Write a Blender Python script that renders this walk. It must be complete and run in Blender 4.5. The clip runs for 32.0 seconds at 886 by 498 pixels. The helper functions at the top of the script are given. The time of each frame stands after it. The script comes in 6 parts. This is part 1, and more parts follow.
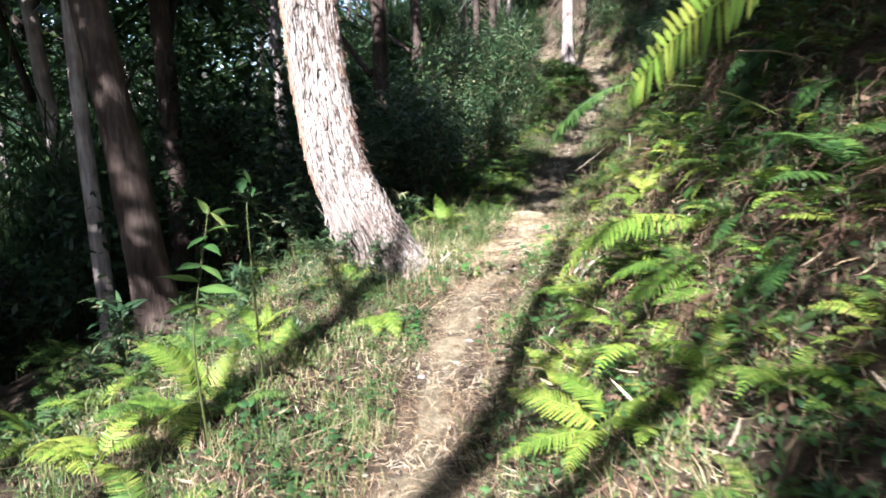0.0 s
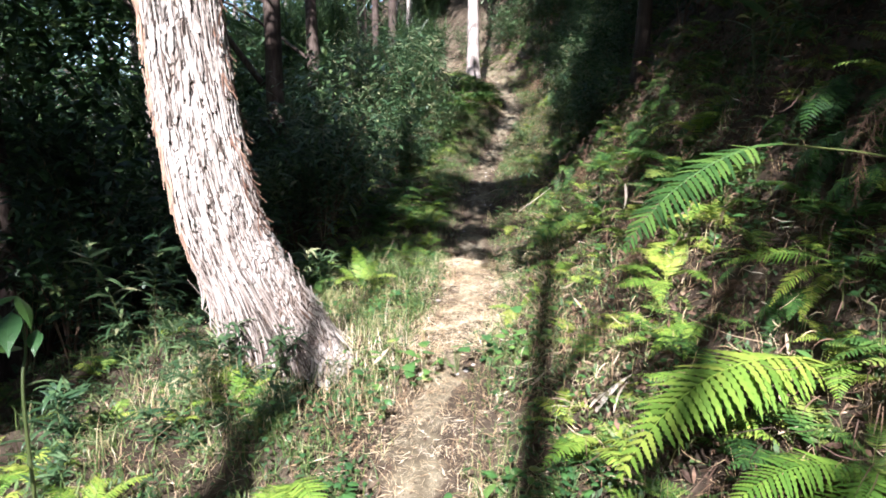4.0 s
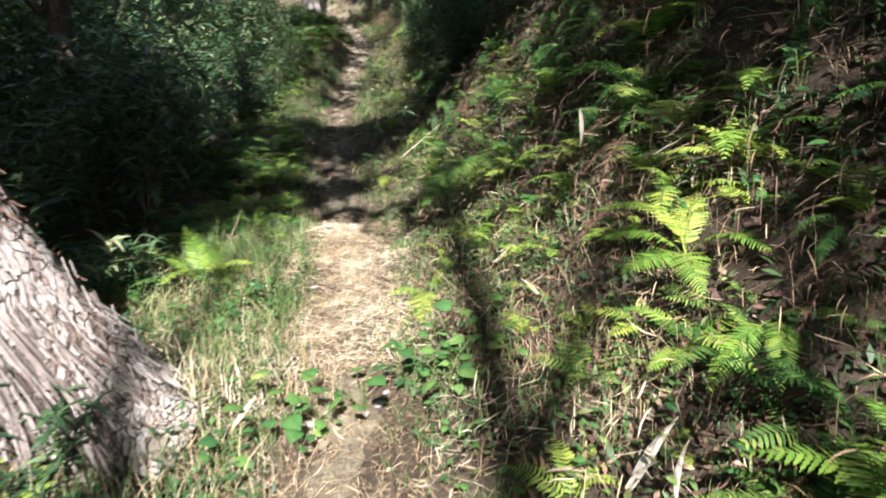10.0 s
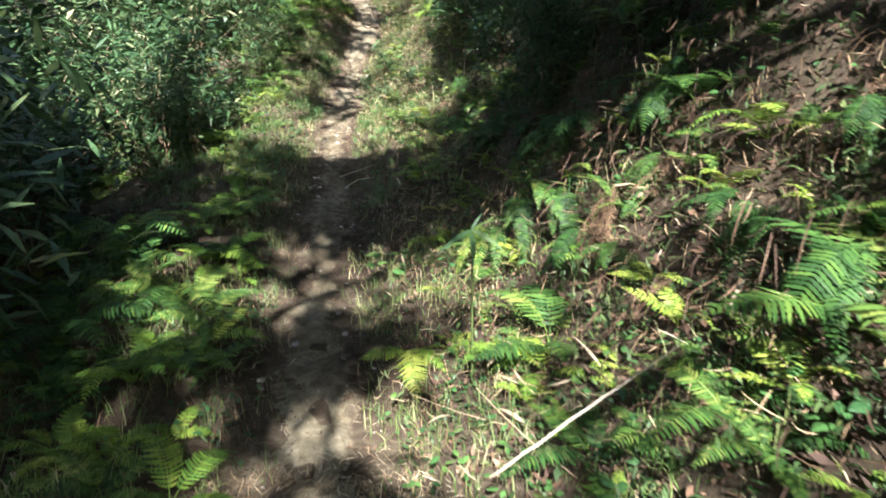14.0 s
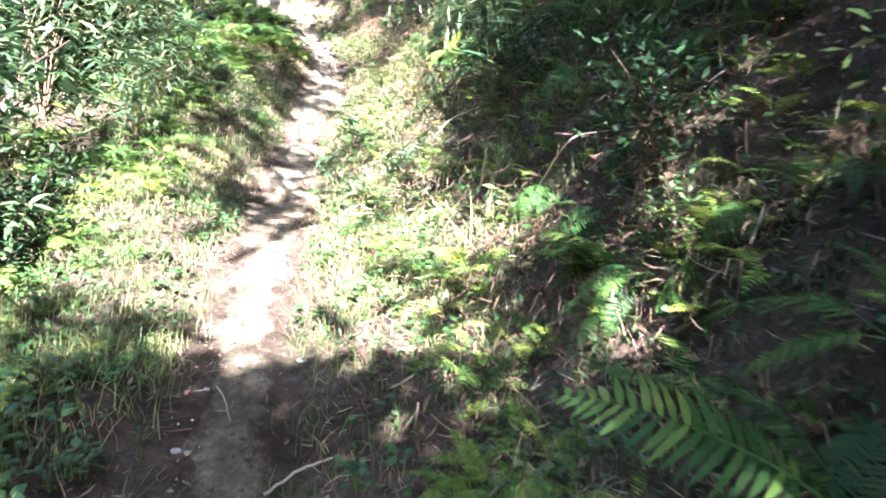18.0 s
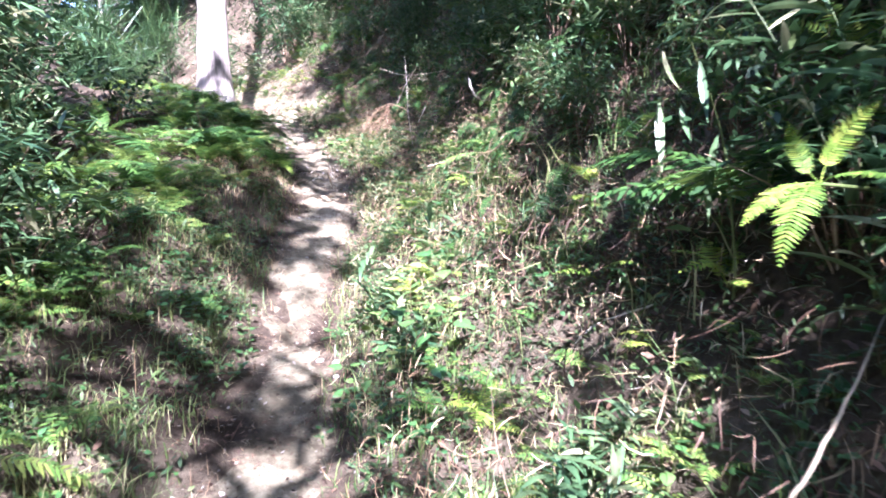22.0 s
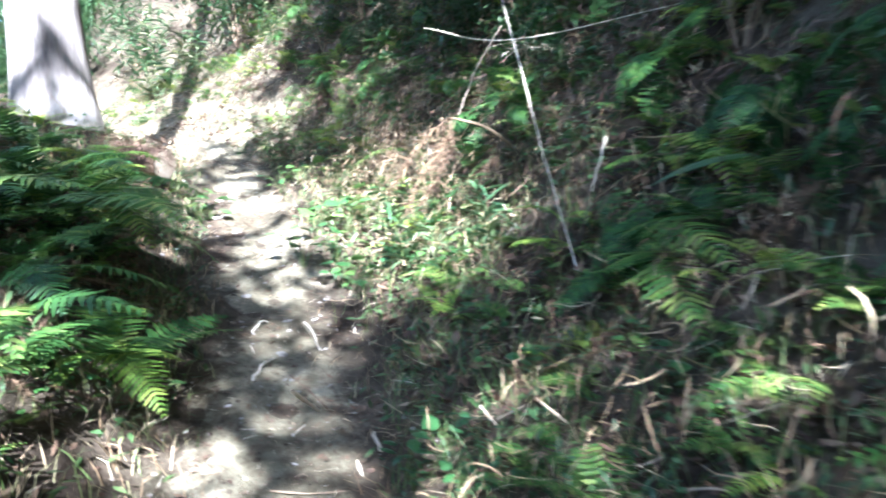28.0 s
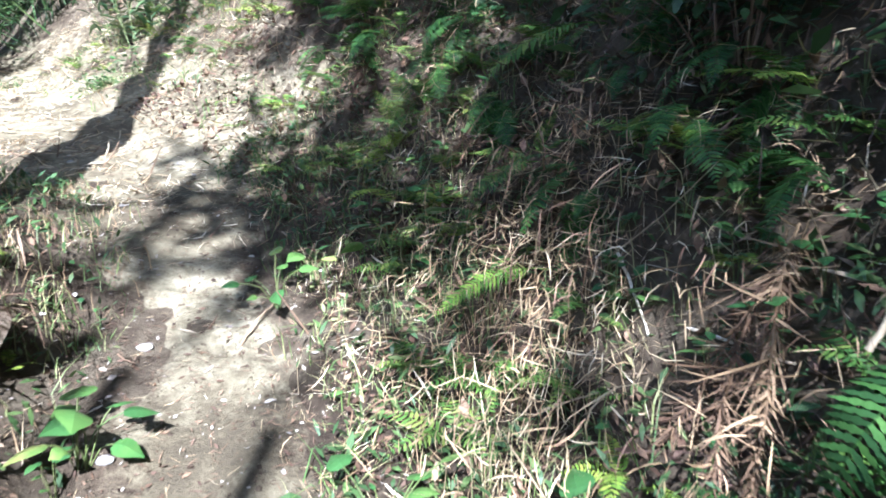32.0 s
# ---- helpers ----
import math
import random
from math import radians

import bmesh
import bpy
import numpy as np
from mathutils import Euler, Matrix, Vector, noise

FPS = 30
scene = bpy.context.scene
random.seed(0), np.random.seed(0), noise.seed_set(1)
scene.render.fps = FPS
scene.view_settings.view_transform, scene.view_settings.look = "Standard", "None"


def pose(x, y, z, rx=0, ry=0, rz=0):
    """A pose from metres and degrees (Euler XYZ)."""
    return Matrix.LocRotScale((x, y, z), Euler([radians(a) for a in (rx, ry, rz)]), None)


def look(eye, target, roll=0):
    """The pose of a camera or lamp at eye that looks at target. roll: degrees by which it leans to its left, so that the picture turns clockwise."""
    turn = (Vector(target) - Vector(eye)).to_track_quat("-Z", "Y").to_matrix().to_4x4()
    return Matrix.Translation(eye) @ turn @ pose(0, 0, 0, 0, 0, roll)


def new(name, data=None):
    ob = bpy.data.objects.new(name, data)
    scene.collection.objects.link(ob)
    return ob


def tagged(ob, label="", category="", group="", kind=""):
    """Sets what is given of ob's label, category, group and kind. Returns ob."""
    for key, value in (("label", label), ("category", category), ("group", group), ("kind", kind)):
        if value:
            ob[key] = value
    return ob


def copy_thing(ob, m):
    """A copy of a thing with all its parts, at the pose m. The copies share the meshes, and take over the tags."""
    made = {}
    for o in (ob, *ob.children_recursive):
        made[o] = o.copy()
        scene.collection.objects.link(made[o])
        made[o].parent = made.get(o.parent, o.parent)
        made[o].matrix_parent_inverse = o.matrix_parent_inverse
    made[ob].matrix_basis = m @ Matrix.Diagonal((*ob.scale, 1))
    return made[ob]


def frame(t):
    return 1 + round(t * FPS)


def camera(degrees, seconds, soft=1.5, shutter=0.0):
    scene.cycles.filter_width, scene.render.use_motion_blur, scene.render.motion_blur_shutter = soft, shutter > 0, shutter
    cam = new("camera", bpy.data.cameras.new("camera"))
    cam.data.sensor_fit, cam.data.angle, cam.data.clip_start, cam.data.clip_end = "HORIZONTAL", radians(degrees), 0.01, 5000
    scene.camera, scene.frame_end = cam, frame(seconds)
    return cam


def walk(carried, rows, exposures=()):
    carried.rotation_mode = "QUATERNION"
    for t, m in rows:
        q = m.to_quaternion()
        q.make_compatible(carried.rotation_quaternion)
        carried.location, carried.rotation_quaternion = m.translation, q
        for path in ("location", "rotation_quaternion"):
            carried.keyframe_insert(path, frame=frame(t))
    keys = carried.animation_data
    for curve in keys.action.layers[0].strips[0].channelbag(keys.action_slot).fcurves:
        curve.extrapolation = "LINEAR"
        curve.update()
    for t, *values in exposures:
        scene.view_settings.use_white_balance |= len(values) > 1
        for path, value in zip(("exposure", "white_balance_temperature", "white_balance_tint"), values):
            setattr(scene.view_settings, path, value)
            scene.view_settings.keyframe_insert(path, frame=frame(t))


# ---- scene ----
cam = camera(67.8, 32.0, 1.8, 0.3)
METRES, EYE, TILT, LEAN, TURN = 24.0, 1.45, -10.0, 1.0, 0.0
ROWS = [
    (0.0, 0.0, 0.0, 0.0, 0.0, 0.0, -0.0),
    (0.5, -0.0068, 0.0205, 0.0042, 1.37, -0.66, 1.11),
    (1.0, -0.0112, 0.0377, 0.0072, -3.59, -0.45, 1.5),
    (1.5, -0.0079, 0.0553, 0.0129, -6.57, -1.66, 3.02),
    (2.0, -0.0112, 0.0635, 0.0171, -11.15, -2.19, 2.15),
    (2.5, -0.0103, 0.0657, 0.0192, -12.67, -0.82, 1.7),
    (3.0, -0.0102, 0.0667, 0.0192, -12.04, 0.39, 1.01),
    (3.5, -0.011, 0.0674, 0.0218, -10.01, 1.02, -0.5),
    (5.5, -0.0078, 0.0685, 0.0192, -10.16, -2.52, 2.37),
    (6.0, -0.0071, 0.0686, 0.0191, -11.7, -3.57, 3.1),
    (6.5, -0.0071, 0.0689, 0.0187, -13.38, -4.37, 3.3),
    (7.0, -0.0071, 0.0691, 0.0188, -13.95, -4.89, 3.11),
    (7.5, -0.0071, 0.0704, 0.019, -9.41, -3.82, 2.59),
    (8.0, -0.0059, 0.0735, 0.0183, -4.8, -3.14, 2.17),
    (8.5, -0.0087, 0.0817, 0.0184, -10.86, -3.81, 1.8),
    (9.0, -0.0089, 0.0925, 0.0201, -20.39, -5.27, 2.41),
    (9.5, -0.0048, 0.1098, 0.0247, -18.47, -5.16, 5.47),
    (10.0, -0.0056, 0.1274, 0.0267, -22.25, -4.55, 4.79),
    (10.5, -0.001, 0.1432, 0.0295, -29.71, -4.83, 3.21),
    (11.0, 0.0084, 0.1639, 0.0362, -28.45, -5.57, 3.37),
    (11.5, 0.0124, 0.1861, 0.0409, -29.01, -6.3, 2.48),
    (12.0, 0.0214, 0.2037, 0.0461, -30.77, -7.48, 2.21),
    (12.5, 0.0279, 0.2235, 0.052, -25.26, -6.37, 4.13),
    (13.0, 0.0329, 0.2463, 0.0596, -24.02, -7.3, 2.81),
    (13.5, 0.0394, 0.2686, 0.0688, -22.79, -7.93, 2.58),
    (14.0, 0.0407, 0.287, 0.0755, -22.12, -7.2, 2.64),
    (14.5, 0.0446, 0.3048, 0.0811, -26.35, -5.33, 0.86),
    (15.0, 0.0538, 0.3275, 0.0857, -26.22, -3.39, 3.23),
    (15.5, 0.0539, 0.3515, 0.0881, -25.53, -2.73, 3.84),
    (17.5, 0.0775, 0.4337, 0.1008, -31.27, -1.94, -0.58),
    (18.0, 0.0844, 0.4553, 0.1066, -27.19, -1.89, -1.15),
    (18.5, 0.0875, 0.4767, 0.1108, -30.11, -4.71, -2.68),
    (19.0, 0.0967, 0.4944, 0.1158, -31.86, -5.22, -0.01),
    (19.5, 0.1018, 0.5151, 0.1201, -25.76, -1.19, -0.09),
    (20.0, 0.1059, 0.5345, 0.1267, -26.63, -3.52, 0.62),
    (20.5, 0.1146, 0.5544, 0.1334, -25.89, -3.07, 2.69),
    (21.0, 0.1115, 0.5693, 0.1389, -21.82, 1.51, 3.22),
    (21.5, 0.1132, 0.5816, 0.1454, -26.72, 3.53, 1.81),
    (22.0, 0.1235, 0.5976, 0.1506, -27.71, 4.93, 3.42),
    (22.5, 0.126, 0.6145, 0.1536, -26.76, 4.86, 3.43),
    (23.0, 0.1325, 0.6272, 0.1586, -32.73, 3.18, 2.33),
    (23.5, 0.1403, 0.6435, 0.1646, -31.21, 3.31, 3.96),
    (24.0, 0.1416, 0.6634, 0.1686, -28.43, 2.51, 3.66),
    (24.5, 0.148, 0.6771, 0.1747, -32.65, -0.2, 2.38),
    (26.5, 0.1745, 0.7417, 0.2006, -29.03, 1.78, 5.42),
    (27.0, 0.1795, 0.7585, 0.2086, -29.49, 1.57, 5.61),
    (27.5, 0.185, 0.768, 0.2141, -35.29, 2.84, 4.85),
    (28.0, 0.1915, 0.7845, 0.2204, -27.87, 3.47, 6.56),
    (28.5, 0.1894, 0.8031, 0.2246, -22.34, 2.52, 6.95),
    (29.0, 0.1942, 0.8167, 0.2319, -29.65, -0.1, 6.65),
    (29.5, 0.1967, 0.831, 0.241, -28.46, 2.62, 7.63),
    (30.0, 0.2, 0.8436, 0.2485, -32.45, 2.82, 4.73),
    (30.5, 0.2133, 0.8465, 0.2536, -37.26, -3.66, 6.04),
    (31.0, 0.2191, 0.8552, 0.2585, -24.48, -1.75, 7.27),
    (31.5, 0.2225, 0.8725, 0.2651, -24.56, -1.87, 3.78),
    (32.0, 0.2286, 0.8855, 0.2702, -24.57, -3.73, 5.25),
]
walk(cam, [(t, pose(0, 0, EYE, TILT, LEAN, TURN) @ pose(METRES * x, METRES * y, METRES * z, 90 + pitch, roll, yaw)) for t, x, y, z, yaw, pitch, roll in ROWS],
     [(0.0, 2.2, 5850, 20), (9.0, 2.05, 5950, 20), (11.0, 2.0, 6000, 11), (12.0, 1.95, 6050, 8), (13.0, 1.9, 6100, 10), (14.2, 2.9, 6070, 14), (15.0, 3.65, 6050, 15), (15.6, 4.1, 6000, 16), (16.5, 4.1, 5900, 20), (18.0, 4.25, 5750, 26), (20.0, 3.0, 5550, 35), (22.0, 3.5, 5300, 33), (24.0, 3.2, 5000, 23), (26.5, 3.05, 4970, 16), (28.0, 3.6, 5060, 12), (30.0, 2.95, 5150, 15), (32.0, 2.75, 5150, 14)])

# ---------- light ----------
SUN_EL, SUN_AZ = 42.0, 19.0                      # the sun stands behind the walk's start and shines along it
H = np.array([math.sin(radians(SUN_AZ)), math.cos(radians(SUN_AZ))])
sun = new("sun", bpy.data.lights.new("sun", "SUN"))
sun.data.energy, sun.data.angle, sun.data.color = 5.0, radians(0.55), (1.0, 0.96, 0.9)
sun.matrix_world = look((0, 0, 30), (30 * H[0] / math.tan(radians(SUN_EL)), 30 * H[1] / math.tan(radians(SUN_EL)), 0))
world = bpy.data.worlds.new("sky")
scene.world = world
world.use_nodes = True
wn = world.node_tree
sky = wn.nodes.new("ShaderNodeTexSky")
sky.sky_type, sky.sun_disc = "NISHITA", False
sky.sun_elevation, sky.sun_rotation = radians(SUN_EL), radians(180 + SUN_AZ)
wn.links.new(sky.outputs["Color"], wn.nodes["Background"].inputs["Color"])
wn.nodes["Background"].inputs["Strength"].default_value = 0.107


# ---------- materials ----------
def material(name):
    m = bpy.data.materials.new(name)
    m.use_nodes = True
    nt = m.node_tree
    return m, nt, nt.nodes["Principled BSDF"]


def node(nt, kind, ins=(), operation="", use_clamp=False):
    n = nt.nodes.new("ShaderNode" + kind)
    if operation:
        n.operation = operation
    if use_clamp:
        n.use_clamp = True
    for key, value in dict(ins).items():
        if isinstance(value, bpy.types.NodeSocket):
            nt.links.new(value, n.inputs[key])
        else:
            n.inputs[key].default_value = value
    return n


def ramp(nt, fac, stops):
    r = node(nt, "ValToRGB", {"Fac": fac})
    els = r.color_ramp.elements
    while len(els) < len(stops):
        els.new(0.5)
    for e, (p, c) in zip(els, stops):
        e.position, e.color = p, (*c, 1)
    return r.outputs["Color"]


def leafy(name, stops, rough=0.45, through_light=0.3, spots=0.25, scale=18.0, island=True, spec=0.4):
    """Leaf, straw or frond: each blade takes its own tone from the stops, with blotches and a fine grain."""
    m, nt, b = material(name)
    if island:
        rnd = node(nt, "NewGeometry").outputs["Random Per Island"]
        own = node(nt, "ObjectInfo").outputs["Random"]
        rnd = node(nt, "MapRange", {"Value": node(nt, "Math", {0: rnd, 1: own}, operation="ADD").outputs[0], "From Max": 2.0}).outputs[0]
        rnd = node(nt, "MapRange", {"Value": rnd, "From Min": 0.12, "From Max": 0.88}).outputs[0]
    else:
        rnd = node(nt, "ObjectInfo").outputs["Random"]
    geo = node(nt, "NewGeometry")
    blotch = node(nt, "TexNoise", {"Vector": geo.outputs["Position"], "Scale": scale, "Detail": 4.0})
    fac = node(nt, "Math", {0: node(nt, "Math", {0: blotch.outputs["Fac"], 1: 0.5}, operation="SUBTRACT").outputs[0], 1: spots * 2}, operation="MULTIPLY")
    plant = node(nt, "TexNoise", {"Vector": geo.outputs["Position"], "Scale": 1.7, "Detail": 1.0})
    plant = node(nt, "MapRange", {"Value": plant.outputs["Fac"], "From Min": 0.3, "From Max": 0.7, "To Min": -0.22, "To Max": 0.22})
    rnd = node(nt, "Math", {0: rnd, 1: plant.outputs[0]}, operation="ADD").outputs[0]
    fac = node(nt, "Math", {0: rnd, 1: fac.outputs[0]}, operation="ADD", use_clamp=True)
    col = ramp(nt, fac.outputs[0], stops)
    nt.links.new(col, b.inputs["Base Color"])
    b.inputs["Roughness"].default_value = rough
    b.inputs["Specular IOR Level"].default_value = spec
    fine = node(nt, "TexNoise", {"Vector": geo.outputs["Position"], "Scale": scale * 12, "Detail": 2.0})
    bump = node(nt, "Bump", {"Height": fine.outputs["Fac"], "Strength": 0.35, "Distance": 0.004})
    nt.links.new(bump.outputs["Normal"], b.inputs["Normal"])
    if through_light:
        tr = node(nt, "BsdfTranslucent", {"Color": col})
        mix = node(nt, "MixShader", {0: through_light, 1: b.outputs[0], 2: tr.outputs[0]})
        nt.links.new(mix.outputs[0], nt.nodes["Material Output"].inputs["Surface"])
    return m


def earth(name, stops, scale, bumps=0.03, rough=0.95, edge=None):
    m, nt, b = material(name)
    geo = node(nt, "NewGeometry")
    big = node(nt, "TexNoise", {"Vector": geo.outputs["Position"], "Scale": scale * 0.25, "Detail": 5.0})
    mid = node(nt, "TexNoise", {"Vector": geo.outputs["Position"], "Scale": scale * 2.2, "Detail": 8.0, "Roughness": 0.7})
    crumb = node(nt, "TexNoise", {"Vector": geo.outputs["Position"], "Scale": scale * 14, "Detail": 6.0, "Roughness": 0.75})
    f = node(nt, "Math", {0: big.outputs["Fac"], 1: mid.outputs["Fac"]}, operation="ADD")
    f = node(nt, "MapRange", {"Value": f.outputs[0], "From Min": 0.78, "From Max": 1.5})
    f2 = node(nt, "Math", {0: crumb.outputs["Fac"], 1: 0.35}, operation="MULTIPLY")
    f = node(nt, "Math", {0: f.outputs[0], 1: f2.outputs[0]}, operation="ADD", use_clamp=True)
    col = ramp(nt, f.outputs[0], stops)
    if edge:      # loose soil takes over from the trodden earth towards its ragged edges
        at = nt.nodes.new("ShaderNodeAttribute")
        at.attribute_name = "trodden"
        worn = node(nt, "Math", {0: at.outputs["Fac"], 1: node(nt, "Math", {0: mid.outputs["Fac"], 1: crumb.outputs["Fac"]}, operation="ADD").outputs[0]}, operation="ADD")
        worn = node(nt, "MapRange", {"Value": worn.outputs[0], "From Min": 1.3, "From Max": 1.75})
        mix = nt.nodes.new("ShaderNodeMix")
        mix.data_type = "RGBA"
        nt.links.new(worn.outputs[0], mix.inputs[0])
        nt.links.new(ramp(nt, f.outputs[0], edge), mix.inputs[6])
        nt.links.new(col, mix.inputs[7])
        col = mix.outputs[2]
    nt.links.new(col, b.inputs["Base Color"])
    b.inputs["Roughness"].default_value = rough
    b.inputs["Specular IOR Level"].default_value = 0.15
    hsum = node(nt, "Math", {0: mid.outputs["Fac"], 1: crumb.outputs["Fac"]}, operation="ADD")
    bump = node(nt, "Bump", {"Height": hsum.outputs[0], "Strength": 0.9, "Distance": bumps})
    nt.links.new(bump.outputs["Normal"], b.inputs["Normal"])
    return m


def bark(name, stops, scale=(16, 16, 2.2), bumps=0.02, rough=0.85):
    m, nt, b = material(name)
    co = node(nt, "TexCoord").outputs["Object"]
    mp = node(nt, "Mapping", {"Vector": co, "Scale": scale})
    fib = node(nt, "TexNoise", {"Vector": mp.outputs[0], "Scale": 1.6, "Detail": 9.0, "Roughness": 0.65})
    pat = node(nt, "TexNoise", {"Vector": co, "Scale": 2.3, "Detail": 3.0})
    f = node(nt, "Math", {0: fib.outputs["Fac"], 1: pat.outputs["Fac"]}, operation="ADD")
    f = node(nt, "MapRange", {"Value": f.outputs[0], "From Min": 0.7, "From Max": 1.3})
    nt.links.new(ramp(nt, f.outputs[0], stops), b.inputs["Base Color"])
    b.inputs["Roughness"].default_value = rough
    b.inputs["Specular IOR Level"].default_value = 0.2
    bump = node(nt, "Bump", {"Height": fib.outputs["Fac"], "Strength": 1.0, "Distance": bumps})
    nt.links.new(bump.outputs["Normal"], b.inputs["Normal"])
    return m


def flaky_bark(name):
    """Pale bark in short upright flakes, with dark cracks between them and brown under-bark where flakes have dropped."""
    m, nt, b = material(name)
    co = node(nt, "TexCoord").outputs["Object"]
    wob = node(nt, "TexNoise", {"Vector": co, "Scale": 5.0, "Detail": 2.0})
    mp = node(nt, "Mapping", {"Vector": node(nt, "VectorMath", {0: co, 1: node(nt, "VectorMath", {0: wob.outputs["Color"], "Scale": 0.12}, operation="SCALE").outputs[0]}, operation="ADD").outputs[0], "Scale": (36, 36, 7)})
    crack = node(nt, "TexVoronoi", {"Vector": mp.outputs[0], "Scale": 1.0})
    crack.feature = "DISTANCE_TO_EDGE"
    cell = node(nt, "TexVoronoi", {"Vector": mp.outputs[0], "Scale": 1.0})
    fib = node(nt, "TexNoise", {"Vector": node(nt, "Mapping", {"Vector": co, "Scale": (90, 90, 6)}).outputs[0], "Scale": 1.0, "Detail": 6.0, "Roughness": 0.7})
    pat = node(nt, "TexNoise", {"Vector": co, "Scale": 2.6, "Detail": 3.0})
    tone = node(nt, "Math", {0: node(nt, "Math", {0: node(nt, "SeparateColor", {"Color": cell.outputs["Color"]}).outputs[0], 1: 0.35}, operation="MULTIPLY").outputs[0], 1: node(nt, "Math", {0: fib.outputs["Fac"], 1: pat.outputs["Fac"]}, operation="ADD").outputs[0]}, operation="ADD")
    tone = node(nt, "MapRange", {"Value": tone.outputs[0], "From Min": 0.78, "From Max": 1.5})
    pale = ramp(nt, tone.outputs[0], [(0.0, (0.09, 0.058, 0.04)), (0.3, (0.23, 0.18, 0.145)), (0.55, (0.4, 0.35, 0.3)), (1.0, (0.56, 0.52, 0.47))])
    gap = node(nt, "MapRange", {"Value": crack.outputs["Distance"], "From Min": 0.0, "From Max": 0.1})
    mix = nt.nodes.new("ShaderNodeMix")
    mix.data_type = "RGBA"
    mix.inputs[6].default_value = (0.035, 0.022, 0.015, 1)
    nt.links.new(gap.outputs[0], mix.inputs[0])
    nt.links.new(pale, mix.inputs[7])
    nt.links.new(mix.outputs[2], b.inputs["Base Color"])
    b.inputs["Roughness"].default_value, b.inputs["Specular IOR Level"].default_value = 0.9, 0.15
    high = node(nt, "Math", {0: gap.outputs[0], 1: fib.outputs["Fac"]}, operation="ADD")
    bump = node(nt, "Bump", {"Height": high.outputs[0], "Strength": 1.0, "Distance": 0.014})
    nt.links.new(bump.outputs["Normal"], b.inputs["Normal"])
    return m


WEED = leafy("weed_green", [(0.0, (0.03, 0.06, 0.022)), (0.45, (0.056, 0.105, 0.033)), (0.75, (0.11, 0.165, 0.05)), (1.0, (0.3, 0.27, 0.13))], 0.5)
SOIL_TONES = [(0.0, (0.022, 0.014, 0.01)), (0.4, (0.064, 0.047, 0.031)), (0.7, (0.115, 0.091, 0.061)), (1.0, (0.2, 0.166, 0.114))]
SOIL = earth("soil", SOIL_TONES, 6, 0.03)
DIRT = earth("trodden_dirt", [(0.0, (0.045, 0.035, 0.023)), (0.35, (0.105, 0.086, 0.054)), (0.6, (0.18, 0.154, 0.1)), (0.8, (0.27, 0.237, 0.16)), (1.0, (0.42, 0.38, 0.275))], 6, 0.014, 0.95, SOIL_TONES)
FERN = leafy("fern_green", [(0.0, (0.02, 0.055, 0.015)), (0.4, (0.048, 0.115, 0.024)), (0.75, (0.1, 0.18, 0.034)), (1.0, (0.2, 0.25, 0.055))], 0.55, spec=0.25)
FERN_LIGHT = leafy("fern_yellow_green", [(0.0, (0.07, 0.15, 0.022)), (0.5, (0.15, 0.25, 0.035)), (1.0, (0.29, 0.34, 0.06))], 0.55, spec=0.25)
FERN_DEAD = leafy("withered_frond", [(0.0, (0.045, 0.025, 0.015)), (0.5, (0.14, 0.085, 0.048)), (1.0, (0.34, 0.235, 0.13))], 0.8, 0.15)
GRASS = leafy("grass_green", [(0.0, (0.04, 0.085, 0.022)), (0.4, (0.075, 0.135, 0.034)), (0.7, (0.15, 0.2, 0.06)), (1.0, (0.38, 0.34, 0.17))], 0.5)
STRAW = leafy("dry_straw", [(0.0, (0.14, 0.085, 0.045)), (0.4, (0.32, 0.22, 0.12)), (0.75, (0.48, 0.38, 0.23)), (1.0, (0.64, 0.57, 0.42))], 0.7, 0.15)
LITTER = leafy("leaf_litter", [(0.0, (0.034, 0.018, 0.011)), (0.4, (0.09, 0.05, 0.03)), (0.75, (0.175, 0.108, 0.064)), (1.0, (0.38, 0.29, 0.2))], 0.75, 0.1)
HERB = leafy("herb_green", [(0.0, (0.03, 0.08, 0.028)), (0.5, (0.06, 0.145, 0.038)), (0.85, (0.12, 0.21, 0.05)), (1.0, (0.28, 0.31, 0.09))], 0.35)
BAMBOO = leafy("bamboo_leaf", [(0.0, (0.022, 0.055, 0.024)), (0.5, (0.06, 0.115, 0.046)), (0.85, (0.13, 0.185, 0.078)), (1.0, (0.33, 0.32, 0.18))], 0.38)
SHRUB = leafy("shrub_leaf", [(0.0, (0.012, 0.03, 0.012)), (0.5, (0.03, 0.066, 0.022)), (0.85, (0.06, 0.11, 0.035)), (1.0, (0.13, 0.17, 0.06))], 0.42)
CROWN = leafy("crown_leaf", [(0.0, (0.014, 0.036, 0.012)), (0.6, (0.035, 0.075, 0.024)), (1.0, (0.09, 0.13, 0.04))], 0.45)
STEM = leafy("brown_stem", [(0.0, (0.06, 0.035, 0.02)), (0.6, (0.16, 0.1, 0.06)), (1.0, (0.32, 0.24, 0.15))], 0.7, 0)
GREEN_STEM = leafy("green_stem", [(0.0, (0.04, 0.07, 0.02)), (1.0, (0.13, 0.15, 0.045))], 0.5, 0)
CANE = leafy("dry_cane", [(0.0, (0.3, 0.23, 0.15)), (0.5, (0.46, 0.38, 0.27)), (1.0, (0.62, 0.56, 0.45))], 0.6, 0)
BARK_PALE = flaky_bark("pale_flaky_bark")
BARK_DARK = bark("dark_bark", [(0.0, (0.018, 0.012, 0.01)), (0.5, (0.055, 0.04, 0.031)), (1.0, (0.125, 0.098, 0.08))])
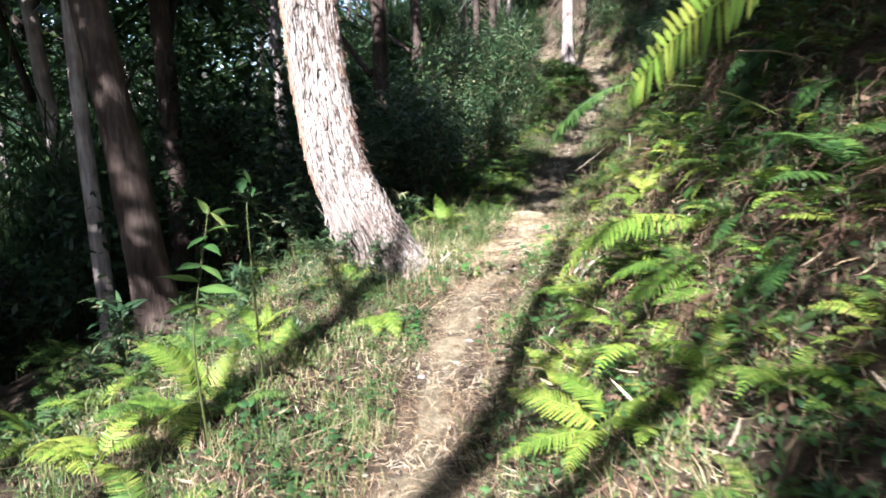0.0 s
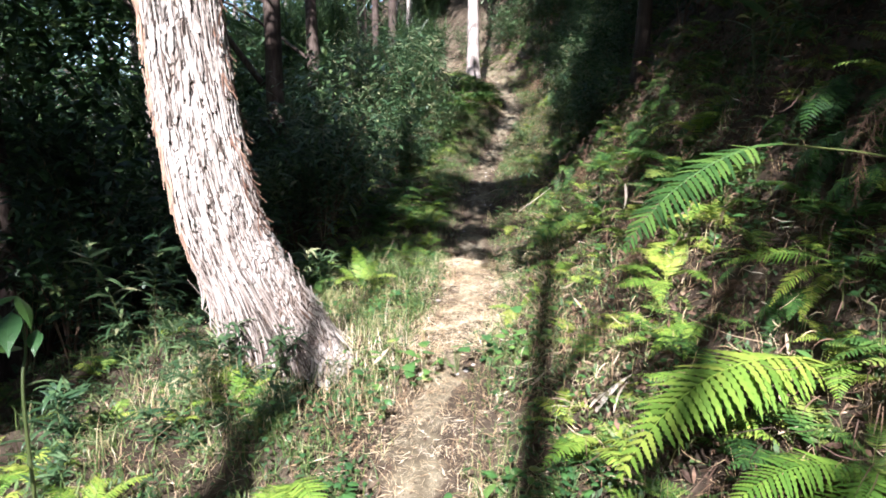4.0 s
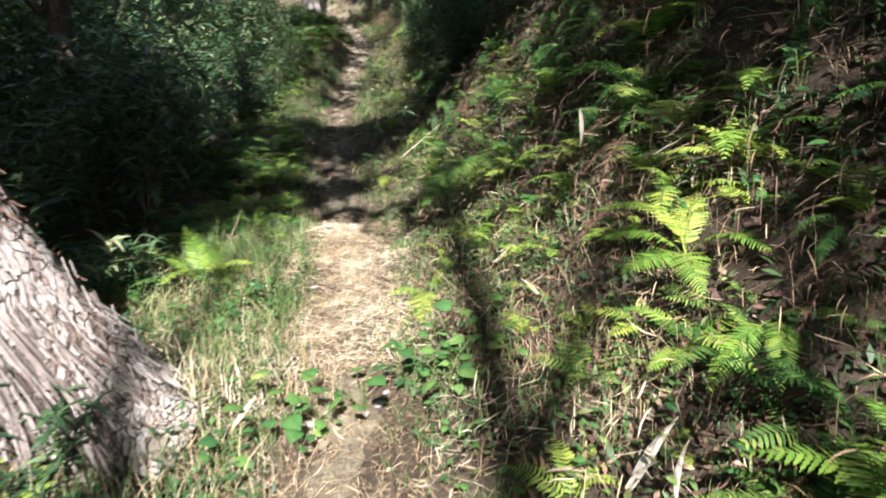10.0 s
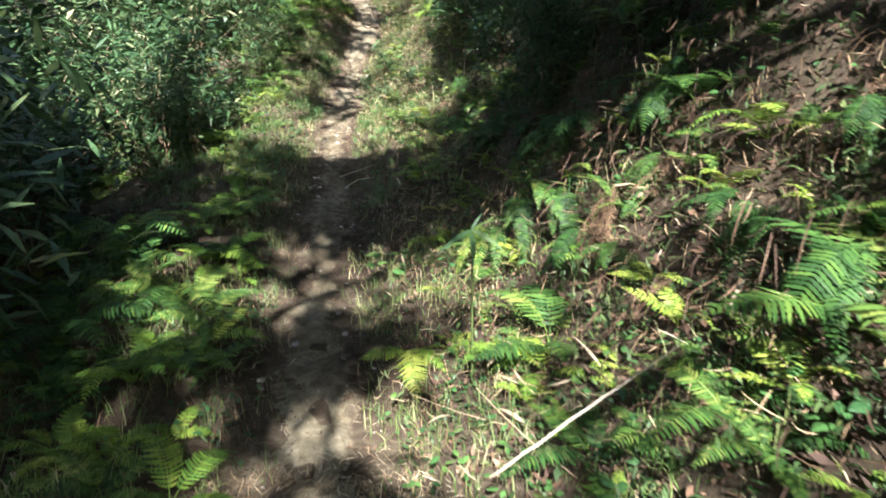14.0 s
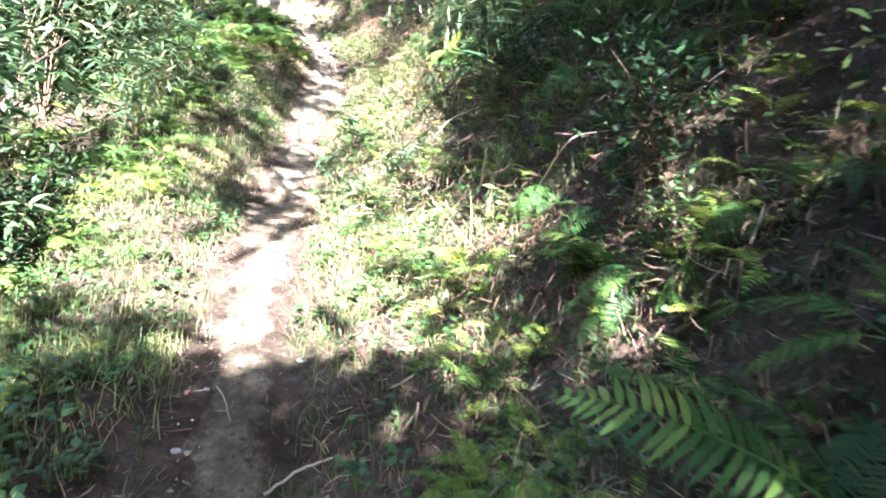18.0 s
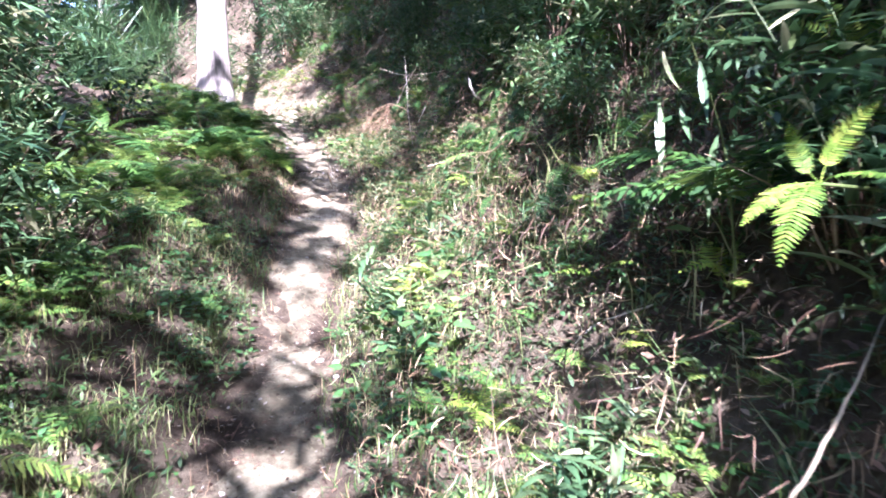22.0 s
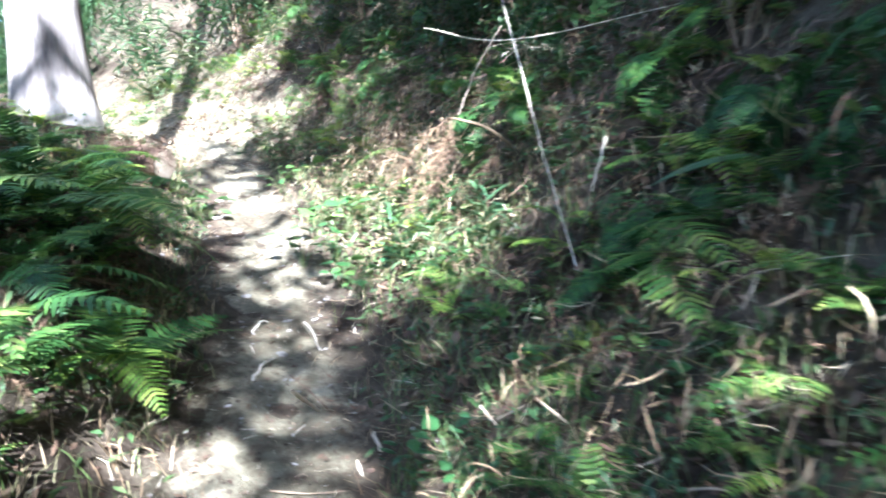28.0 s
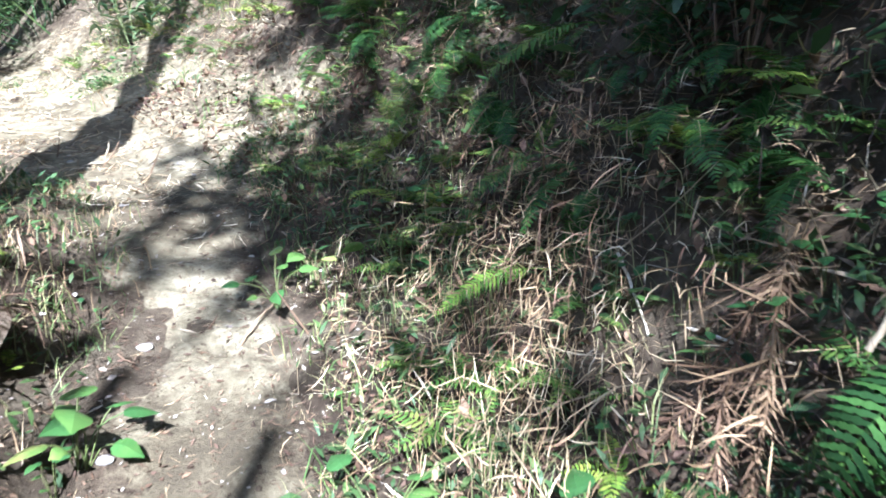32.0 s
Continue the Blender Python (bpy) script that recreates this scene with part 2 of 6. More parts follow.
BARK_GREY = bark("grey_bark", [(0.0, (0.1, 0.085, 0.075)), (0.5, (0.27, 0.23, 0.2)), (1.0, (0.5, 0.46, 0.41))])
WOOD_ROT = bark("rotten_wood", [(0.0, (0.035, 0.022, 0.014)), (0.5, (0.13, 0.08, 0.05)), (1.0, (0.3, 0.22, 0.14))], (4, 20, 20), 0.03)
WOOD_MOSS = bark("mossy_rotten_wood", [(0.0, (0.018, 0.012, 0.008)), (0.35, (0.06, 0.036, 0.02)), (0.55, (0.12, 0.07, 0.035)), (0.72, (0.055, 0.06, 0.022)), (1.0, (0.15, 0.13, 0.065))], (3, 16, 16), 0.06)
WOOD_CUT = bark("weathered_cut_wood", [(0.0, (0.16, 0.11, 0.075)), (0.5, (0.34, 0.27, 0.2)), (1.0, (0.5, 0.43, 0.34))], (20, 20, 20), 0.01)
ROCK = earth("pale_stone", [(0.0, (0.16, 0.15, 0.135)), (0.5, (0.3, 0.28, 0.25)), (1.0, (0.45, 0.43, 0.4))], 8, 0.008, 0.8)

# ---------- the lie of the land ----------
rng = np.random.default_rng(7)
PY = [-60, -12, -4, 0, 3.2, 4.3, 5.2, 6.8, 8, 9.3, 11, 13, 14.7, 16.5, 18.5, 20.2, 21.8, 23.1, 24.5, 25.5, 26.5, 28, 32, 40, 70]
PX = [-4, -.8, -.35, -.2, -.12, .08, .3, .78, 1.08, 1.38, 1.75, 2.28, 2.72, 3.32, 3.97, 4.68, 5.25, 5.45, 5.72, 5.72, 5.4, 4.8, 3.4, 1, -6]
PZ = [-4, -.9, -.25, 0, -.03, .1, .24, .35, .36, .36, .45, .75, .96, 1.25, 1.63, 2.2, 2.63, 2.98, 3.27, 3.55, 3.78, 3.98, 4.3, 4.9, 7]
FAR_L, FAR_LZ = [12, 25, 45, 70, 120, 300], [-5, -9, -8, 6, 32, 60]
FAR_R, FAR_RZ = [5, 10, 25, 60, 120, 300], [5.0, 8.0, 16, 33, 48, 70]
LEFT = {  # height beside the path by distance to its left, for stretches of the walk
    -60: ([.3, .7, 1.2, 2, 3.6, 6], [0, .04, .03, -.28, -.85, -2]),
    9: ([.3, .7, 1.2, 2, 3.6, 6], [0, .05, .05, -.2, -.8, -1.9]),
    13: ([.3, .6, 1, 1.6, 3, 6], [0, .08, .12, .05, -.4, -1.7]),
    18: ([.3, .6, 1, 1.6, 3, 6], [0.02, .12, .22, .22, -.1, -1.2]),
    21: ([.32, .6, 1, 1.6, 3, 6], [.03, .2, .45, .58, .5, -.4]),
    24.6: ([.36, .6, 1, 1.6, 3, 6], [.03, .24, .5, .6, .55, -.2]),
    26: ([.5, 1, 2, 3, 4.5, 6], [0, .05, .1, .1, 0, -.5]),
    90: ([.5, 1, 2, 3, 4.5, 6], [0, .05, .1, .1, 0, -.5]),
}
RIGHT = {
    -60: ([.3, .6, 1, 1.5, 2, 3], [0, .13, .42, 1.05, 1.85, 3.2]),
    11: ([.3, .6, 1, 1.5, 2, 3], [0, .13, .4, 1.0, 1.8, 3.2]),
    13.5: ([.3, .6, 1, 1.35, 2, 3], [0, .09, .2, .42, 1.5, 3.0]),
    15.5: ([.3, .6, 1, 1.5, 2, 3], [0, .11, .28, .85, 1.7, 3.1]),
    19: ([.3, .6, 1, 1.5, 2, 3], [0, .18, .45, 1.1, 1.9, 3.3]),
    23: ([.32, .6, 1, 1.5, 2, 3], [.02, .2, .5, 1.25, 2.1, 3.5]),
    26: ([.32, .6, 1, 1.5, 2, 3], [.02, .2, .5, 1.25, 2.1, 3.5]),
    29: ([.5, 1, 1.5, 2, 2.5, 3], [.02, .2, .5, .95, 1.5, 2.1]),
    90: ([.5, 1, 1.5, 2, 2.5, 3], [.02, .2, .5, .95, 1.5, 2.1]),
}


def lattice(x, y, seed):
    """Smooth noise in -1..1, by numpy."""
    xi, yi = np.floor(x), np.floor(y)
    fx, fy = x - xi, y - yi
    fx, fy = fx * fx * (3 - 2 * fx), fy * fy * (3 - 2 * fy)

    def corner(a, b):
        v = np.sin(a * 127.1 + b * 311.7 + seed * 74.7) * 43758.5453
        return 2 * (v - np.floor(v)) - 1
    top = corner(xi, yi) * (1 - fx) + corner(xi + 1, yi) * fx
    low = corner(xi, yi + 1) * (1 - fx) + corner(xi + 1, yi + 1) * fx
    return top * (1 - fy) + low * fy


_dense = np.linspace(-60, 70, 2601)
_kern = np.hanning(33) / np.hanning(33).sum()


def _smooth(values):
    v = np.interp(_dense, PY, values)
    return np.convolve(np.pad(v, 16, mode="edge"), _kern, "valid")


_pxs, _pzs = _smooth(PX), _smooth(PZ)


def path_x(y):
    return np.interp(y, _dense, _pxs)


def path_z(y):
    return np.interp(y, _dense, _pzs)


def side(table, far, farz, d, y):
    keys = sorted(table)
    out = np.zeros_like(d)
    prof = [np.interp(d, [0, *table[k][0], *far], [0, *table[k][1], *farz]) for k in keys]
    pos = np.interp(y, keys, range(len(keys)))
    for i, p in enumerate(prof):
        out += p * np.clip(1 - np.abs(pos - i), 0, 1)
    return out


def ground_z(x, y):
    x, y = np.asarray(x, float), np.asarray(y, float)
    d = (x - path_x(y)) * 0.97
    up = side(RIGHT, FAR_R, FAR_RZ, np.maximum(d, 0), y) + side(LEFT, FAR_L, FAR_LZ, np.maximum(-d, 0), y)
    rough = np.clip((np.abs(d) - 0.25) / 0.8, 0, 1)
    bumps = 0.17 * lattice(x * 0.7, y * 0.7, 1) + 0.1 * lattice(x * 2.1, y * 2.1, 2) + 0.04 * lattice(x * 5, y * 5, 3)
    tread = 0.028 * lattice(x * 3, y * 3, 4) + 0.016 * lattice(x * 8, y * 8, 5) + 0.04 * lattice(y * 2.1 + x * .5, y * 0 + 3, 6)
    return path_z(y) + up + bumps * rough + tread


def path_half(y):
    """How far the trodden earth reaches to the left and to the right."""
    left = np.interp(y, [-6, 6, 13, 20, 25, 27, 33, 40], [.24, .19, .23, .32, .42, 2.0, 2.6, 2]) * (1 + 0.45 * lattice(y * 1.2, y * 0, 11) + .25 * lattice(y * 3.7, y * 0, 12))
    right = np.interp(y, [-6, 6, 13, 20, 25, 27, 33, 40], [.22, .18, .22, .3, .4, 2.2, 2.6, 1.5]) * (1 + 0.45 * lattice(y * 1.2, y * 0, 13) + .25 * lattice(y * 3.7, y * 0, 14))
    return left, right


def path_lift(x, y):
    """How high the trodden earth lies above the soil; it dips under it at the ragged edges."""
    left, right = path_half(y)
    d = x - path_x(y)
    c = np.where(d < 0, -d / left, d / right)
    lift = 0.014 - 0.034 * np.clip((c - .3) / 1.1, 0, 1) ** 1.2 + 0.012 * lattice(x * 6, y * 6, 17) + 0.006 * lattice(x * 17, y * 17, 18)
    return np.where(c < 1.45, np.minimum(lift, .03), -.03)


def surface_z(x, y):
    return ground_z(x, y) + np.maximum(path_lift(x, y), 0)


def gz(x, y):
    return float(ground_z(np.array([x]), np.array([y]))[0])


def at_path(d, y):
    """A point on the ground, d metres to the right of the path's middle."""
    x = path_x(y) + d / 0.97
    return x, y, ground_z(x, y)


# ---------- mesh helpers ----------
def fast_mesh(name, verts, faces, mat, smooth=False):
    """A mesh from an array of places and arrays of faces, each with a fixed count of corners."""
    me = bpy.data.meshes.new(name)
    verts = np.asarray(verts, np.float32).reshape(-1, 3)
    faces = [np.asarray(f, np.int32) for f in faces if len(f)]
    loops = np.concatenate([f.ravel() for f in faces])
    sizes = np.concatenate([np.full(len(f), f.shape[1], np.int32) for f in faces])
    me.vertices.add(len(verts))
    me.vertices.foreach_set("co", verts.ravel())
    me.loops.add(len(loops))
    me.loops.foreach_set("vertex_index", loops)
    me.polygons.add(len(sizes))
    me.polygons.foreach_set("loop_start", np.concatenate([[0], np.cumsum(sizes)[:-1]]).astype(np.int32))
    me.polygons.foreach_set("use_smooth", np.full(len(sizes), smooth))
    me.update(calc_edges=True)
    for m in (mat if isinstance(mat, (list, tuple)) else [mat]):
        me.materials.append(m)
    return me


def part(name, me, parent, label="", m=None):
    ob = new(name, me)
    ob.parent = parent
    if m is not None:
        ob.matrix_basis = m
    if label:
        ob["label"] = label
    return ob


def unit(v):
    return v / np.maximum(np.linalg.norm(v, axis=-1, keepdims=True), 1e-9)


LANCE = (0.4, 1.0, 0.7, 0.05)
BLADE = (1.0, 0.75, 0.03)
OVAL = (0.2, 1.0, 0.12)


def ribbons(p, head, phi, bend, length, width, shape=BLADE, roll=0.0, fold=0.0):
    """Many blades or leaves at once: roots p, compass heads, tilt phi from upright that grows by bend to the tip. -> verts, faces"""
    p = np.asarray(p, float).reshape(-1, 3)
    n, k = len(p), len(shape)
    head, phi, bend, length, width, roll = [np.broadcast_to(np.asarray(a, float), (n,)) for a in (head, phi, bend, length, width, roll)]
    fwd = np.stack([np.cos(head), np.sin(head), np.zeros(n)], 1)
    across = np.stack([-np.sin(head), np.cos(head), np.zeros(n)], 1)
    rows, cur = [], p.copy()
    for i in range(k):
        a = phi + bend * i / (k - 1)
        d = fwd * np.sin(a)[:, None] + np.array([0, 0, 1.0]) * np.cos(a)[:, None]
        nor = np.cross(d, across)
        w = across * np.cos(roll)[:, None] + nor * np.sin(roll)[:, None]
        half = (width * shape[i] / 2)[:, None] * w
        drop = np.cross(d, w) * (width * shape[i] * fold)[:, None]
        rows += [cur - half - drop, cur + half - drop] if not fold else [cur - half, cur + drop, cur + half]
        cur = cur + d * (length / (k - 1))[:, None]
    c = 3 if fold else 2
    verts = np.stack(rows, 1)
    one = [(c * i + j, c * i + j + 1, c * i + c + j + 1, c * i + c + j) for i in range(k - 1) for j in range(c - 1)]
    faces = (np.array(one)[None] + (np.arange(n) * c * k)[:, None, None]).reshape(-1, 4)
    return verts.reshape(-1, 3), faces


def join(*pieces):
    """Joins (verts, faces) pairs of quads."""
    vs, fs, o = [], [], 0
    for v, f in pieces:
        vs.append(v), fs.append(f + o)
        o += len(v)
    return np.concatenate(vs), np.concatenate(fs)


def tube(points, radii, sides=6, wob=0.0, seed=0):
    """A tapered limb along points. -> verts, quads"""
    pts = np.asarray(points, float)
    k = len(pts)
    radii = np.broadcast_to(np.asarray(radii, float), (k,))
    tan = unit(np.gradient(pts, axis=0))
    ref = np.array([1.0, 0, 0]) if abs(tan[0, 0]) < 0.8 else np.array([0, 1.0, 0])
    u = unit(np.cross(tan, ref))
    v = np.cross(tan, u)
    ang = np.arange(sides) * 2 * np.pi / sides
    rr = radii[:, None] * np.ones(sides)[None]
    if wob:
        ii, jj = np.meshgrid(np.arange(k), np.arange(sides), indexing="ij")
        rr = rr * (1 + wob * lattice(ii * 0.6, jj * 1.0, seed) + wob * 0.5 * lattice(ii * 1.7, jj * 2.3, seed + 1))
    ring = pts[:, None] + rr[..., None] * (np.cos(ang)[None, :, None] * u[:, None] + np.sin(ang)[None, :, None] * v[:, None])
    i, j = np.meshgrid(np.arange(k - 1), np.arange(sides), indexing="ij")
    a, b = i * sides + j, i * sides + (j + 1) % sides
    quads = np.stack([a, b, b + sides, a + sides], -1).reshape(-1, 4)
    return ring.reshape(-1, 3), quads


def spline(ctrl, n):
    """A smooth curve through control places."""
    c = np.asarray(ctrl, float)
    t = np.linspace(0, len(c) - 1, n)
    i = np.clip(t.astype(int), 0, len(c) - 2)
    f = (t - i)[:, None]
    p = np.concatenate([[2 * c[0] - c[1]], c, [2 * c[-1] - c[-2]]])
    a, b, d, e = p[i], p[i + 1], p[i + 2], p[i + 3]
    return 0.5 * (2 * b + (d - a) * f + (2 * a - 5 * b + 4 * d - e) * f ** 2 + (3 * b - a - 3 * d + e) * f ** 3)


# ---------- the ground and the path ----------
def axis(lo, hi, step, far_lo, far_hi):
    mid = list(np.arange(lo, hi + 1e-6, step))
    s, a, out = step, lo, []
    while a > far_lo:
        s *= 1.22
        a -= s
        out.append(a)
    s, b, end = step, hi, []
    while b < far_hi:
        s *= 1.22
        b += s
        end.append(b)
    return np.array(out[::-1] + mid + end)


gx, gy = axis(-3.4, 9.0, 0.11, -320, 320), axis(0.0, 29.0, 0.11, -320, 320)
X, Y = np.meshgrid(gx, gy)
Z = ground_z(X, Y)
nx = len(gx)
i, j = np.meshgrid(np.arange(len(gy) - 1), np.arange(nx - 1), indexing="ij")
a = (i * nx + j).ravel()
ground = new("ground", fast_mesh("ground", np.stack([X, Y, Z], -1), [np.stack([a, a + 1, a + nx + 1, a + nx], 1)], SOIL, True))
tagged(ground, "brown forest soil on a steep wooded hillside", "ground", kind="structure")

py = np.arange(-6, 40, 0.03)
cols = np.linspace(-1.45, 1.45, 41)
wl, wr = path_half(py)
PXg = path_x(py)[:, None] + np.where(cols[None] < 0, cols[None] * wl[:, None], cols[None] * wr[:, None])
PYg = np.repeat(py[:, None], 41, 1)
PZg = ground_z(PXg, PYg) + path_lift(PXg, PYg)
i, j = np.meshgrid(np.arange(len(py) - 1), np.arange(40), indexing="ij")
a = (i * 41 + j).ravel()
path = new("path", fast_mesh("path", np.stack([PXg, PYg, PZg], -1), [np.stack([a, a + 1, a + 42, a + 41], 1)], DIRT, True))
tread = path.data.attributes.new("trodden", "FLOAT", "POINT")
span = np.abs(cols)[None] * (1 + .35 * lattice(PXg * 5, PYg * 5, 19))
tread.data.foreach_set("value", np.clip(1.15 - span, 0, 1).astype(np.float32).ravel())
tagged(path, "narrow trodden dirt footpath strewn with dry straw", "footpath", kind="structure")


# ---------- where the sun comes through the crowns ----------
SUNNY = [  # distance right of the path, y, half widths: sun patches on the ground, kept clear of the shading crown leaves
    (-.3, 4.4, 1.4, 3.3), (-1.7, 4.6, 1.1, 2.3), (.65, 4.4, .5, 2.3), (1.2, 2.5, .6, .9), (1.35, 4.7, .3, .35), (1.35, 5.6, .25, .25), (1.3, 6.3, .25, .2), (1.5, 7.2, .3, .25), (-.9, 8.5, .6, .5), (-.5, 7.6, .4, .4), (0, 7.9, .4, .2),
    (1.7, 8.6, .4, .3), (1.25, 8.2, .35, .25), (.5, 8.9, .25, .15), (.03, 9.6, .28, .16), (.58, 9.5, .25, .18), (.75, 9.0, .3, .18), (.2, 11.25, .42, .26), (.75, 10.75, .38, .22), (1.05, 10.4, .3, .2), (1.25, 9.8, .35, .25), (1.62, 12.4, .35, .28), (1.9, 12.9, .3, .25), (1.3, 13.0, .3, .2), (-.95, 11.3, .3, .2), (-.8, 12.6, .2, .12),  (-.8, 13.5, .32, .18), (.5, 13.4, .22, .12),
    (.05, 14.87, .6, .42), (.95, 14.2, .5, .28), (-.62, 15.25, .6, .46), (-1.5, 14.9, .6, .35), (.11, 15.66, .18, .08), (1.2, 15.96, .32, .22), (1.45, 16.3, .4, .3), (1.9, 16.7, .4, .4), (1.5, 18.3, .35, .25), (.18, 16.6, .2, .08), (.8, 17.2, .25, .12), (.95, 17.65, .25, .1),
    (.03, 17.75, .12, .1), (.08, 18.5, .32, .2), (.55, 18.72, .36, .22), (-.7, 18.6, .25, .12), (-1.2, 19.6, .4, .22), (-1.4, 20.9, .4, .2), (-.75, 21.5, .28, .14), (-2.4, 17.5, 1.0, 1.6), (-2.2, 20.4, 1.0, 1.2), (.24, 20.2, .15, .1), (.1, 20.65, .06, .03), (-.45, 20.65, .12, .05), (.68, 20.0, .3, .18), (1.0, 20.9, .2, .1), (1.3, 18.8, .25, .15), (-.03, 21.1, .14, .08), (.1, 22.0, .14, .08),
    (1.15, 22.2, .22, .12), (.63, 22.9, .35, .22), (.14, 23.15, .3, .2), (-.25, 23.5, .25, .18), (.59, 23.8, .25, .18), (.14, 24.32, .22, .12), (-.3, 25.25, .25, .12), (-.9, 25.1, .5, .5), (-1.1, 16.2, .4, .25), (-.8, 17.3, .3, .2), (.2, 26.75, .9, .4),
    (-.8, 28.6, 3.1, 2.6), (-1.3, 33, 4, 4),
]


def sunny(x, y, most):
    d = (x - path_x(y)) * 0.97
    hit = np.zeros_like(x, bool)
    for cd, cy, wd, wy in SUNNY:
        grow = min(most, (.35 if cy < 13.8 else .6) * min(wd, wy) + (.08 if cy < 13.8 else .15))
        hit |= ((d - cd) / (wd + grow)) ** 4 + ((y - cy) / (wy + grow)) ** 4 < 1
    return hit


def shade_of(p):
    """Where the shadow of each place p falls on the ground."""
    g = p[:, :2].copy()
    for _ in range(6):
        g = p[:, :2] + H[None] * np.maximum((p[:, 2] - ground_z(g[:, 0], g[:, 1]))[:, None], 0) / math.tan(radians(SUN_EL))
    return g


# ---------- trees ----------
def trunk_mesh(name, ctrl, r0, r1, mat, sides=14, rings=34, flare=0.35, wob=0.06, seed=0):
    pts = spline(ctrl, rings)
    t = np.linspace(0, 1, rings)
    hgt = pts[:, 2] - pts[0, 2]
    rad = (r0 * (1 - t) + r1 * t) * (1 + flare * np.exp(-hgt / 0.28))
    v, q = tube(pts, rad, sides, wob, seed)
    return fast_mesh(name, v, [q], mat, True)


def crown_leaves(centers, per, spread, size, seed):
    """Clumps of leaves round centres. -> verts, quads"""
    r = np.random.default_rng(seed)
    n = len(centers) * per
    p = np.repeat(centers, per, 0) + r.normal(0, 1, (n, 3)) * np.asarray(spread)
    ln = size * r.uniform(0.6, 1.3, n)
    return ribbons(p, r.uniform(0, 6.28, n), r.uniform(0.9, 2.4, n), r.uniform(-.3, .8, n), ln, ln * 0.36, (0.75, 0.75), r.uniform(-.7, .7, n))


TREES = []  # base x, y, lean to x, lean to y, height, radius, bark, label
TREES += [
    # a grey tree; the dark bark colour stands in for its shade
    (-1.15, 13.0, -.28, 0.0, 13, .17, BARK_DARK, "tall slim grey tree on the downhill slope, shade put into its bark colour"),
    (-3.62, 9.0, -.1, 0.3, 14, .17, BARK_DARK, "tall dark-barked tree on the downhill slope"),
    (-5.3, 9.4, -.7, 0.2, 13, .14, BARK_GREY, "slim grey tree on the shaded downhill slope"),
    (-2.45, 5.5, -1.7, 0.2, 12, .17, BARK_DARK, "dark rough-barked tree leaning downhill"),
    (-3.42, 6.5, -.25, 0.4, 11, .09, BARK_GREY, "thin pale grey tree in broken sunlight"),
    (-2.62, -5.13, 0, 0, 15, .15, BARK_GREY, "slim straight tree beside the path"),
    (-3.67, -4.0, 0, 0, 10.5, .19, BARK_GREY, "straight tree beside the path"),
    (4.52, 24.45, -.2, .3, 13, .215, BARK_GREY, "grey tree with rough bark beside a log"),
    # the next two are pale trees, dimmed by dark bark in place of shade
    (2.3, 30.1, 0, .3, 14, .2, BARK_DARK, "pale tree beyond the sunny clearing"),
    (1.55, 30.3, .1, .2, 14, .16, BARK_DARK, "pale tree beyond the sunny clearing"),
    (3.3, 33.5, .2, .3, 14, .17, BARK_GREY, "pale tree beyond the sunny clearing"),
    (3.62, 9.85, .1, .3, 12, .1, BARK_DARK, "dark tree on the steep bank"),
    (5.9, 14.9, -.2, .4, 13, .2, BARK_DARK, "dark tree on the uphill bank"),
    (7.4, 18.9, -.3, .2, 13, .2, BARK_DARK, "dark tree on the uphill bank"),
    (3.9, 4.9, -.3, .2, 13, .2, BARK_DARK, "dark tree on the uphill bank"),
    (8.9, 24.5, -.3, .2, 13, .2, BARK_DARK, "dark tree on the uphill bank"),
    (-7.0, 14.5, -.4, .2, 14, .2, BARK_DARK, "dark tree on the shaded downhill slope"),
    (-4.1, 17.5, -.3, .3, 14, .17, BARK_GREY, "grey tree on the shaded downhill slope"),
    (-.7, 21.5, -.3, .3, 14, .2, BARK_DARK, "dark tree on the shaded downhill slope"),
    (-8.5, 6.5, -.4, .3, 14, .2, BARK_DARK, "dark tree on the shaded downhill slope"),
    (-9.5, 19.5, -.4, .3, 14, .2, BARK_GREY, "grey tree on the shaded downhill slope"),
    (.9, 26.8, -.3, .3, 14, .2, BARK_DARK, "dark tree beside the sunny clearing"),
    (-6.2, 1.0, -.4, .2, 14, .18, BARK_DARK, "dark tree on the downhill slope"),
    (3.2, -3.5, -.3, .2, 13, .18, BARK_DARK, "dark tree on the uphill bank"),
    (-5.9, -8.5, -.2, .2, 14, .2, BARK_DARK, "dark tree on the downhill slope"),
    (1.6, -9.5, -.2, .2, 14, .2, BARK_DARK, "dark tree beside the path"),
    (8.2, 33.5, -.3, .2, 13, .2, BARK_GREY, "grey tree above the clearing"),
    (-2.4, 29.5, -.3, .2, 13, .2, BARK_DARK, "dark tree below the clearing"),
]
BIG = (-0.52, 5.82)          # the large leaning tree beside the path
# overhead foliage spread as shade, left out wherever SUNNY lets sun through
shade_clumps = np.stack([rng.uniform(-17, 15, 9500), rng.uniform(-15, 42, 9500), np.zeros(9500)], 1)
# unseen lower foliage added to block skylight over the shady stretch and the steep bank: how many, x, y, height above
# the ground
dense = np.concatenate([np.stack([rng.uniform(x0, x1, n), rng.uniform(y0, y1, n), rng.uniform(h0, h1, n)], 1) for n, x0, x1, y0, y1, h0, h1 in [
    (330, -6, 3.5, 7.5, 13.8, 4.8, 7.5), (300, 1.8, 6, .5, 9, 3.4, 6), (260, 6.3, 10, 16.5, 25, 3.4, 6), (60, 3.8, 7.5, 9, 16, 3.4, 6)]])
shade_clumps[:, 2] = ground_z(shade_clumps[:, 0], shade_clumps[:, 1]).clip(-4, 7) + rng.uniform(6.5, 12.5, len(shade_clumps))
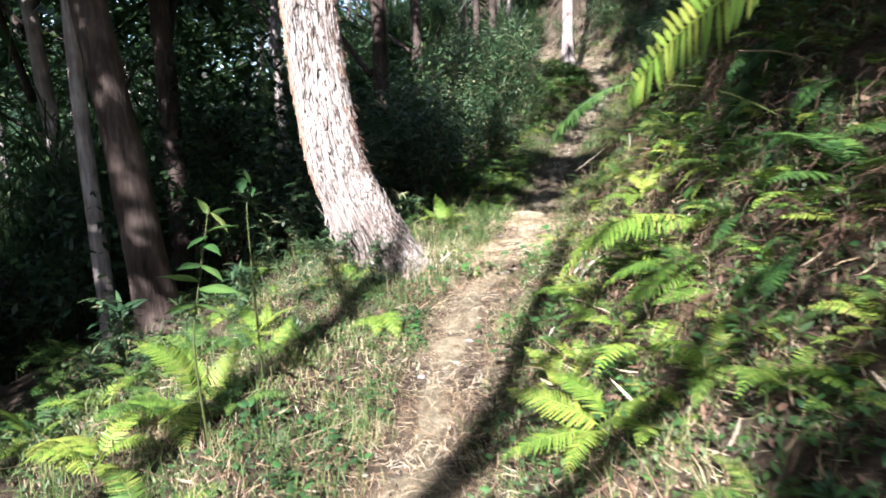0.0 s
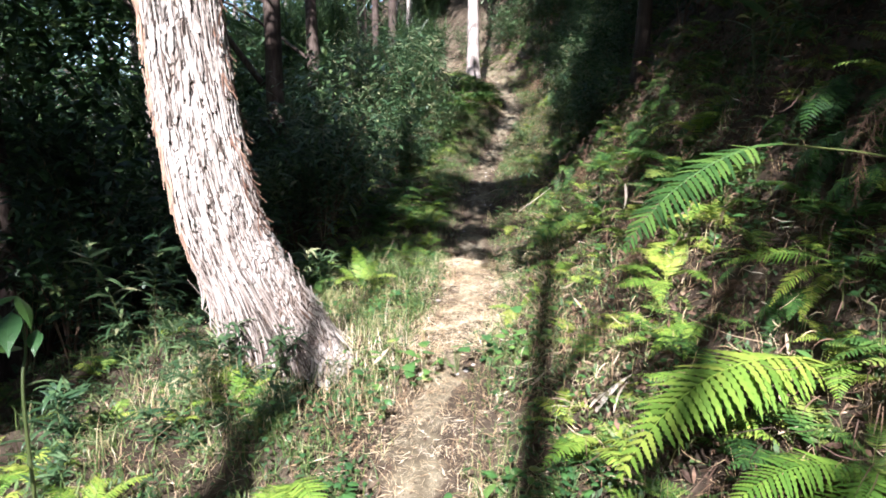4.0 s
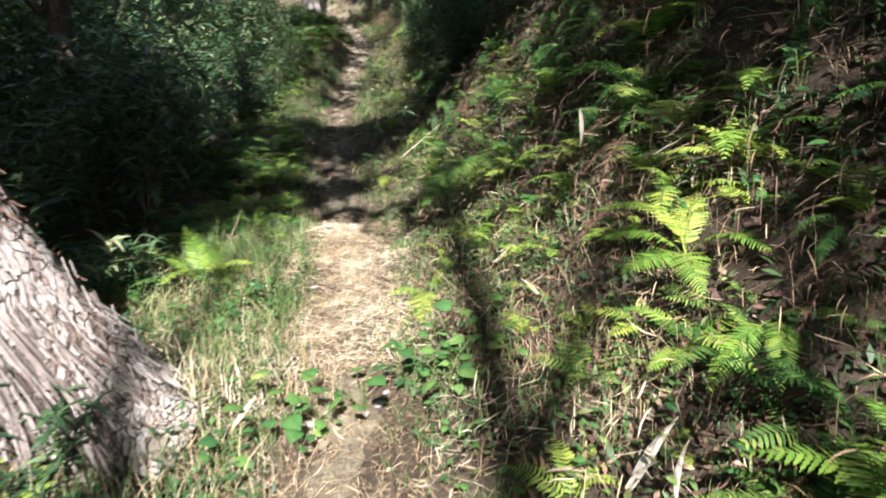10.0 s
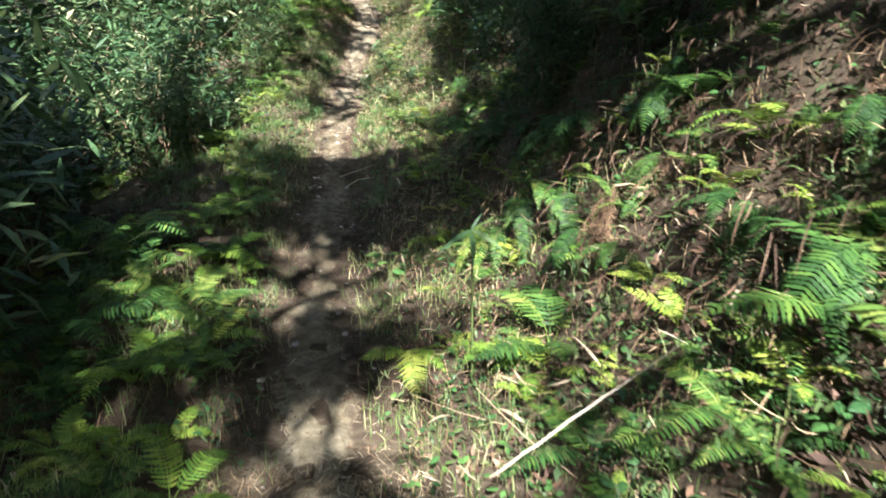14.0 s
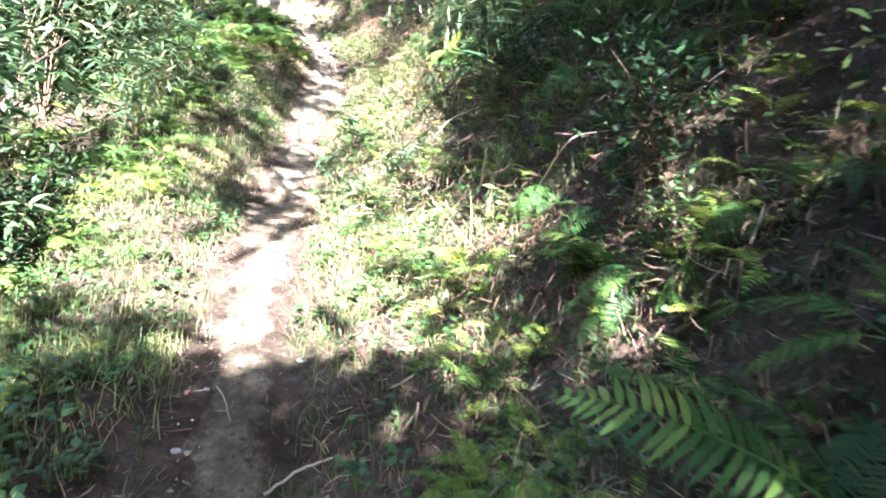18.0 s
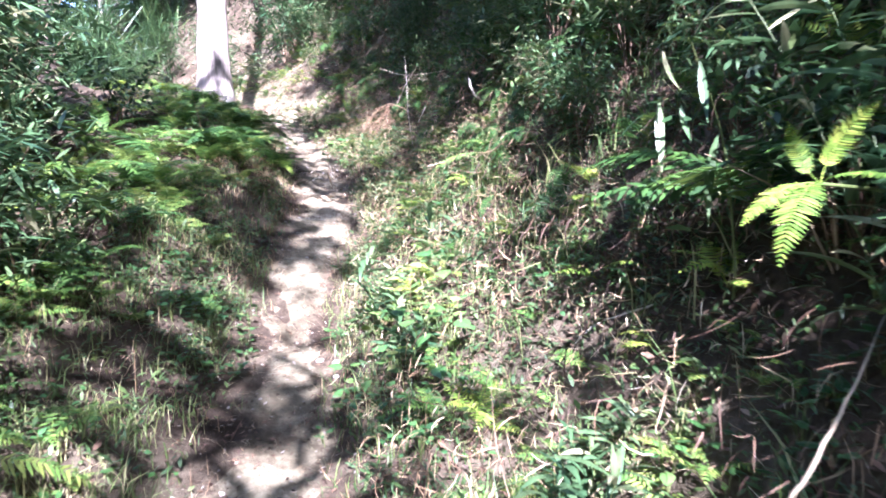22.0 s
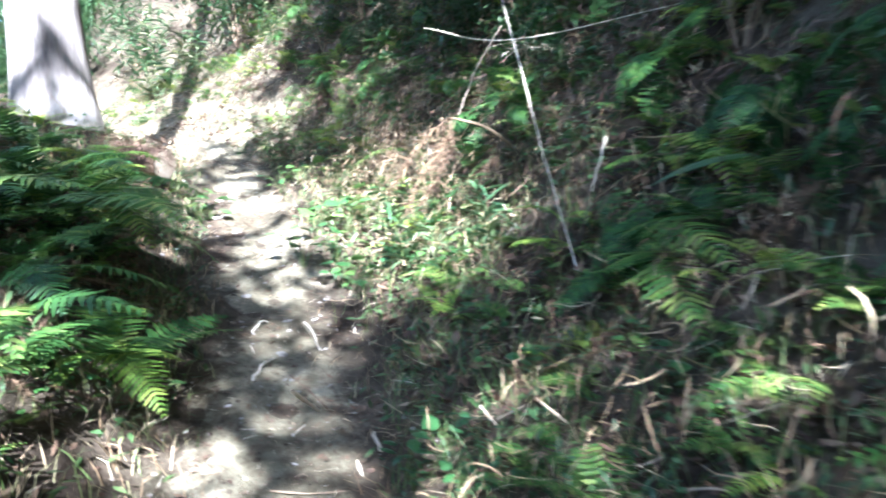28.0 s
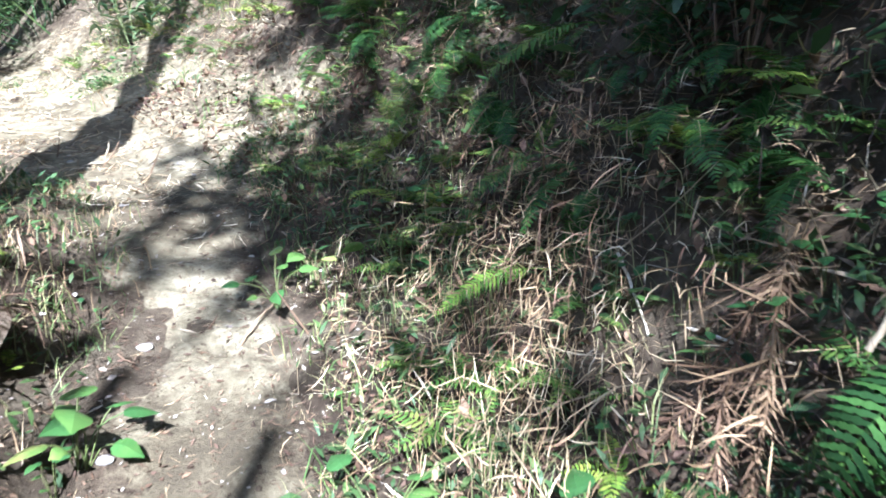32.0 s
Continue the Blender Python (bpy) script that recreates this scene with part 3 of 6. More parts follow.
dense[:, 2] += ground_z(dense[:, 0], dense[:, 1]).clip(-4, 9)
shade_clumps = np.concatenate([shade_clumps, dense])
fall = shade_of(shade_clumps)
keep = ~sunny(fall[:, 0], fall[:, 1], 0.3)
gappy = lattice(fall[:, 0] * 0.9, fall[:, 1] * 0.9, 21)
keep &= gappy < rng.uniform(.2, 1.3, len(shade_clumps))
fleck = lattice(fall[:, 0] * 1.5, fall[:, 1] * 1.5, 27)          # small gaps that let sun flecks through
off = fall[:, 0] - path_x(fall[:, 1])
open_bank = (off > .7) & (fall[:, 1] > 15) & (fall[:, 1] < 19.0)
keep &= ~((fleck > np.where(open_bank, .42, .46)) & (fall[:, 1] > 13.6) & (np.abs(fall[:, 1] - 21.7) > .7) & (off < np.where(fall[:, 1] < 15.3, 1.1, 2.6)) & (np.abs(off) > .3))
shade_clumps = shade_clumps[keep]
# unseen small leaf clusters added to shade chosen stretches: how many, and where their shadows fall (distance from the
# path, y)
aim = np.concatenate([np.stack([rng.uniform(d0, d1, n), rng.uniform(y0, y1, n)], 1) for n, d0, d1, y0, y1 in [
    (200, -4, 4, 8.9, 10.4), (300, -6.5, -1.6, 9.9, 14.0), (140, -.4, 1.0, 10, 14.3), (110, 1.7, 4, 12.3, 14.8), (120, 1.3, 2.3, 13.8, 15.3), (210, 1.05, 4, 19.3, 21.4), (100, .85, 2, 20.5, 21.8), (90, 1.7, 4, 21.2, 26.5), (110, -.7, .55, 20.5, 22.7), (180, .9, 3, 10.6, 14.0), (520, 1.5, 4, 1.5, 8.6), (260, -7, -2, 6.5, 10)]])
aim[:, 0] += path_x(aim[:, 1])
high = rng.uniform(5, 9, len(aim))
low = np.concatenate([aim - H[None] * high[:, None] / math.tan(radians(SUN_EL)), (ground_z(aim[:, 0], aim[:, 1]) + high)[:, None]], 1)
fall = shade_of(low)
low = low[~sunny(fall[:, 0], fall[:, 1], 0.25) & (lattice(fall[:, 0] * 2.6, fall[:, 1] * 2.6, 23) < .35) & (low[:, 2] > ground_z(low[:, 0], low[:, 1]) + 4.2)]
small = np.arange(len(shade_clumps) + len(low)) >= len(shade_clumps)
shade_clumps = np.concatenate([shade_clumps, low])
feet = np.array([(t[0] + t[2] * .7, t[1] + t[3] * .7) for t in TREES] + [(BIG[0] - 1, BIG[1])])
owner = np.argmin(((shade_clumps[:, None, :2] - feet[None]) ** 2).sum(-1), 1)


def crown_of(k, tree, base):
    own = shade_clumps[owner == k]
    if len(own):
        fine = small[owner == k]
        v, q = join(crown_leaves(own[~fine], 32, (.3, .3, .25), 0.31, 100 + k), crown_leaves(own[fine], 14, (.15, .15, .12), 0.2, 200 + k))
        crown = part("crown", fast_mesh("crown", v - base, [q], CROWN), tree, "crown of small dark green leaves arranged to shade the ground")
        for c in own[:: max(1, len(own) // 5)]:
            low = np.array([feet[k][0], feet[k][1], c[2] - 2.2])
            mid = (low + c) / 2 + np.array([0, 0, .5])
            v, q = tube(spline([low, mid, c], 7), np.linspace(.06, .015, 7), 5)
            part("limb", fast_mesh("limb", v - base, [q], BARK_DARK, True), tree)


for k, (x, y, lx, ly, high, rad, mat, label) in enumerate(TREES):
    z = gz(x, y) - 0.12
    tree = tagged(new("tree"), label, "tree", "trees on the hillside")
    tree.location = (x, y, z)
    j1, j2 = rng.uniform(-.08, .08, 2)
    ctrl = [(0, 0, 0), (lx * .22 + j1, ly * .2, high * .22), (lx * .6 + j2, ly * .5 + j1, high * .55), (lx, ly, high)]
    part("trunk", trunk_mesh("trunk", ctrl, rad, rad * .45, mat, seed=k), tree)
    crown_of(k, tree, np.array((x, y, z)))

# the large leaning tree with stringy pale bark
bz = gz(*BIG) - 0.15
big = tagged(new("tree"), "large leaning tree with pale peeling stringy bark", "tree")
big.location = (BIG[0], BIG[1], bz)
BIG_AXIS = [(0.02, 0, 0), (-.14, 0, .42), (-.36, 0, .9), (-.49, .01, 1.45), (-.6, .03, 2.4), (-.78, .06, 4.5), (-1.1, .1, 8), (-1.5, .2, 13)]
axis_pts = spline(BIG_AXIS, 120)
hh = axis_pts[:, 2]
radius = np.interp(hh, [0, .25, .6, 1.2, 2.5, 6, 13], [.37, .32, .265, .232, .212, .18, .09])
v, q = tube(axis_pts, radius, 40, 0.05, 77)
ring = v.reshape(120, 40, 3)
ang = np.arange(40) * 2 * np.pi / 40
buttress = 1 + np.exp(-hh / .22)[:, None] * (0.22 * np.cos(3 * ang + .6) + .1 * np.cos(7 * ang))[None]
ridge = 1 + 0.022 * lattice(np.repeat(hh[:, None] * 3.0, 40, 1), np.repeat(np.arange(40)[None] * 1.3, 120, 0), 31)
ring = axis_pts[:, None] + (ring - axis_pts[:, None]) * (buttress * ridge)[..., None]
part("trunk", fast_mesh("trunk", ring, [q], BARK_PALE, True), big)


def bark_strips(n, lo, hi, sector, mat, name, label, seed, lift, long=(.1, .42), wide=(.0015, .007)):
    """Long peeling strips that lie on the trunk, free at one end."""
    r = np.random.default_rng(seed)
    out = []
    for _ in range(n):
        h0 = r.uniform(lo, hi)
        ln = r.uniform(*long)
        a0 = r.uniform(*sector)
        w = r.uniform(*wide)
        s = np.linspace(0, 1, 5)
        hs = h0 + ln * s
        cen = np.stack([np.interp(hs, hh, axis_pts[:, c]) for c in range(3)], 1)
        rad = np.interp(hs, hh, radius)
        curl = lift * r.uniform(.2, 1.2) * ((1 - s) ** 2 if r.random() < .8 else s ** 2)
        aa = a0 + r.uniform(-.06, .06) * s
        dirn = np.stack([np.cos(aa), np.sin(aa), np.zeros(5)], 1)
        tang = np.stack([-np.sin(aa), np.cos(aa), np.zeros(5)], 1)
        mid = cen + dirn * (rad * 1.03 + .003 + curl)[:, None]
        ww = w * np.array([.5, 1, 1, .9, .5])[:, None]
        out.append((np.stack([mid - tang * ww, mid + dirn * .005, mid + tang * ww], 1).reshape(-1, 3),
                    np.array([(3 * i + j, 3 * i + j + 1, 3 * i + j + 4, 3 * i + j + 3) for i in range(4) for j in range(2)])))
    v, q = join(*out)
    ob = part(name, fast_mesh(name, v, [q], mat), big, label)
    ob["kind"] = "stuff"


BARK_STRIP = leafy("bark_strip", [(0.0, (0.08, 0.06, 0.048)), (0.3, (0.2, 0.165, 0.14)), (0.6, (0.3, 0.262, 0.225)), (1.0, (0.42, 0.38, 0.335))], 0.85, 0, 0.3, 30, spec=.15)
BARK_STRIP_RED = leafy("red_bark_strip", [(0.0, (0.06, 0.032, 0.022)), (0.5, (0.17, 0.1, 0.068)), (1.0, (0.34, 0.24, 0.17))], 0.85, 0, 0.3, 30, spec=.15)
bark_strips(900, .15, 3.4, (-2.7, .6), BARK_STRIP, "peeling_bark", "pale peeling bark flakes", 5, .006, (.05, .2), (.004, .014))
bark_strips(700, .15, 3.4, (-2.7, .6), BARK_STRIP, "stringy_bark", "thin pale bark strings", 15, .012, (.1, .3), (.001, .003))
bark_strips(260, .3, 3.4, (-3.5, -2.5), BARK_STRIP_RED, "peeling_red_bark", "reddish brown bark strips", 6, .022)
bark_strips(420, .0, .55, (-2.9, .5), BARK_STRIP, "stringy_bark_skirt", "brown stringy bark hanging round the foot", 8, .06)
bark_strips(520, .2, 3.4, (-2.6, .6), BARK_DARK, "dark_bark", "dark bark flakes", 9, .012, (.03, .11), (.002, .006))
bark_strips(160, .4, 3.4, (-.7, .6), BARK_STRIP_RED, "curled_bark", "curled brown bark at the trunk's edge", 10, .045, (.05, .16), (.004, .01))
crown_of(len(TREES), big, np.array((BIG[0], BIG[1], bz)))


# ---------- ferns ----------
def frond_mesh(name, pairs, wide, toothed, bulge, mat, seed, curl=0.0, ragged=0.0, rib=True, teeth=9):
    """A frond from (0, 0, 0) to (1, 0, 0), arched upwards, with its leaflets in two rows."""
    r = np.random.default_rng(seed)
    t = np.linspace(0, 1, 24)
    sway = r.uniform(-.04, .04)
    mid = np.stack([t, sway * np.sin(np.pi * t), bulge * 4 * (t ** .8) * (1 - t) * (1 + .3 * t)], 1)
    tan = unit(np.gradient(mid, axis=0))
    vs, fs = [tube(mid[::3] if rib else mid[::8], np.linspace(.008, .0016, 8 if rib else 3), 3)], []
    at = np.linspace(.16 if toothed else .2, .985, pairs)
    k = teeth if toothed else 4 if rib else 3
    s = np.linspace(0, 1, k)
    body = np.interp(s, [0, .08, .45, .85, 1], [.5, .95, .85, .45, .04])
    if toothed:
        body = body * np.where(np.arange(k) % 2 == 0, 1.0, .55)
    for n, a in enumerate(at):
        c = np.array([np.interp(a, t, mid[:, i]) for i in range(3)])
        T = unit(np.array([np.interp(a, t, tan[:, i]) for i in range(3)]))
        B = unit(np.cross((0, 0, 1.0), T))
        N = np.cross(T, B)
        reach = wide * np.interp(a, [.15, .3, .5, .75, 1], [.55, .9, 1, .68, .1])
        step = (at[1] - at[0])
        for sg in (-1, 1):
            if ragged and r.random() < ragged:
                continue
            go = r.uniform(.16, .3) + .35 * a ** 3
            droop = r.uniform(.02, .28) + (curl * r.uniform(.2, 2.2) if curl else 0)
            d0 = unit(B * sg * math.cos(go) + T * math.sin(go))
            L = reach * r.uniform(.9, 1.08)
            line = c + d0[None] * (L * s)[:, None] - N[None] * (L * droop * s ** 1.7)[:, None] + T[None] * (L * .1 * s ** 2)[:, None]
            wdir = unit(np.cross(N, d0))
            w = (step * (.3 if ragged else .55 if toothed else .43) * np.interp(a, [0, .8, 1], [1, 1, .7])) * body
            tw = r.uniform(-.25, .25)
            wv = wdir * math.cos(tw) + N * math.sin(tw)
            vv = np.stack([line - wv * w[:, None], line + wv * w[:, None]], 1).reshape(-1, 3)
            ff = np.array([(2 * i, 2 * i + 1, 2 * i + 3, 2 * i + 2) for i in range(k - 1)])
            vs.append((vv, ff))
    v, q = join(*vs)
    return fast_mesh(name, v, [q], mat)


LACY = [frond_mesh("frond", 21, .23, True, b, FERN, i) for i, b in enumerate((.1, .16, .22))]
LACY_LIGHT = [frond_mesh("frond", 20, .22, True, b, FERN_LIGHT, 10 + i) for i, b in enumerate((.1, .17, .22))]
PLAIN = [frond_mesh("frond", 27, .2, False, b, FERN, 20 + i) for i, b in enumerate((.1, .16, .2))]
PLAIN_LIGHT = [frond_mesh("frond", 26, .19, False, b, FERN_LIGHT, 30 + i) for i, b in enumerate((.1, .17))]


def withered_mesh(seed):
    """A dead frond from (0, 0, 0) to (1, 0, 0): a bent rib with shrivelled, curled strands close along it."""
    r = np.random.default_rng(seed)
    t = np.linspace(0, 1, 12)
    rib = np.stack([t, .05 * np.sin(4 * t + seed), .08 * np.sin(np.pi * t)], 1)
    n = 230
    a = r.uniform(.06, 1, n)
    p = np.stack([np.interp(a, t, rib[:, c]) for c in range(3)], 1)
    side_ = np.where(r.uniform(0, 1, n) < .5, -1, 1) * r.uniform(.2, 1.1, n)
    d = unit(np.stack([r.uniform(.25, 1.2, n), side_, r.normal(0, .45, n)], 1))
    bend_ = unit(r.normal(0, 1, (n, 3)) + np.array([.6, 0, -.4])) * r.uniform(.6, 2.2, n)[:, None]
    ln = r.uniform(.025, .09, n) * (1.3 - .7 * a)
    s = np.linspace(0, 1, 4)
    line = p[:, None] + (d * ln[:, None])[:, None] * s[None, :, None] + (bend_ * ln[:, None])[:, None] * (s ** 2)[None, :, None]
    w = unit(np.cross(d, r.normal(0, 1, (n, 3)))) * r.uniform(.0016, .0048, n)[:, None]
    wid = np.array([.5, 1, .8, .2])[None, :, None]
    v = np.stack([line - w[:, None] * wid, line + w[:, None] * wid], 2).reshape(-1, 3)
    f = (np.array([(2 * i, 2 * i + 1, 2 * i + 3, 2 * i + 2) for i in range(3)])[None] + 8 * np.arange(n)[:, None, None]).reshape(-1, 4)
    v, q = join(tube(rib, np.linspace(.0045, .002, 12), 3), (v, f))
    return fast_mesh("frond", v, [q], FERN_DEAD)


WITHER = [withered_mesh(41), withered_mesh(42)]
FINE = [frond_mesh("frond", 30, .25, True, b, FERN, 60 + i, teeth=13) for i, b in enumerate((.1, .15, .2))]
FINE_LIGHT = [frond_mesh("frond", 28, .24, True, b, FERN_LIGHT, 64 + i, teeth=13) for i, b in enumerate((.1, .15, .2))]
SIMPLE = [frond_mesh("frond", 24, .19, False, b, FERN, 70 + i, rib=False) for i, b in enumerate((.1, .16, .22))]
SMALL = [frond_mesh("frond", 13, .21, False, b, FERN, 74 + i, rib=False) for i, b in enumerate((.1, .16, .22))]
BROAD = [frond_mesh("frond", 19, .25, False, b, FERN, 80 + i) for i, b in enumerate((.1, .17))]
LONG = [frond_mesh("frond", 25, .15, False, b, FERN, 50 + i) for i, b in enumerate((.1, .16))]


def align(root, tip, roll=0.0):
    """The pose that lays the x axis from root to tip, at that length."""
    root, tip = Vector(root), Vector(tip)
    x = tip - root
    size = x.length
    x.normalize()
    y = Vector((0, 0, 1)).cross(x) if abs(x.z) < .75 else Vector((.45, .89, 0)).cross(x)
    y.normalize()
    z = x.cross(y)
    m = Matrix((x, y, z)).transposed().to_4x4()
    return Matrix.Translation(root) @ m @ pose(0, 0, 0, roll) @ Matrix.Scale(size, 4)


def fern(kinds, count, size, spread, rise, seed, label, dead=0, fan=math.pi):
    """A fern whose fronds fan out round the heading -x."""
    r = np.random.default_rng(seed)
    ob = tagged(new("fern"), label, "fern", "ferns along the path")
    for n in range(count):
        h = math.pi + fan * (2 * (n + r.uniform(.2, .8)) / count - 1)
        L = size * r.uniform(.72, 1.1)
        el = rise * r.uniform(.35, 1.3)
        me = kinds[int(r.integers(len(kinds)))]
        part("frond", me, ob, "", align((0, 0, .02), (L * spread * math.cos(h), L * spread * math.sin(h), L * el), r.uniform(-18, 18)))
    for n in range(dead):
        h = math.pi + r.uniform(-fan, fan)
        part("withered_frond", WITHER[n % 2], ob, "withered brown frond", align((0, 0, .04), (size * .5 * math.cos(h), size * .5 * math.sin(h), -.1 * size), r.uniform(-30, 30)))
    return ob


FERN_TYPES = [
    fern(LACY, 6, .62, .85, .34, 1, "lush green fern with lacy arching fronds", 1),
    fern(LACY_LIGHT, 5, .55, .85, .3, 2, "yellow-green fern with lacy arching fronds"),
    fern(PLAIN, 6, .55, .8, .42, 3, "green fern with narrow leaflets", 1),
    fern(PLAIN_LIGHT, 5, .42, .8, .4, 4, "young bright green fern"),
    fern(LACY, 5, .8, .85, .22, 5, "large green fern hanging over the bank", 2, 1.5),
    fern(PLAIN + LACY, 7, .7, .8, .4, 6, "bushy green fern with arching fronds", 1),
]


def settle(things, d, y0, step):
    """Puts the first of each kind on the hillside."""
    for n, ob in enumerate(things):
        x, y, z = at_path(np.array([d]), np.array([y0 + n * step]))
        ob.location = (float(x[0]), float(y[0]), float(z[0]) - .03)


settle(FERN_TYPES, 1.7, 2.6, 3.4)


def fern_at(kind, x, y, size=1.0, turn=0.0, lift=0.0):
    z = gz(x, y) - 0.02 + lift
    return copy_thing(FERN_TYPES[kind], Matrix.LocRotScale((x, y, z), Euler((0, 0, turn)), (size, size, size)))


def scatter(n, y0, y1, d0, d1, seed, power=1.0):
    r = np.random.default_rng(seed)
    y = r.uniform(y0, y1, n)
    d = d0 + (d1 - d0) * r.uniform(0, 1, n) ** power
    x = path_x(y) + d / .97
    return x, y, r


def baked(ob):
    """All parts of a thing as one array of places and faces, in its own space."""
    vs, fs, o = [], [], 0
    for c in ob.children_recursive:
        if "withered" in c.name:
            continue
        me = c.data
        co = np.empty(len(me.vertices) * 3, np.float32)
        me.vertices.foreach_get("co", co)
        ix = np.empty(len(me.loops), np.int32)
        me.loops.foreach_get("vertex_index", ix)
        m = np.array(c.matrix_basis)
        vs.append(co.reshape(-1, 3) @ m[:3, :3].T + m[:3, 3])
        fs.append(ix.reshape(-1, 4) + o)
        o += len(me.vertices)
    return np.concatenate(vs), np.concatenate(fs)


def thicket(name, kinds, rows, sizes, mats, label, category, sink=.03, swing=3.14):
    """Many plants joined into one object, for the slopes away from the path."""
    pieces = []
    for (n, y0, y1, d0, d1, seed, pick) in rows:
        xs, ys, r = scatter(n, y0, y1, d0, d1, seed)
        zs = ground_z(xs, ys)
        for x, y, z in zip(xs, ys, zs):
            v, f = kinds[int(r.choice(pick))]
            a, s = r.uniform(-swing, swing), r.uniform(*sizes)
            rot = np.array([[math.cos(a), -math.sin(a), 0], [math.sin(a), math.cos(a), 0], [0, 0, 1]]) * s
            pieces.append((v @ rot.T + np.array([x, y, z - sink]), f))
    v, f = join(*pieces)
    return tagged(new(name, fast_mesh(name, v, [f], mats)), label, category, kind="stuff")


for (n, y0, y1, d0, d1, seed, kinds, sz) in [
    (44, 1.2, 9, .75, 1.7, 1, (1, 3, 2, 0, 1), .75), (12, 1.2, 9.5, 1.4, 2.2, 21, (2, 2, 5, 4, 0), .6), (22, 2, 8.5, 1.1, 1.8, 22, (2, 5, 0, 1), .8), (26, 1.2, 5.5, -.95, -2.3, 2, (1, 3, 1, 2), .7), (8, 6.6, 8.5, -.55, -1.7, 3, (1, 3, 2), .6),
    (40, 8.8, 13, -.5, -2.0, 4, (5, 2, 0, 1), .68), (20, 8.8, 14.5, .75, 1.5, 5, (2, 3, 1, 0), .72), (12, 9, 14.5, 1.4, 2.3, 25, (2, 4, 5, 2), .58), (8, 14, 19, .9, 1.6, 6, (2, 3, 2), .55), (12, 14, 19, 1.5, 2.4, 26, (2, 4, 5, 2), .55),
    (18, 14.5, 19, -.9, -2.3, 7, (2, 2, 5), .62), (26, 18.6, 23.6, -.7, -2.2, 8, (0, 5, 0, 2), .75), (16, 19, 26, .8, 1.5, 9, (2, 3, 3, 2), .55), (22, 19, 27, 1.2, 2.2, 29, (2, 4, 5, 2, 0), .48), (8, 23, 28.5, 1.0, 1.8, 39, (2, 0, 4), .42), (8, 19.5, 22.5, -.75, -1.6, 38, (0, 5, 0), .8), (14, 20.4, 23.6, -.5, -1.1, 48, (0, 5, 0, 1), .75), (10, 13.6, 17, -.6, -1.4, 49, (0, 2, 1), .65),
]:
    xs, ys, r = scatter(n, y0, y1, d0, d1, seed + 300)
    for x, y in zip(xs, ys):
        right = x > path_x(y)
        turn = r.uniform(-.7, .7) + (0 if right else math.pi) if r.random() < .75 else r.uniform(0, 6.28)
        fern_at(int(r.choice(kinds)), x, y, sz * r.uniform(.6, 1.2), turn)


for d, y, kind, size, turn in [(-.75, 11.0, 0, .95, 2.6), (-1.05, 11.25, 5, .9, 3.4), (-.7, 11.55, 1, .9, 2.2), (-1.2, 11.75, 0, 1.0, 3.0), (-.9, 12.1, 1, .85, 2.8), (-.62, 10.6, 2, .8, 3.2), (-1.25, 10.7, 0, .9, 3.6)]:
    fern_at(kind, float(path_x(y)) + d / .97, y, size, turn)


def fern_arrays(count, size, spread, rise, seed, fan=math.pi, kinds=SIMPLE):
    """A fern of simple fronds, as places and faces."""
    r = np.random.default_rng(seed)
    out = []
    for n in range(count):
        h = math.pi + fan * (2 * (n + r.uniform(.2, .8)) / count - 1)
        L = size * r.uniform(.7, 1.1)
        m = np.array(align((0, 0, .02), (L * spread * math.cos(h), L * spread * math.sin(h), L * rise * r.uniform(.3, 1.3)), r.uniform(-20, 20)))
        me = kinds[n % len(kinds)]
        co = np.empty(len(me.vertices) * 3, np.float32)
        me.vertices.foreach_get("co", co)
        ix = np.empty(len(me.loops), np.int32)
        me.loops.foreach_get("vertex_index", ix)
        out.append((co.reshape(-1, 3) @ m[:3, :3].T + m[:3, 3], ix.reshape(-1, 4)))
    return join(*out)


FERN_BAKED = [fern_arrays(6, .55, .85, .4, 1), fern_arrays(5, .5, .9, .3, 2), fern_arrays(7, .6, .85, .5, 3)]
ANY = (0, 1, 2)
SMALL_BAKED = [fern_arrays(6, .55, .85, .4, 1, math.pi, SMALL), fern_arrays(5, .5, .9, .3, 2, math.pi, SMALL), fern_arrays(7, .6, .85, .5, 3, math.pi, SMALL)]
thicket("fern_undergrowth", FERN_BAKED + SMALL_BAKED, [(60, 1, 15, 2.2, 4, 341, (3, 4, 5)), (80, 14, 31, 2.3, 4, 342, (3, 4, 5)), (60, 2, 19, -2.3, -5, 343, (3, 4, 5)), (30, 24.8, 28, -1.4, -4, 344, (3, 4, 5)), (20, 26, 32, 1.6, 2.8, 345, ANY), (60, 1, 14, 1.9, 2.8, 346, ANY),
                                      (40, 13, 19, 2.0, 2.8, 348, ANY), (70, 18, 28, 1.9, 2.8, 347, ANY), (60, 14, 19.5, -.9, -2.6, 349, ANY), (70, 18.5, 24.5, -.8, -2.6, 350, ANY)],
        (.4, .8), FERN, "green ferns covering the slopes", "ferns")
thicket("small_ferns", SMALL_BAKED, [(130, 14, 20, .65, 2.1, 351, ANY), (260, 19, 27, .6, 2.1, 352, ANY), (230, 1, 14, .8, 2.1, 353, ANY), (140, 9, 24, -1.8, -.5, 354, ANY), (40, 26, 31, .9, 2.4, 355, ANY)],
        (.18, .5), FERN, "small green ferns on the bank", "ferns")
SMALL_LIGHT = [frond_mesh("frond", 15, .23, True, b, FERN_LIGHT, 84 + i, rib=False, teeth=5) for i, b in enumerate((.1, .16, .22))]
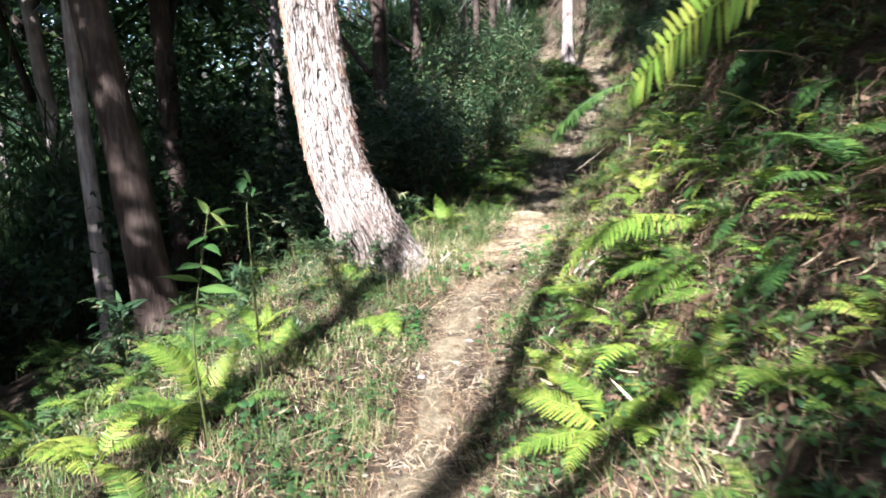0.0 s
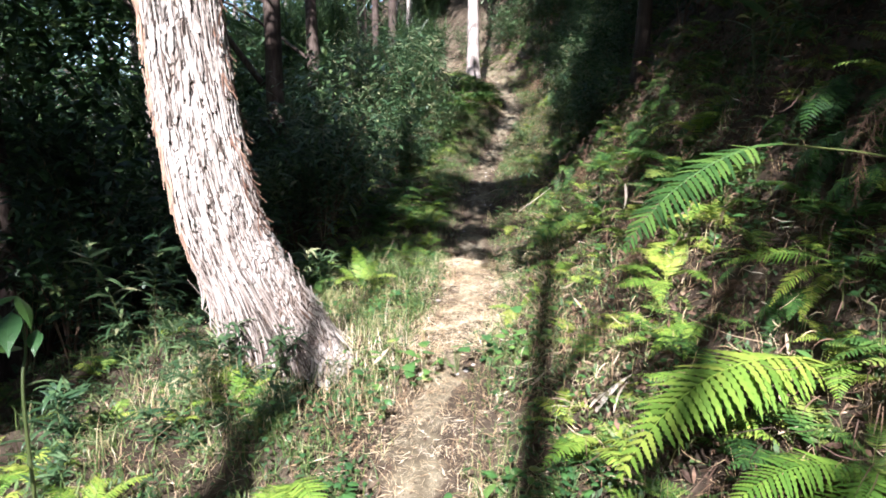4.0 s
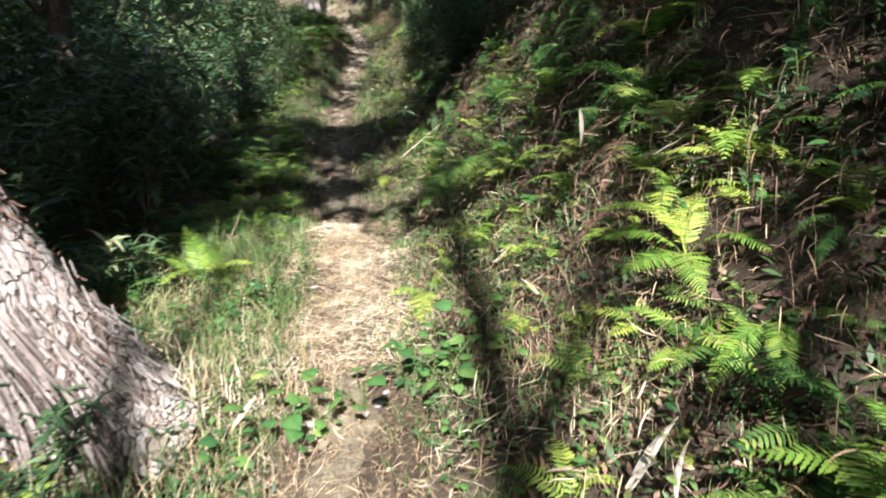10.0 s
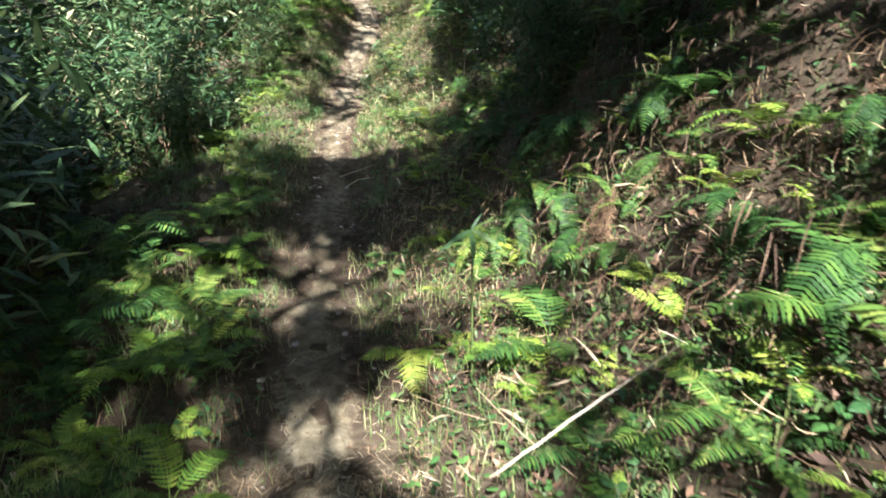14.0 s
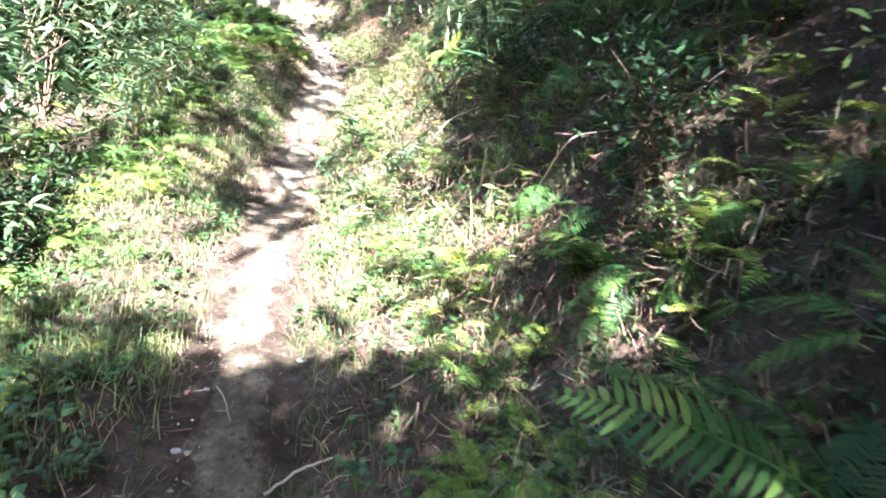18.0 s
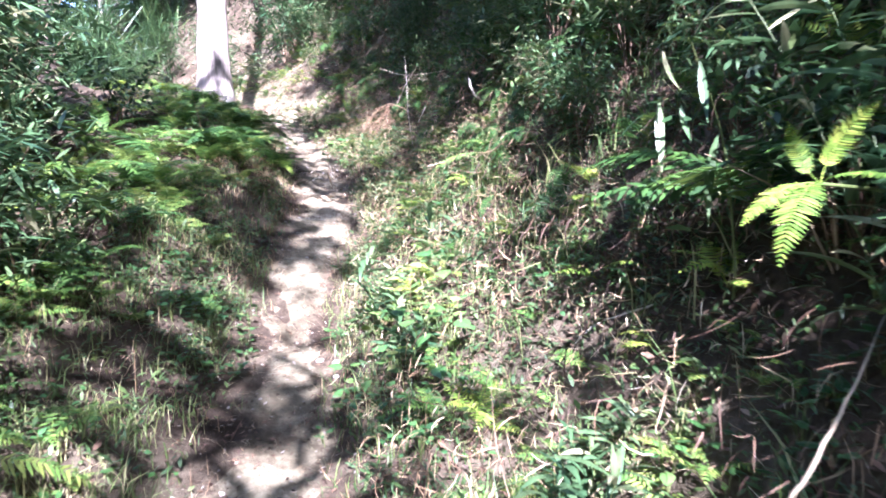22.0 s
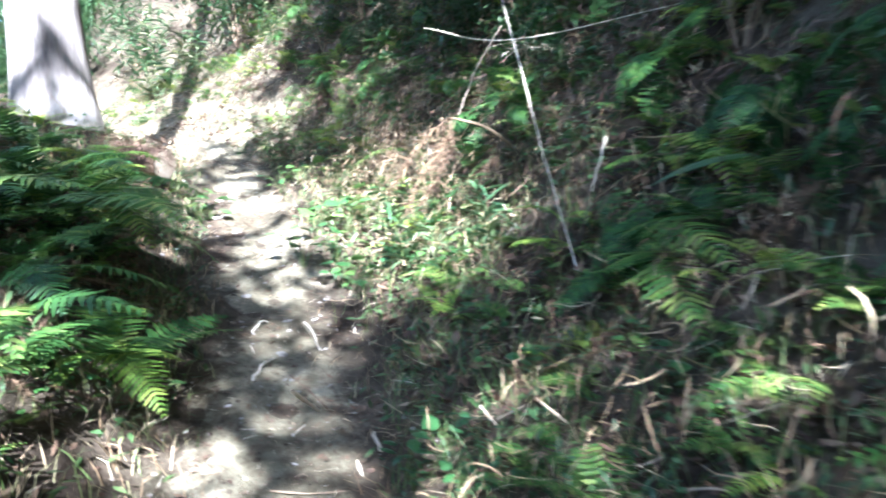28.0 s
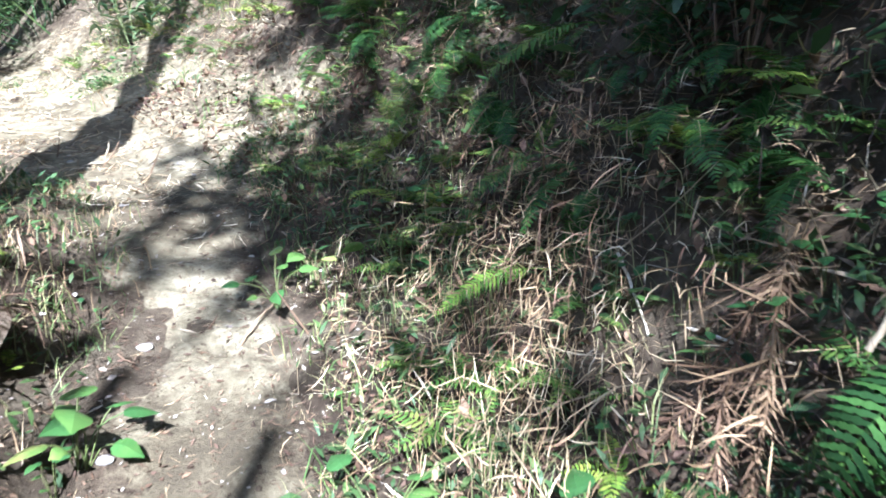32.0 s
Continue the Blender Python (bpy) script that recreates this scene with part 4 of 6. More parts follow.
LIGHT_BAKED = [fern_arrays(5, .5, .85, .4, 31, math.pi, SMALL_LIGHT), fern_arrays(4, .5, .9, .25, 32, math.pi, SMALL_LIGHT), fern_arrays(6, .5, .8, .5, 33, math.pi, SMALL_LIGHT)]
thicket("small_bright_ferns", LIGHT_BAKED, [(150, 1, 14, .6, 2.0, 381, ANY), (110, 14, 27, .6, 1.9, 382, ANY), (90, 1.5, 14, -2.6, -.6, 383, ANY), (50, 14, 25, -2.2, -.5, 384, ANY), (30, 25.5, 30, .8, 2.4, 385, ANY)],
        (.25, .6), FERN_LIGHT, "small yellow-green ferns among the grass", "ferns")
HANGING = [fern_arrays(5, .55, .75, -.75, 4, 1.1), fern_arrays(4, .6, .6, -1.0, 5, .9), fern_arrays(5, .5, .85, -.45, 6, 1.2)]
LACE = [fern_arrays(5, .55, .75, -.7, 14, 1.1, LACY), fern_arrays(4, .6, .65, -.9, 15, .9, LACY), fern_arrays(4, .5, .85, -.4, 16, 1.2, LACY)]
thicket("hanging_ferns", HANGING + LACE, [(40, 1, 9, 1.35, 2.4, 361, (3, 4, 5)), (50, 9, 18, 1.5, 2.6, 362, (0, 1, 2, 3)), (70, 18, 27.5, 1.35, 2.4, 363, (0, 1, 2, 4)), (60, 18, 27, 1.1, 2.0, 365, (3, 4, 5)), (20, 7, 14, 1.2, 2.0, 366, (3, 4, 5)), (16, 26, 30, 1.8, 3, 364, ANY)],
        (.3, .62), FERN, "green ferns hanging down the steep bank", "ferns", -.12, .6)
WITHERED = [fern_arrays(3, .55, .6, -.9, 7, .8, WITHER), fern_arrays(2, .6, .5, -1.0, 8, .6, WITHER), fern_arrays(3, .45, .8, -.6, 9, 1.0, WITHER)]
thicket("hanging_withered_ferns", WITHERED, [(34, 1, 9, 1.2, 2.4, 371, ANY), (44, 9, 18, 1.2, 2.4, 372, ANY), (80, 17.5, 27.5, 1.0, 2.3, 373, ANY), (20, 20, 24.5, -1.4, -.5, 374, ANY)],
        (.35, .8), FERN_DEAD, "brown withered ferns hanging down the steep bank", "dead ferns", -.1, .6)


# ---------- grasses, herbs and litter ----------
def stuff(name, vf, mat, label, category):
    return tagged(new(name, fast_mesh(name, vf[0], [vf[1]], mat)), label, category, kind="stuff")


def spots(n, y0, y1, d0, d1, seed, clump=0.0, power=1.0):
    """Places on the ground beside the path, in tufts where clump is set."""
    r = np.random.default_rng(seed)
    m = n if not clump else max(1, n // 14)
    y = r.uniform(y0, y1, m)
    d = d0 + (d1 - d0) * r.uniform(0, 1, m) ** power
    x = path_x(y) + d / .97
    if clump:
        pick = r.integers(0, m, n)
        x, y = x[pick] + r.normal(0, clump, n), y[pick] + r.normal(0, clump, n)
    dd = np.abs((x - path_x(y)) * .97)
    return np.stack([x, y, surface_z(x, y) - .004], 1), r, dd


def grass_batch(n, y0, y1, d0, d1, seed, lo, hi, clump=.05, wide=.0042, power=1.0, clear=.2):
    p, r, dd = spots(n, y0, y1, d0, d1, seed, clump, power)
    p = p[dd > clear + r.uniform(-.1, .16, n)]
    n = len(p)
    return ribbons(p, r.uniform(0, 6.28, n), r.uniform(.02, .9, n), r.uniform(.2, 2.2, n), r.uniform(lo, hi, n), wide * r.uniform(.6, 1.5, n), BLADE, r.uniform(-.6, .6, n))


stuff("grass", join(
    grass_batch(11000, 1, 8.2, -1.7, -.15, 1, .05, .19), grass_batch(5000, 1, 8.2, .15, 1.0, 2, .05, .17), grass_batch(1800, 5.5, 9, -1.1, -.3, 3, .08, .26, .05, .0045), grass_batch(4500, 2, 10, -3.2, -1.5, 13, .06, .24, .05, .0045), grass_batch(2500, 1, 14, 1.0, 2.0, 14, .06, .22, .05, .004),
    grass_batch(5000, 8, 14.5, -1.5, -.18, 4, .05, .22), grass_batch(4200, 8, 14.5, .18, 1.2, 5, .05, .18), grass_batch(5200, 14, 19.5, .2, 1.1, 6, .05, .2),
    grass_batch(5200, 14, 19.5, -1.5, -.2, 7, .05, .2), grass_batch(4500, 19, 26, .28, 1.2, 8, .05, .2, .06, .0035), grass_batch(3000, 19, 26, -1.1, -.3, 9, .05, .18, .06, .0035),
    grass_batch(2600, 25.5, 32, -4, 2, 10, .05, .2, .06, .005, 1, .5), grass_batch(1200, 14, 19, 1.2, 2.4, 12, .15, .4, .05, .007)), GRASS,
    "green and yellowing grass tufts beside the footpath", "grass")
stuff("dry_grass", join(
    grass_batch(5000, 1, 8.2, -1.8, -.08, 21, .04, .15, .07, .003, 1, .08), grass_batch(3500, 1, 8.2, .08, 1.8, 22, .05, .2, .07, .003, 1, .08), grass_batch(2600, 8, 14.5, -1.2, 1.8, 23, .05, .16, .07, .003, 1, .2),
    grass_batch(3200, 14, 20, -1.3, 1.9, 24, .04, .18, .06, .0028, 1, .2), grass_batch(2600, 19, 26, .2, 1.9, 25, .04, .18, .06, .0028, 1, .24), grass_batch(2500, 19, 26, -1.2, -.2, 26, .05, .16, .06, .0035, 1, .24)), STRAW,
    "dry straw-coloured grass blades beside the footpath", "dry grass")


FINE_BLADE = (.5, 1, .1)


# dry grass and bamboo round the foot of the leaning tree
r = np.random.default_rng(155)
n = 1100
ang_, dist_ = r.uniform(-3.3, .7, n), r.uniform(.28, .95, n)
p = np.stack([BIG[0] + dist_ * np.cos(ang_), BIG[1] + dist_ * np.sin(ang_), np.zeros(n)], 1)
p[:, 2] = ground_z(p[:, 0], p[:, 1])
stuff("dry_tuft", ribbons(p, r.uniform(0, 6.28, n), r.uniform(0, .6, n), r.uniform(.2, 1.8, n), r.uniform(.06, .26, n), r.uniform(.002, .005, n), BLADE, r.uniform(-.6, .6, n)), STRAW, "dry grass round the foot of a tree", "dry grass")


def flat_batch(n, y0, y1, d0, d1, seed, lo, hi, w, shape=LANCE, lift=.012, power=1.0, steep=.25):
    p, r, dd = spots(n, y0, y1, d0, d1, seed, 0, power)
    p[:, 2] += lift * r.uniform(.3, 1.6, n)
    ln = r.uniform(lo, hi, n)
    return ribbons(p, r.uniform(0, 6.28, n), 1.57 + r.normal(0, steep, n), r.normal(0, .5, n), ln, ln * w * r.uniform(.6, 1.4, n), shape, r.normal(0, .5, n))


stuff("straw_litter", join(
    flat_batch(30000, .5, 9.5, -.45, .45, 31, .02, .08, .033, FINE_BLADE), flat_batch(9000, 5.8, 8.6, -.42, .42, 40, .03, .1, .035, FINE_BLADE), flat_batch(5000, .5, 9, -1.5, 1.3, 39, .02, .09, .05, FINE_BLADE, .02), flat_batch(3000, 8.6, 19, -.5, .5, 32, .012, .06, .04, FINE_BLADE), flat_batch(3500, 18, 27, -.8, .6, 33, .012, .055, .045, FINE_BLADE),
    flat_batch(3500, 1, 9, .3, 1.9, 34, .03, .13, .035, FINE_BLADE, .03), flat_batch(4500, 12, 20, .3, 1.9, 35, .03, .11, .028, FINE_BLADE, .035), flat_batch(4500, 19, 26, .3, 1.9, 36, .03, .11, .028, FINE_BLADE, .035),
    flat_batch(5000, 1, 9, -1.9, -.3, 37, .03, .13, .035, FINE_BLADE, .03), flat_batch(9000, 25, 33, -3, 2, 38, .03, .1, .06, FINE_BLADE), flat_batch(22000, 25.6, 33, -3.5, 2.5, 48, .04, .13, .07, FINE_BLADE)), STRAW,
    "dry straw and narrow fallen leaves on the ground", "straw")
stuff("leaf_litter", join(
    flat_batch(7000, 8.6, 19, -.5, .5, 49, .01, .05, .06, FINE_BLADE), flat_batch(14000, 18, 27, -.8, .6, 50, .01, .05, .06, FINE_BLADE),
    flat_batch(13000, 1, 9, .5, 2.4, 41, .018, .06, .4, OVAL, .03, 1, .5), flat_batch(15000, 9, 19, .5, 2.6, 42, .018, .055, .4, OVAL, .03, 1, .5), flat_batch(15000, 19, 27.5, .4, 2.4, 43, .018, .06, .42, OVAL, .03, 1, .5),
    flat_batch(9000, 1, 27, -.6, .5, 44, .008, .03, .4, OVAL, .01, 1, .25), flat_batch(9000, 14, 26, -.9, .5, 46, .006, .03, .3, OVAL, .012, 1, .3), flat_batch(4200, 1, 26, -3.5, -.35, 45, .018, .06, .4, OVAL, .03, 1, .5)), LITTER,
    "brown dead leaves lying on the bank", "dead leaves")


def herb_batch(n, y0, y1, d0, d1, seed, size, high, clump=.12, clear=.3):
    """Round leaves on short stalks. -> leaves, stalks"""
    p, r, dd = spots(n, y0, y1, d0, d1, seed, clump)
    p = p[dd > clear]
    n = len(p)
    h = r.uniform(.25, 1.0, n) * high
    head = r.uniform(0, 6.28, n)
    top = p + np.stack([np.cos(head) * h * .3, np.sin(head) * h * .3, h], 1)
    ln = size * r.uniform(.55, 1.3, n)
    leaf = ribbons(top, head, r.uniform(1.1, 1.9, n), r.uniform(0, .7, n), ln, ln * .62, (.25, .9, 1, .6, .05), r.normal(0, .3, n), .08)
    stalk = ribbons(p, head, .25, .1, h * 1.05, .003, (1, 1, 1))
    return leaf, stalk


herbs = [herb_batch(1000, 1.5, 8, -.95, -.25, 51, .032, .09), herb_batch(1400, 1.5, 8, .3, 2.2, 52, .036, .1), herb_batch(900, 8, 14, -1.4, -.3, 53, .034, .1),
         herb_batch(1500, 8, 14, .3, 2.2, 54, .038, .12), herb_batch(700, 14, 19.5, .3, 2.0, 55, .03, .1), herb_batch(700, 14, 19.5, -1.6, -.3, 56, .032, .1),
         herb_batch(650, 19, 25.5, .3, 2.0, 57, .032, .1), herb_batch(350, 19, 25, -1.0, -.32, 58, .03, .1)]
stuff("ground_herbs", join(*[h[0] for h in herbs]), HERB, "low herbs with round green leaves beside the path", "herbs")
stuff("herb_stalks", join(*[h[1] for h in herbs]), GREEN_STEM, "thin green stalks of low herbs", "herbs")



def weed_batch(n, y0, y1, d0, d1, seed, lo, hi, clump=.09, clear=.22, power=1.0):
    """Leafy weeds: small pointed leaves at all angles, in tufts."""
    p, r, dd = spots(n, y0, y1, d0, d1, seed, clump, power)
    p = p[dd > clear + r.uniform(0, .15, n)]
    n = len(p)
    p[:, 2] += r.uniform(0, 1, n) ** 1.5 * hi * 1.6
    ln = r.uniform(lo, hi, n)
    return ribbons(p, r.uniform(0, 6.28, n), r.uniform(.5, 1.9, n), r.uniform(.1, .9, n), ln, ln * r.uniform(.2, .42, n), (.3, 1, .06), r.uniform(-.6, .6, n))


stuff("weeds", join(
    weed_batch(15000, 1, 8.5, -1.8, -.2, 151, .018, .05), weed_batch(16000, 1, 8.5, .2, 2.2, 152, .02, .06), weed_batch(4500, 8, 14.5, -2, -.2, 153, .018, .055), weed_batch(4500, 8, 14.5, .2, 2.2, 154, .018, .055),
    weed_batch(12000, 14, 20, .25, 2.2, 155, .02, .06), weed_batch(12000, 14, 20, -2.2, -.2, 156, .02, .06), weed_batch(15000, 19, 26, .3, 2.2, 157, .02, .06), weed_batch(7500, 19, 26, -1.8, -.3, 158, .02, .06),
    weed_batch(4500, 1, 14, 1.2, 3.4, 160, .02, .06), weed_batch(7000, 2, 10, -3.4, -1.6, 162, .025, .07), weed_batch(14000, 5.5, 15, .8, 2.3, 163, .02, .055), weed_batch(12000, 15, 20, .9, 2.2, 164, .02, .055), weed_batch(7000, 14, 28, 1.2, 3.4, 161, .02, .06), weed_batch(4500, 25.5, 32, .5, 3.6, 159, .018, .055)), WEED, "small leafy weeds beside the footpath", "weeds")


def broad_herbs(rows):
    """Rosettes of broad pointed leaves on short stalks."""
    out, stalks = [], []
    for (n, y0, y1, d0, d1, seed, lo, hi) in rows:
        p, r, dd = spots(n, y0, y1, d0, d1, seed, .16)
        p = p[dd > .24 + r.uniform(-.08, .1, n)]
        n, k = len(p), 7
        high = r.uniform(.03, .16, n)
        size = r.uniform(lo, hi, n)
        root = np.repeat(p, k, 0)
        head = (np.arange(k)[None] * 2.4 + r.uniform(0, 6.28, n)[:, None] + r.normal(0, .3, (n, k))).ravel()
        up = np.repeat(high, k) * r.uniform(.35, 1.1, n * k)
        out_ = np.repeat(size, k) * r.uniform(.2, .8, n * k)
        top = root + np.stack([np.cos(head) * out_, np.sin(head) * out_, up], 1)
        ln = np.repeat(size, k) * r.uniform(.6, 1.2, n * k)
        out.append(ribbons(top, head, r.uniform(1.0, 1.7, n * k), r.uniform(.1, .8, n * k), ln, ln * r.uniform(.5, .75, n * k), (.3, .95, 1, .6, .04), r.normal(0, .25, n * k), .1))
        reach = np.linalg.norm(top - root, axis=1)
        stalks.append(ribbons(root, head, np.arctan2(out_, up), 0, reach, .0025, (1, 1)))
    return join(*out), join(*stalks)


leaves_, stalks_ = broad_herbs([(170, 1.5, 8, -.9, -.2, 171, .03, .055), (190, 1.5, 8.5, .25, 1.7, 172, .03, .065), (110, 8, 14, .25, 1.8, 173, .03, .06), (110, 8, 14, -1.5, -.25, 174, .03, .055), (260, 14, 19.5, .3, 1.7, 175, .035, .065),
                                (130, 14, 19, -1.5, -.25, 176, .03, .055), (230, 18.5, 26, .35, 1.7, 177, .03, .065), (130, 18.5, 25, -1.2, -.3, 178, .03, .055), (50, 25.5, 29, .6, 2.2, 179, .03, .06)])
stuff("broad_leaved_herbs", leaves_, HERB, "broad-leaved green herbs in patches beside the path", "herbs")
stuff("leaf_stalks", stalks_, GREEN_STEM, "thin stalks under broad green leaves", "herbs")
# pale dry bamboo leaves and chips that lie on the path and its banks
stuff("dry_bamboo_leaves", join(flat_batch(150, 16, 27, -.6, .6, 181, .03, .08, .11, LANCE, .014, 1, .2), flat_batch(320, 17, 27, .4, 1.7, 182, .04, .12, .1, LANCE, .05, 1, .5), flat_batch(120, 1, 16, -.5, .6, 183, .03, .08, .1, LANCE, .015, 1, .25),
                                flat_batch(500, 1, 16, .5, 2.0, 184, .05, .17, .09, LANCE, .06, 1, .5), flat_batch(200, 1, 9, -1.6, -.4, 185, .05, .13, .09, LANCE, .04, 1, .4)), CANE, "pale dry bamboo leaves lying on the ground", "dry leaves")
stuff("bark_chips", join(flat_batch(1500, 17, 27, -.5, .5, 186, .008, .03, .55, OVAL, .008, 1, .25), flat_batch(900, 1, 17, -.3, .3, 187, .006, .022, .5, OVAL, .008, 1, .25)), BARK_STRIP, "small pale bark chips on the path", "bark chips")

# crumbs of earth on the trodden path
def crumbs(n, y0, y1, half, seed):
    p, r, dd = spots(n, y0, y1, -half, half, seed, .1)
    a = np.arange(5) * 1.2566
    base = np.concatenate([[(0, 0, .7)], np.stack([np.cos(a), np.sin(a), a * 0 + .1], 1), np.stack([np.cos(a + .6) * .8, np.sin(a + .6) * .8, a * 0 - .5], 1)])
    k = np.arange(5)
    tri = np.concatenate([np.stack([k * 0, 1 + k, 1 + (k + 1) % 5], 1), np.stack([1 + k, 6 + k, 1 + (k + 1) % 5], 1), np.stack([1 + (k + 1) % 5, 6 + k, 6 + (k + 1) % 5], 1)])
    size = .003 + .012 * r.uniform(0, 1, n) ** 3
    v = p[:, None] + (base[None] * r.uniform(.55, 1.35, (n, 11, 3))) * size[:, None, None]
    return v.reshape(-1, 3), (tri[None] + (np.arange(n) * 11)[:, None, None]).reshape(-1, 3)


stuff("earth_crumbs", join(crumbs(4500, 17, 27, .42, 191), crumbs(3000, 8.5, 17, .3, 192)), DIRT, "small crumbs of dry earth on the path", "earth crumbs")

# dry fronds and roots that hang down the bank
p, r, dd = spots(15000, 1, 28, .85, 3.0, 61, .16)
p[:, 2] += r.uniform(.05, .6, len(p))
n = len(p)
hang = ribbons(p, math.pi + r.uniform(-.9, .9, n), 1.6 + r.uniform(0, 1.2, n), r.uniform(-1.8, 2.2, n), r.uniform(.05, .17, n), r.uniform(.0016, .005, n), (.6, 1, .8, .5, .1), r.uniform(-1, 1, n))
stuff("hanging_dry_fronds", hang, LITTER, "brown dry fronds hanging down the bank", "dry fronds")
p, r, dd = [np.concatenate(a) if i != 1 else a[0] for i, a in enumerate(zip(spots(6500, 1, 28, .5, 1.6, 62, .14), spots(5000, 15, 25, .35, 1.5, 63, .14), spots(1500, 23.1, 23.8, .62, 1.15, 64, .1)))]
p[:, 2] += r.uniform(.01, .3, len(p))
n = len(p)
stuff("hanging_straw", ribbons(p, math.pi + r.uniform(-1.4, 1.4, n), 1.5 + r.uniform(-.5, 1.3, n), r.uniform(-1.5, 1.8, n), r.uniform(.03, .12, n), r.uniform(.0014, .0045, n), (.5, 1, .8, .1), r.uniform(-1, 1, n)), STRAW,
      "pale dry grass and leaf scraps hanging on the bank", "dry grass")


# thin twigs and stalks sticking out of the undergrowth
def twigs(n, y0, y1, d0, d1, seed, lo, hi, rad):
    p, r, dd = spots(n, y0, y1, d0, d1, seed)
    out = []
    for q in p:
        a, e, L = r.uniform(0, 6.28), r.uniform(-.1, 1.1), r.uniform(lo, hi)
        d = np.array([math.cos(a) * math.cos(e), math.sin(a) * math.cos(e), math.sin(e)]) * L
        k = q + np.array([0, 0, .01])
        mid = k + d * .5 + r.normal(0, .03 * L, 3)
        out.append(tube(spline([k, mid, k + d], 5), np.linspace(rad, rad * .4, 5), 4))
    return join(*out)


stuff("twigs", join(twigs(120, 1, 14, .5, 2.4, 71, .12, .5, .0024), twigs(120, 14, 27, .5, 2.4, 72, .12, .55, .0028), twigs(110, 1, 26, -2.5, -.6, 73, .12, .5, .0028)),
      STEM, "thin dry twigs standing in the undergrowth", "twigs")
stuff("fallen_twigs", twigs(90, 1, 27, -.5, .6, 74, .06, .22, .004), STEM, "short fallen twigs on the path", "twigs")


# ---------- dwarf bamboo ----------
def bamboo(seed, culms, high, label, leaf=.2):
    r = np.random.default_rng(seed)
    ob = tagged(new("dwarf_bamboo"), label, "bamboo", "dwarf bamboo along the path")
    for _ in range(culms):
        a, L = r.uniform(0, 6.28), high * r.uniform(.6, 1.15)
        lean = r.uniform(.1, .5)
        top = np.array([math.cos(a) * lean * L, math.sin(a) * lean * L, L * .92])
        foot = np.array([math.cos(a) * .06, math.sin(a) * .06, -.03])
        line = spline([foot, foot * .5 + top * .5 + np.array([0, 0, .1 * L]), top], 9)
        part("culm", fast_mesh("culm", *[(v, [q]) for v, q in [tube(line, np.linspace(.0032, .0012, 9), 5)]][0], GREEN_STEM, True), ob)
        n = 22
        s = r.uniform(.12, 1.0, n)
        p = np.stack([np.interp(s, np.linspace(0, 1, 9), line[:, c]) for c in range(3)], 1)
        ln = leaf * r.uniform(.6, 1.25, n)
        vf = ribbons(p, r.uniform(0, 6.28, n), r.uniform(.7, 1.6, n), r.uniform(.3, 1.4, n), ln, ln * .15, (.3, .85, 1, .85, .5, .03), r.uniform(-.6, .6, n), .06)
        part("foliage", fast_mesh("foliage", vf[0], [vf[1]], BAMBOO), ob)
    return ob


BAMBOOS = [bamboo(81, 4, .55, "low dwarf bamboo with narrow green leaves"), bamboo(82, 5, .9, "dwarf bamboo with long narrow drooping leaves"), bamboo(83, 3, .4, "small tuft of dwarf bamboo", .15),
           bamboo(84, 6, 1.3, "tall dwarf bamboo with long drooping leaves", .24)]


def spread_things(kinds, rows, sizes=(.7, 1.2)):
    for (n, y0, y1, d0, d1, seed, pick) in rows:
        xs, ys, r = scatter(n, y0, y1, d0, d1, seed)
        for x, y in zip(xs, ys):
            s = r.uniform(*sizes)
            copy_thing(kinds[int(r.choice(pick))], Matrix.LocRotScale((x, y, gz(x, y) - .03), Euler((0, 0, r.uniform(0, 6.28))), (s, s, s)))


settle(BAMBOOS, -2.4, 4.6, 2.2)
spread_things(BAMBOOS, [
    (26, 7.5, 15, -1.6, -3.4, 403, (1, 3, 0)), (14, 1, 9, 1.9, 3.2, 404, (1, 3)),
    (14, 9, 16, 1.9, 3.4, 405, (1, 3)), (16, 15, 21, 1.5, 3.0, 406, (1, 3)), (12, 14, 20, -1.3, -3, 407, (0, 1)), (14, 20, 27, 1.7, 3.2, 408, (1, 0)), (3, 20, 26, .55, 1.0, 409, (2,)),
    (8, 14, 19, .5, 1.2, 410, (2,)), (10, 24, 30, 1.3, 3, 411, (1, 3))])
spread_things(BAMBOOS, [(36, 4.2, 7.2, -1.0, -2.4, 401, (0, 2)), (8, 2.4, 5.2, -1.5, -2.6, 402, (0, 2)), (14, 4.8, 5.9, -.75, -1.4, 412, (2, 2, 0))], (.4, .72))


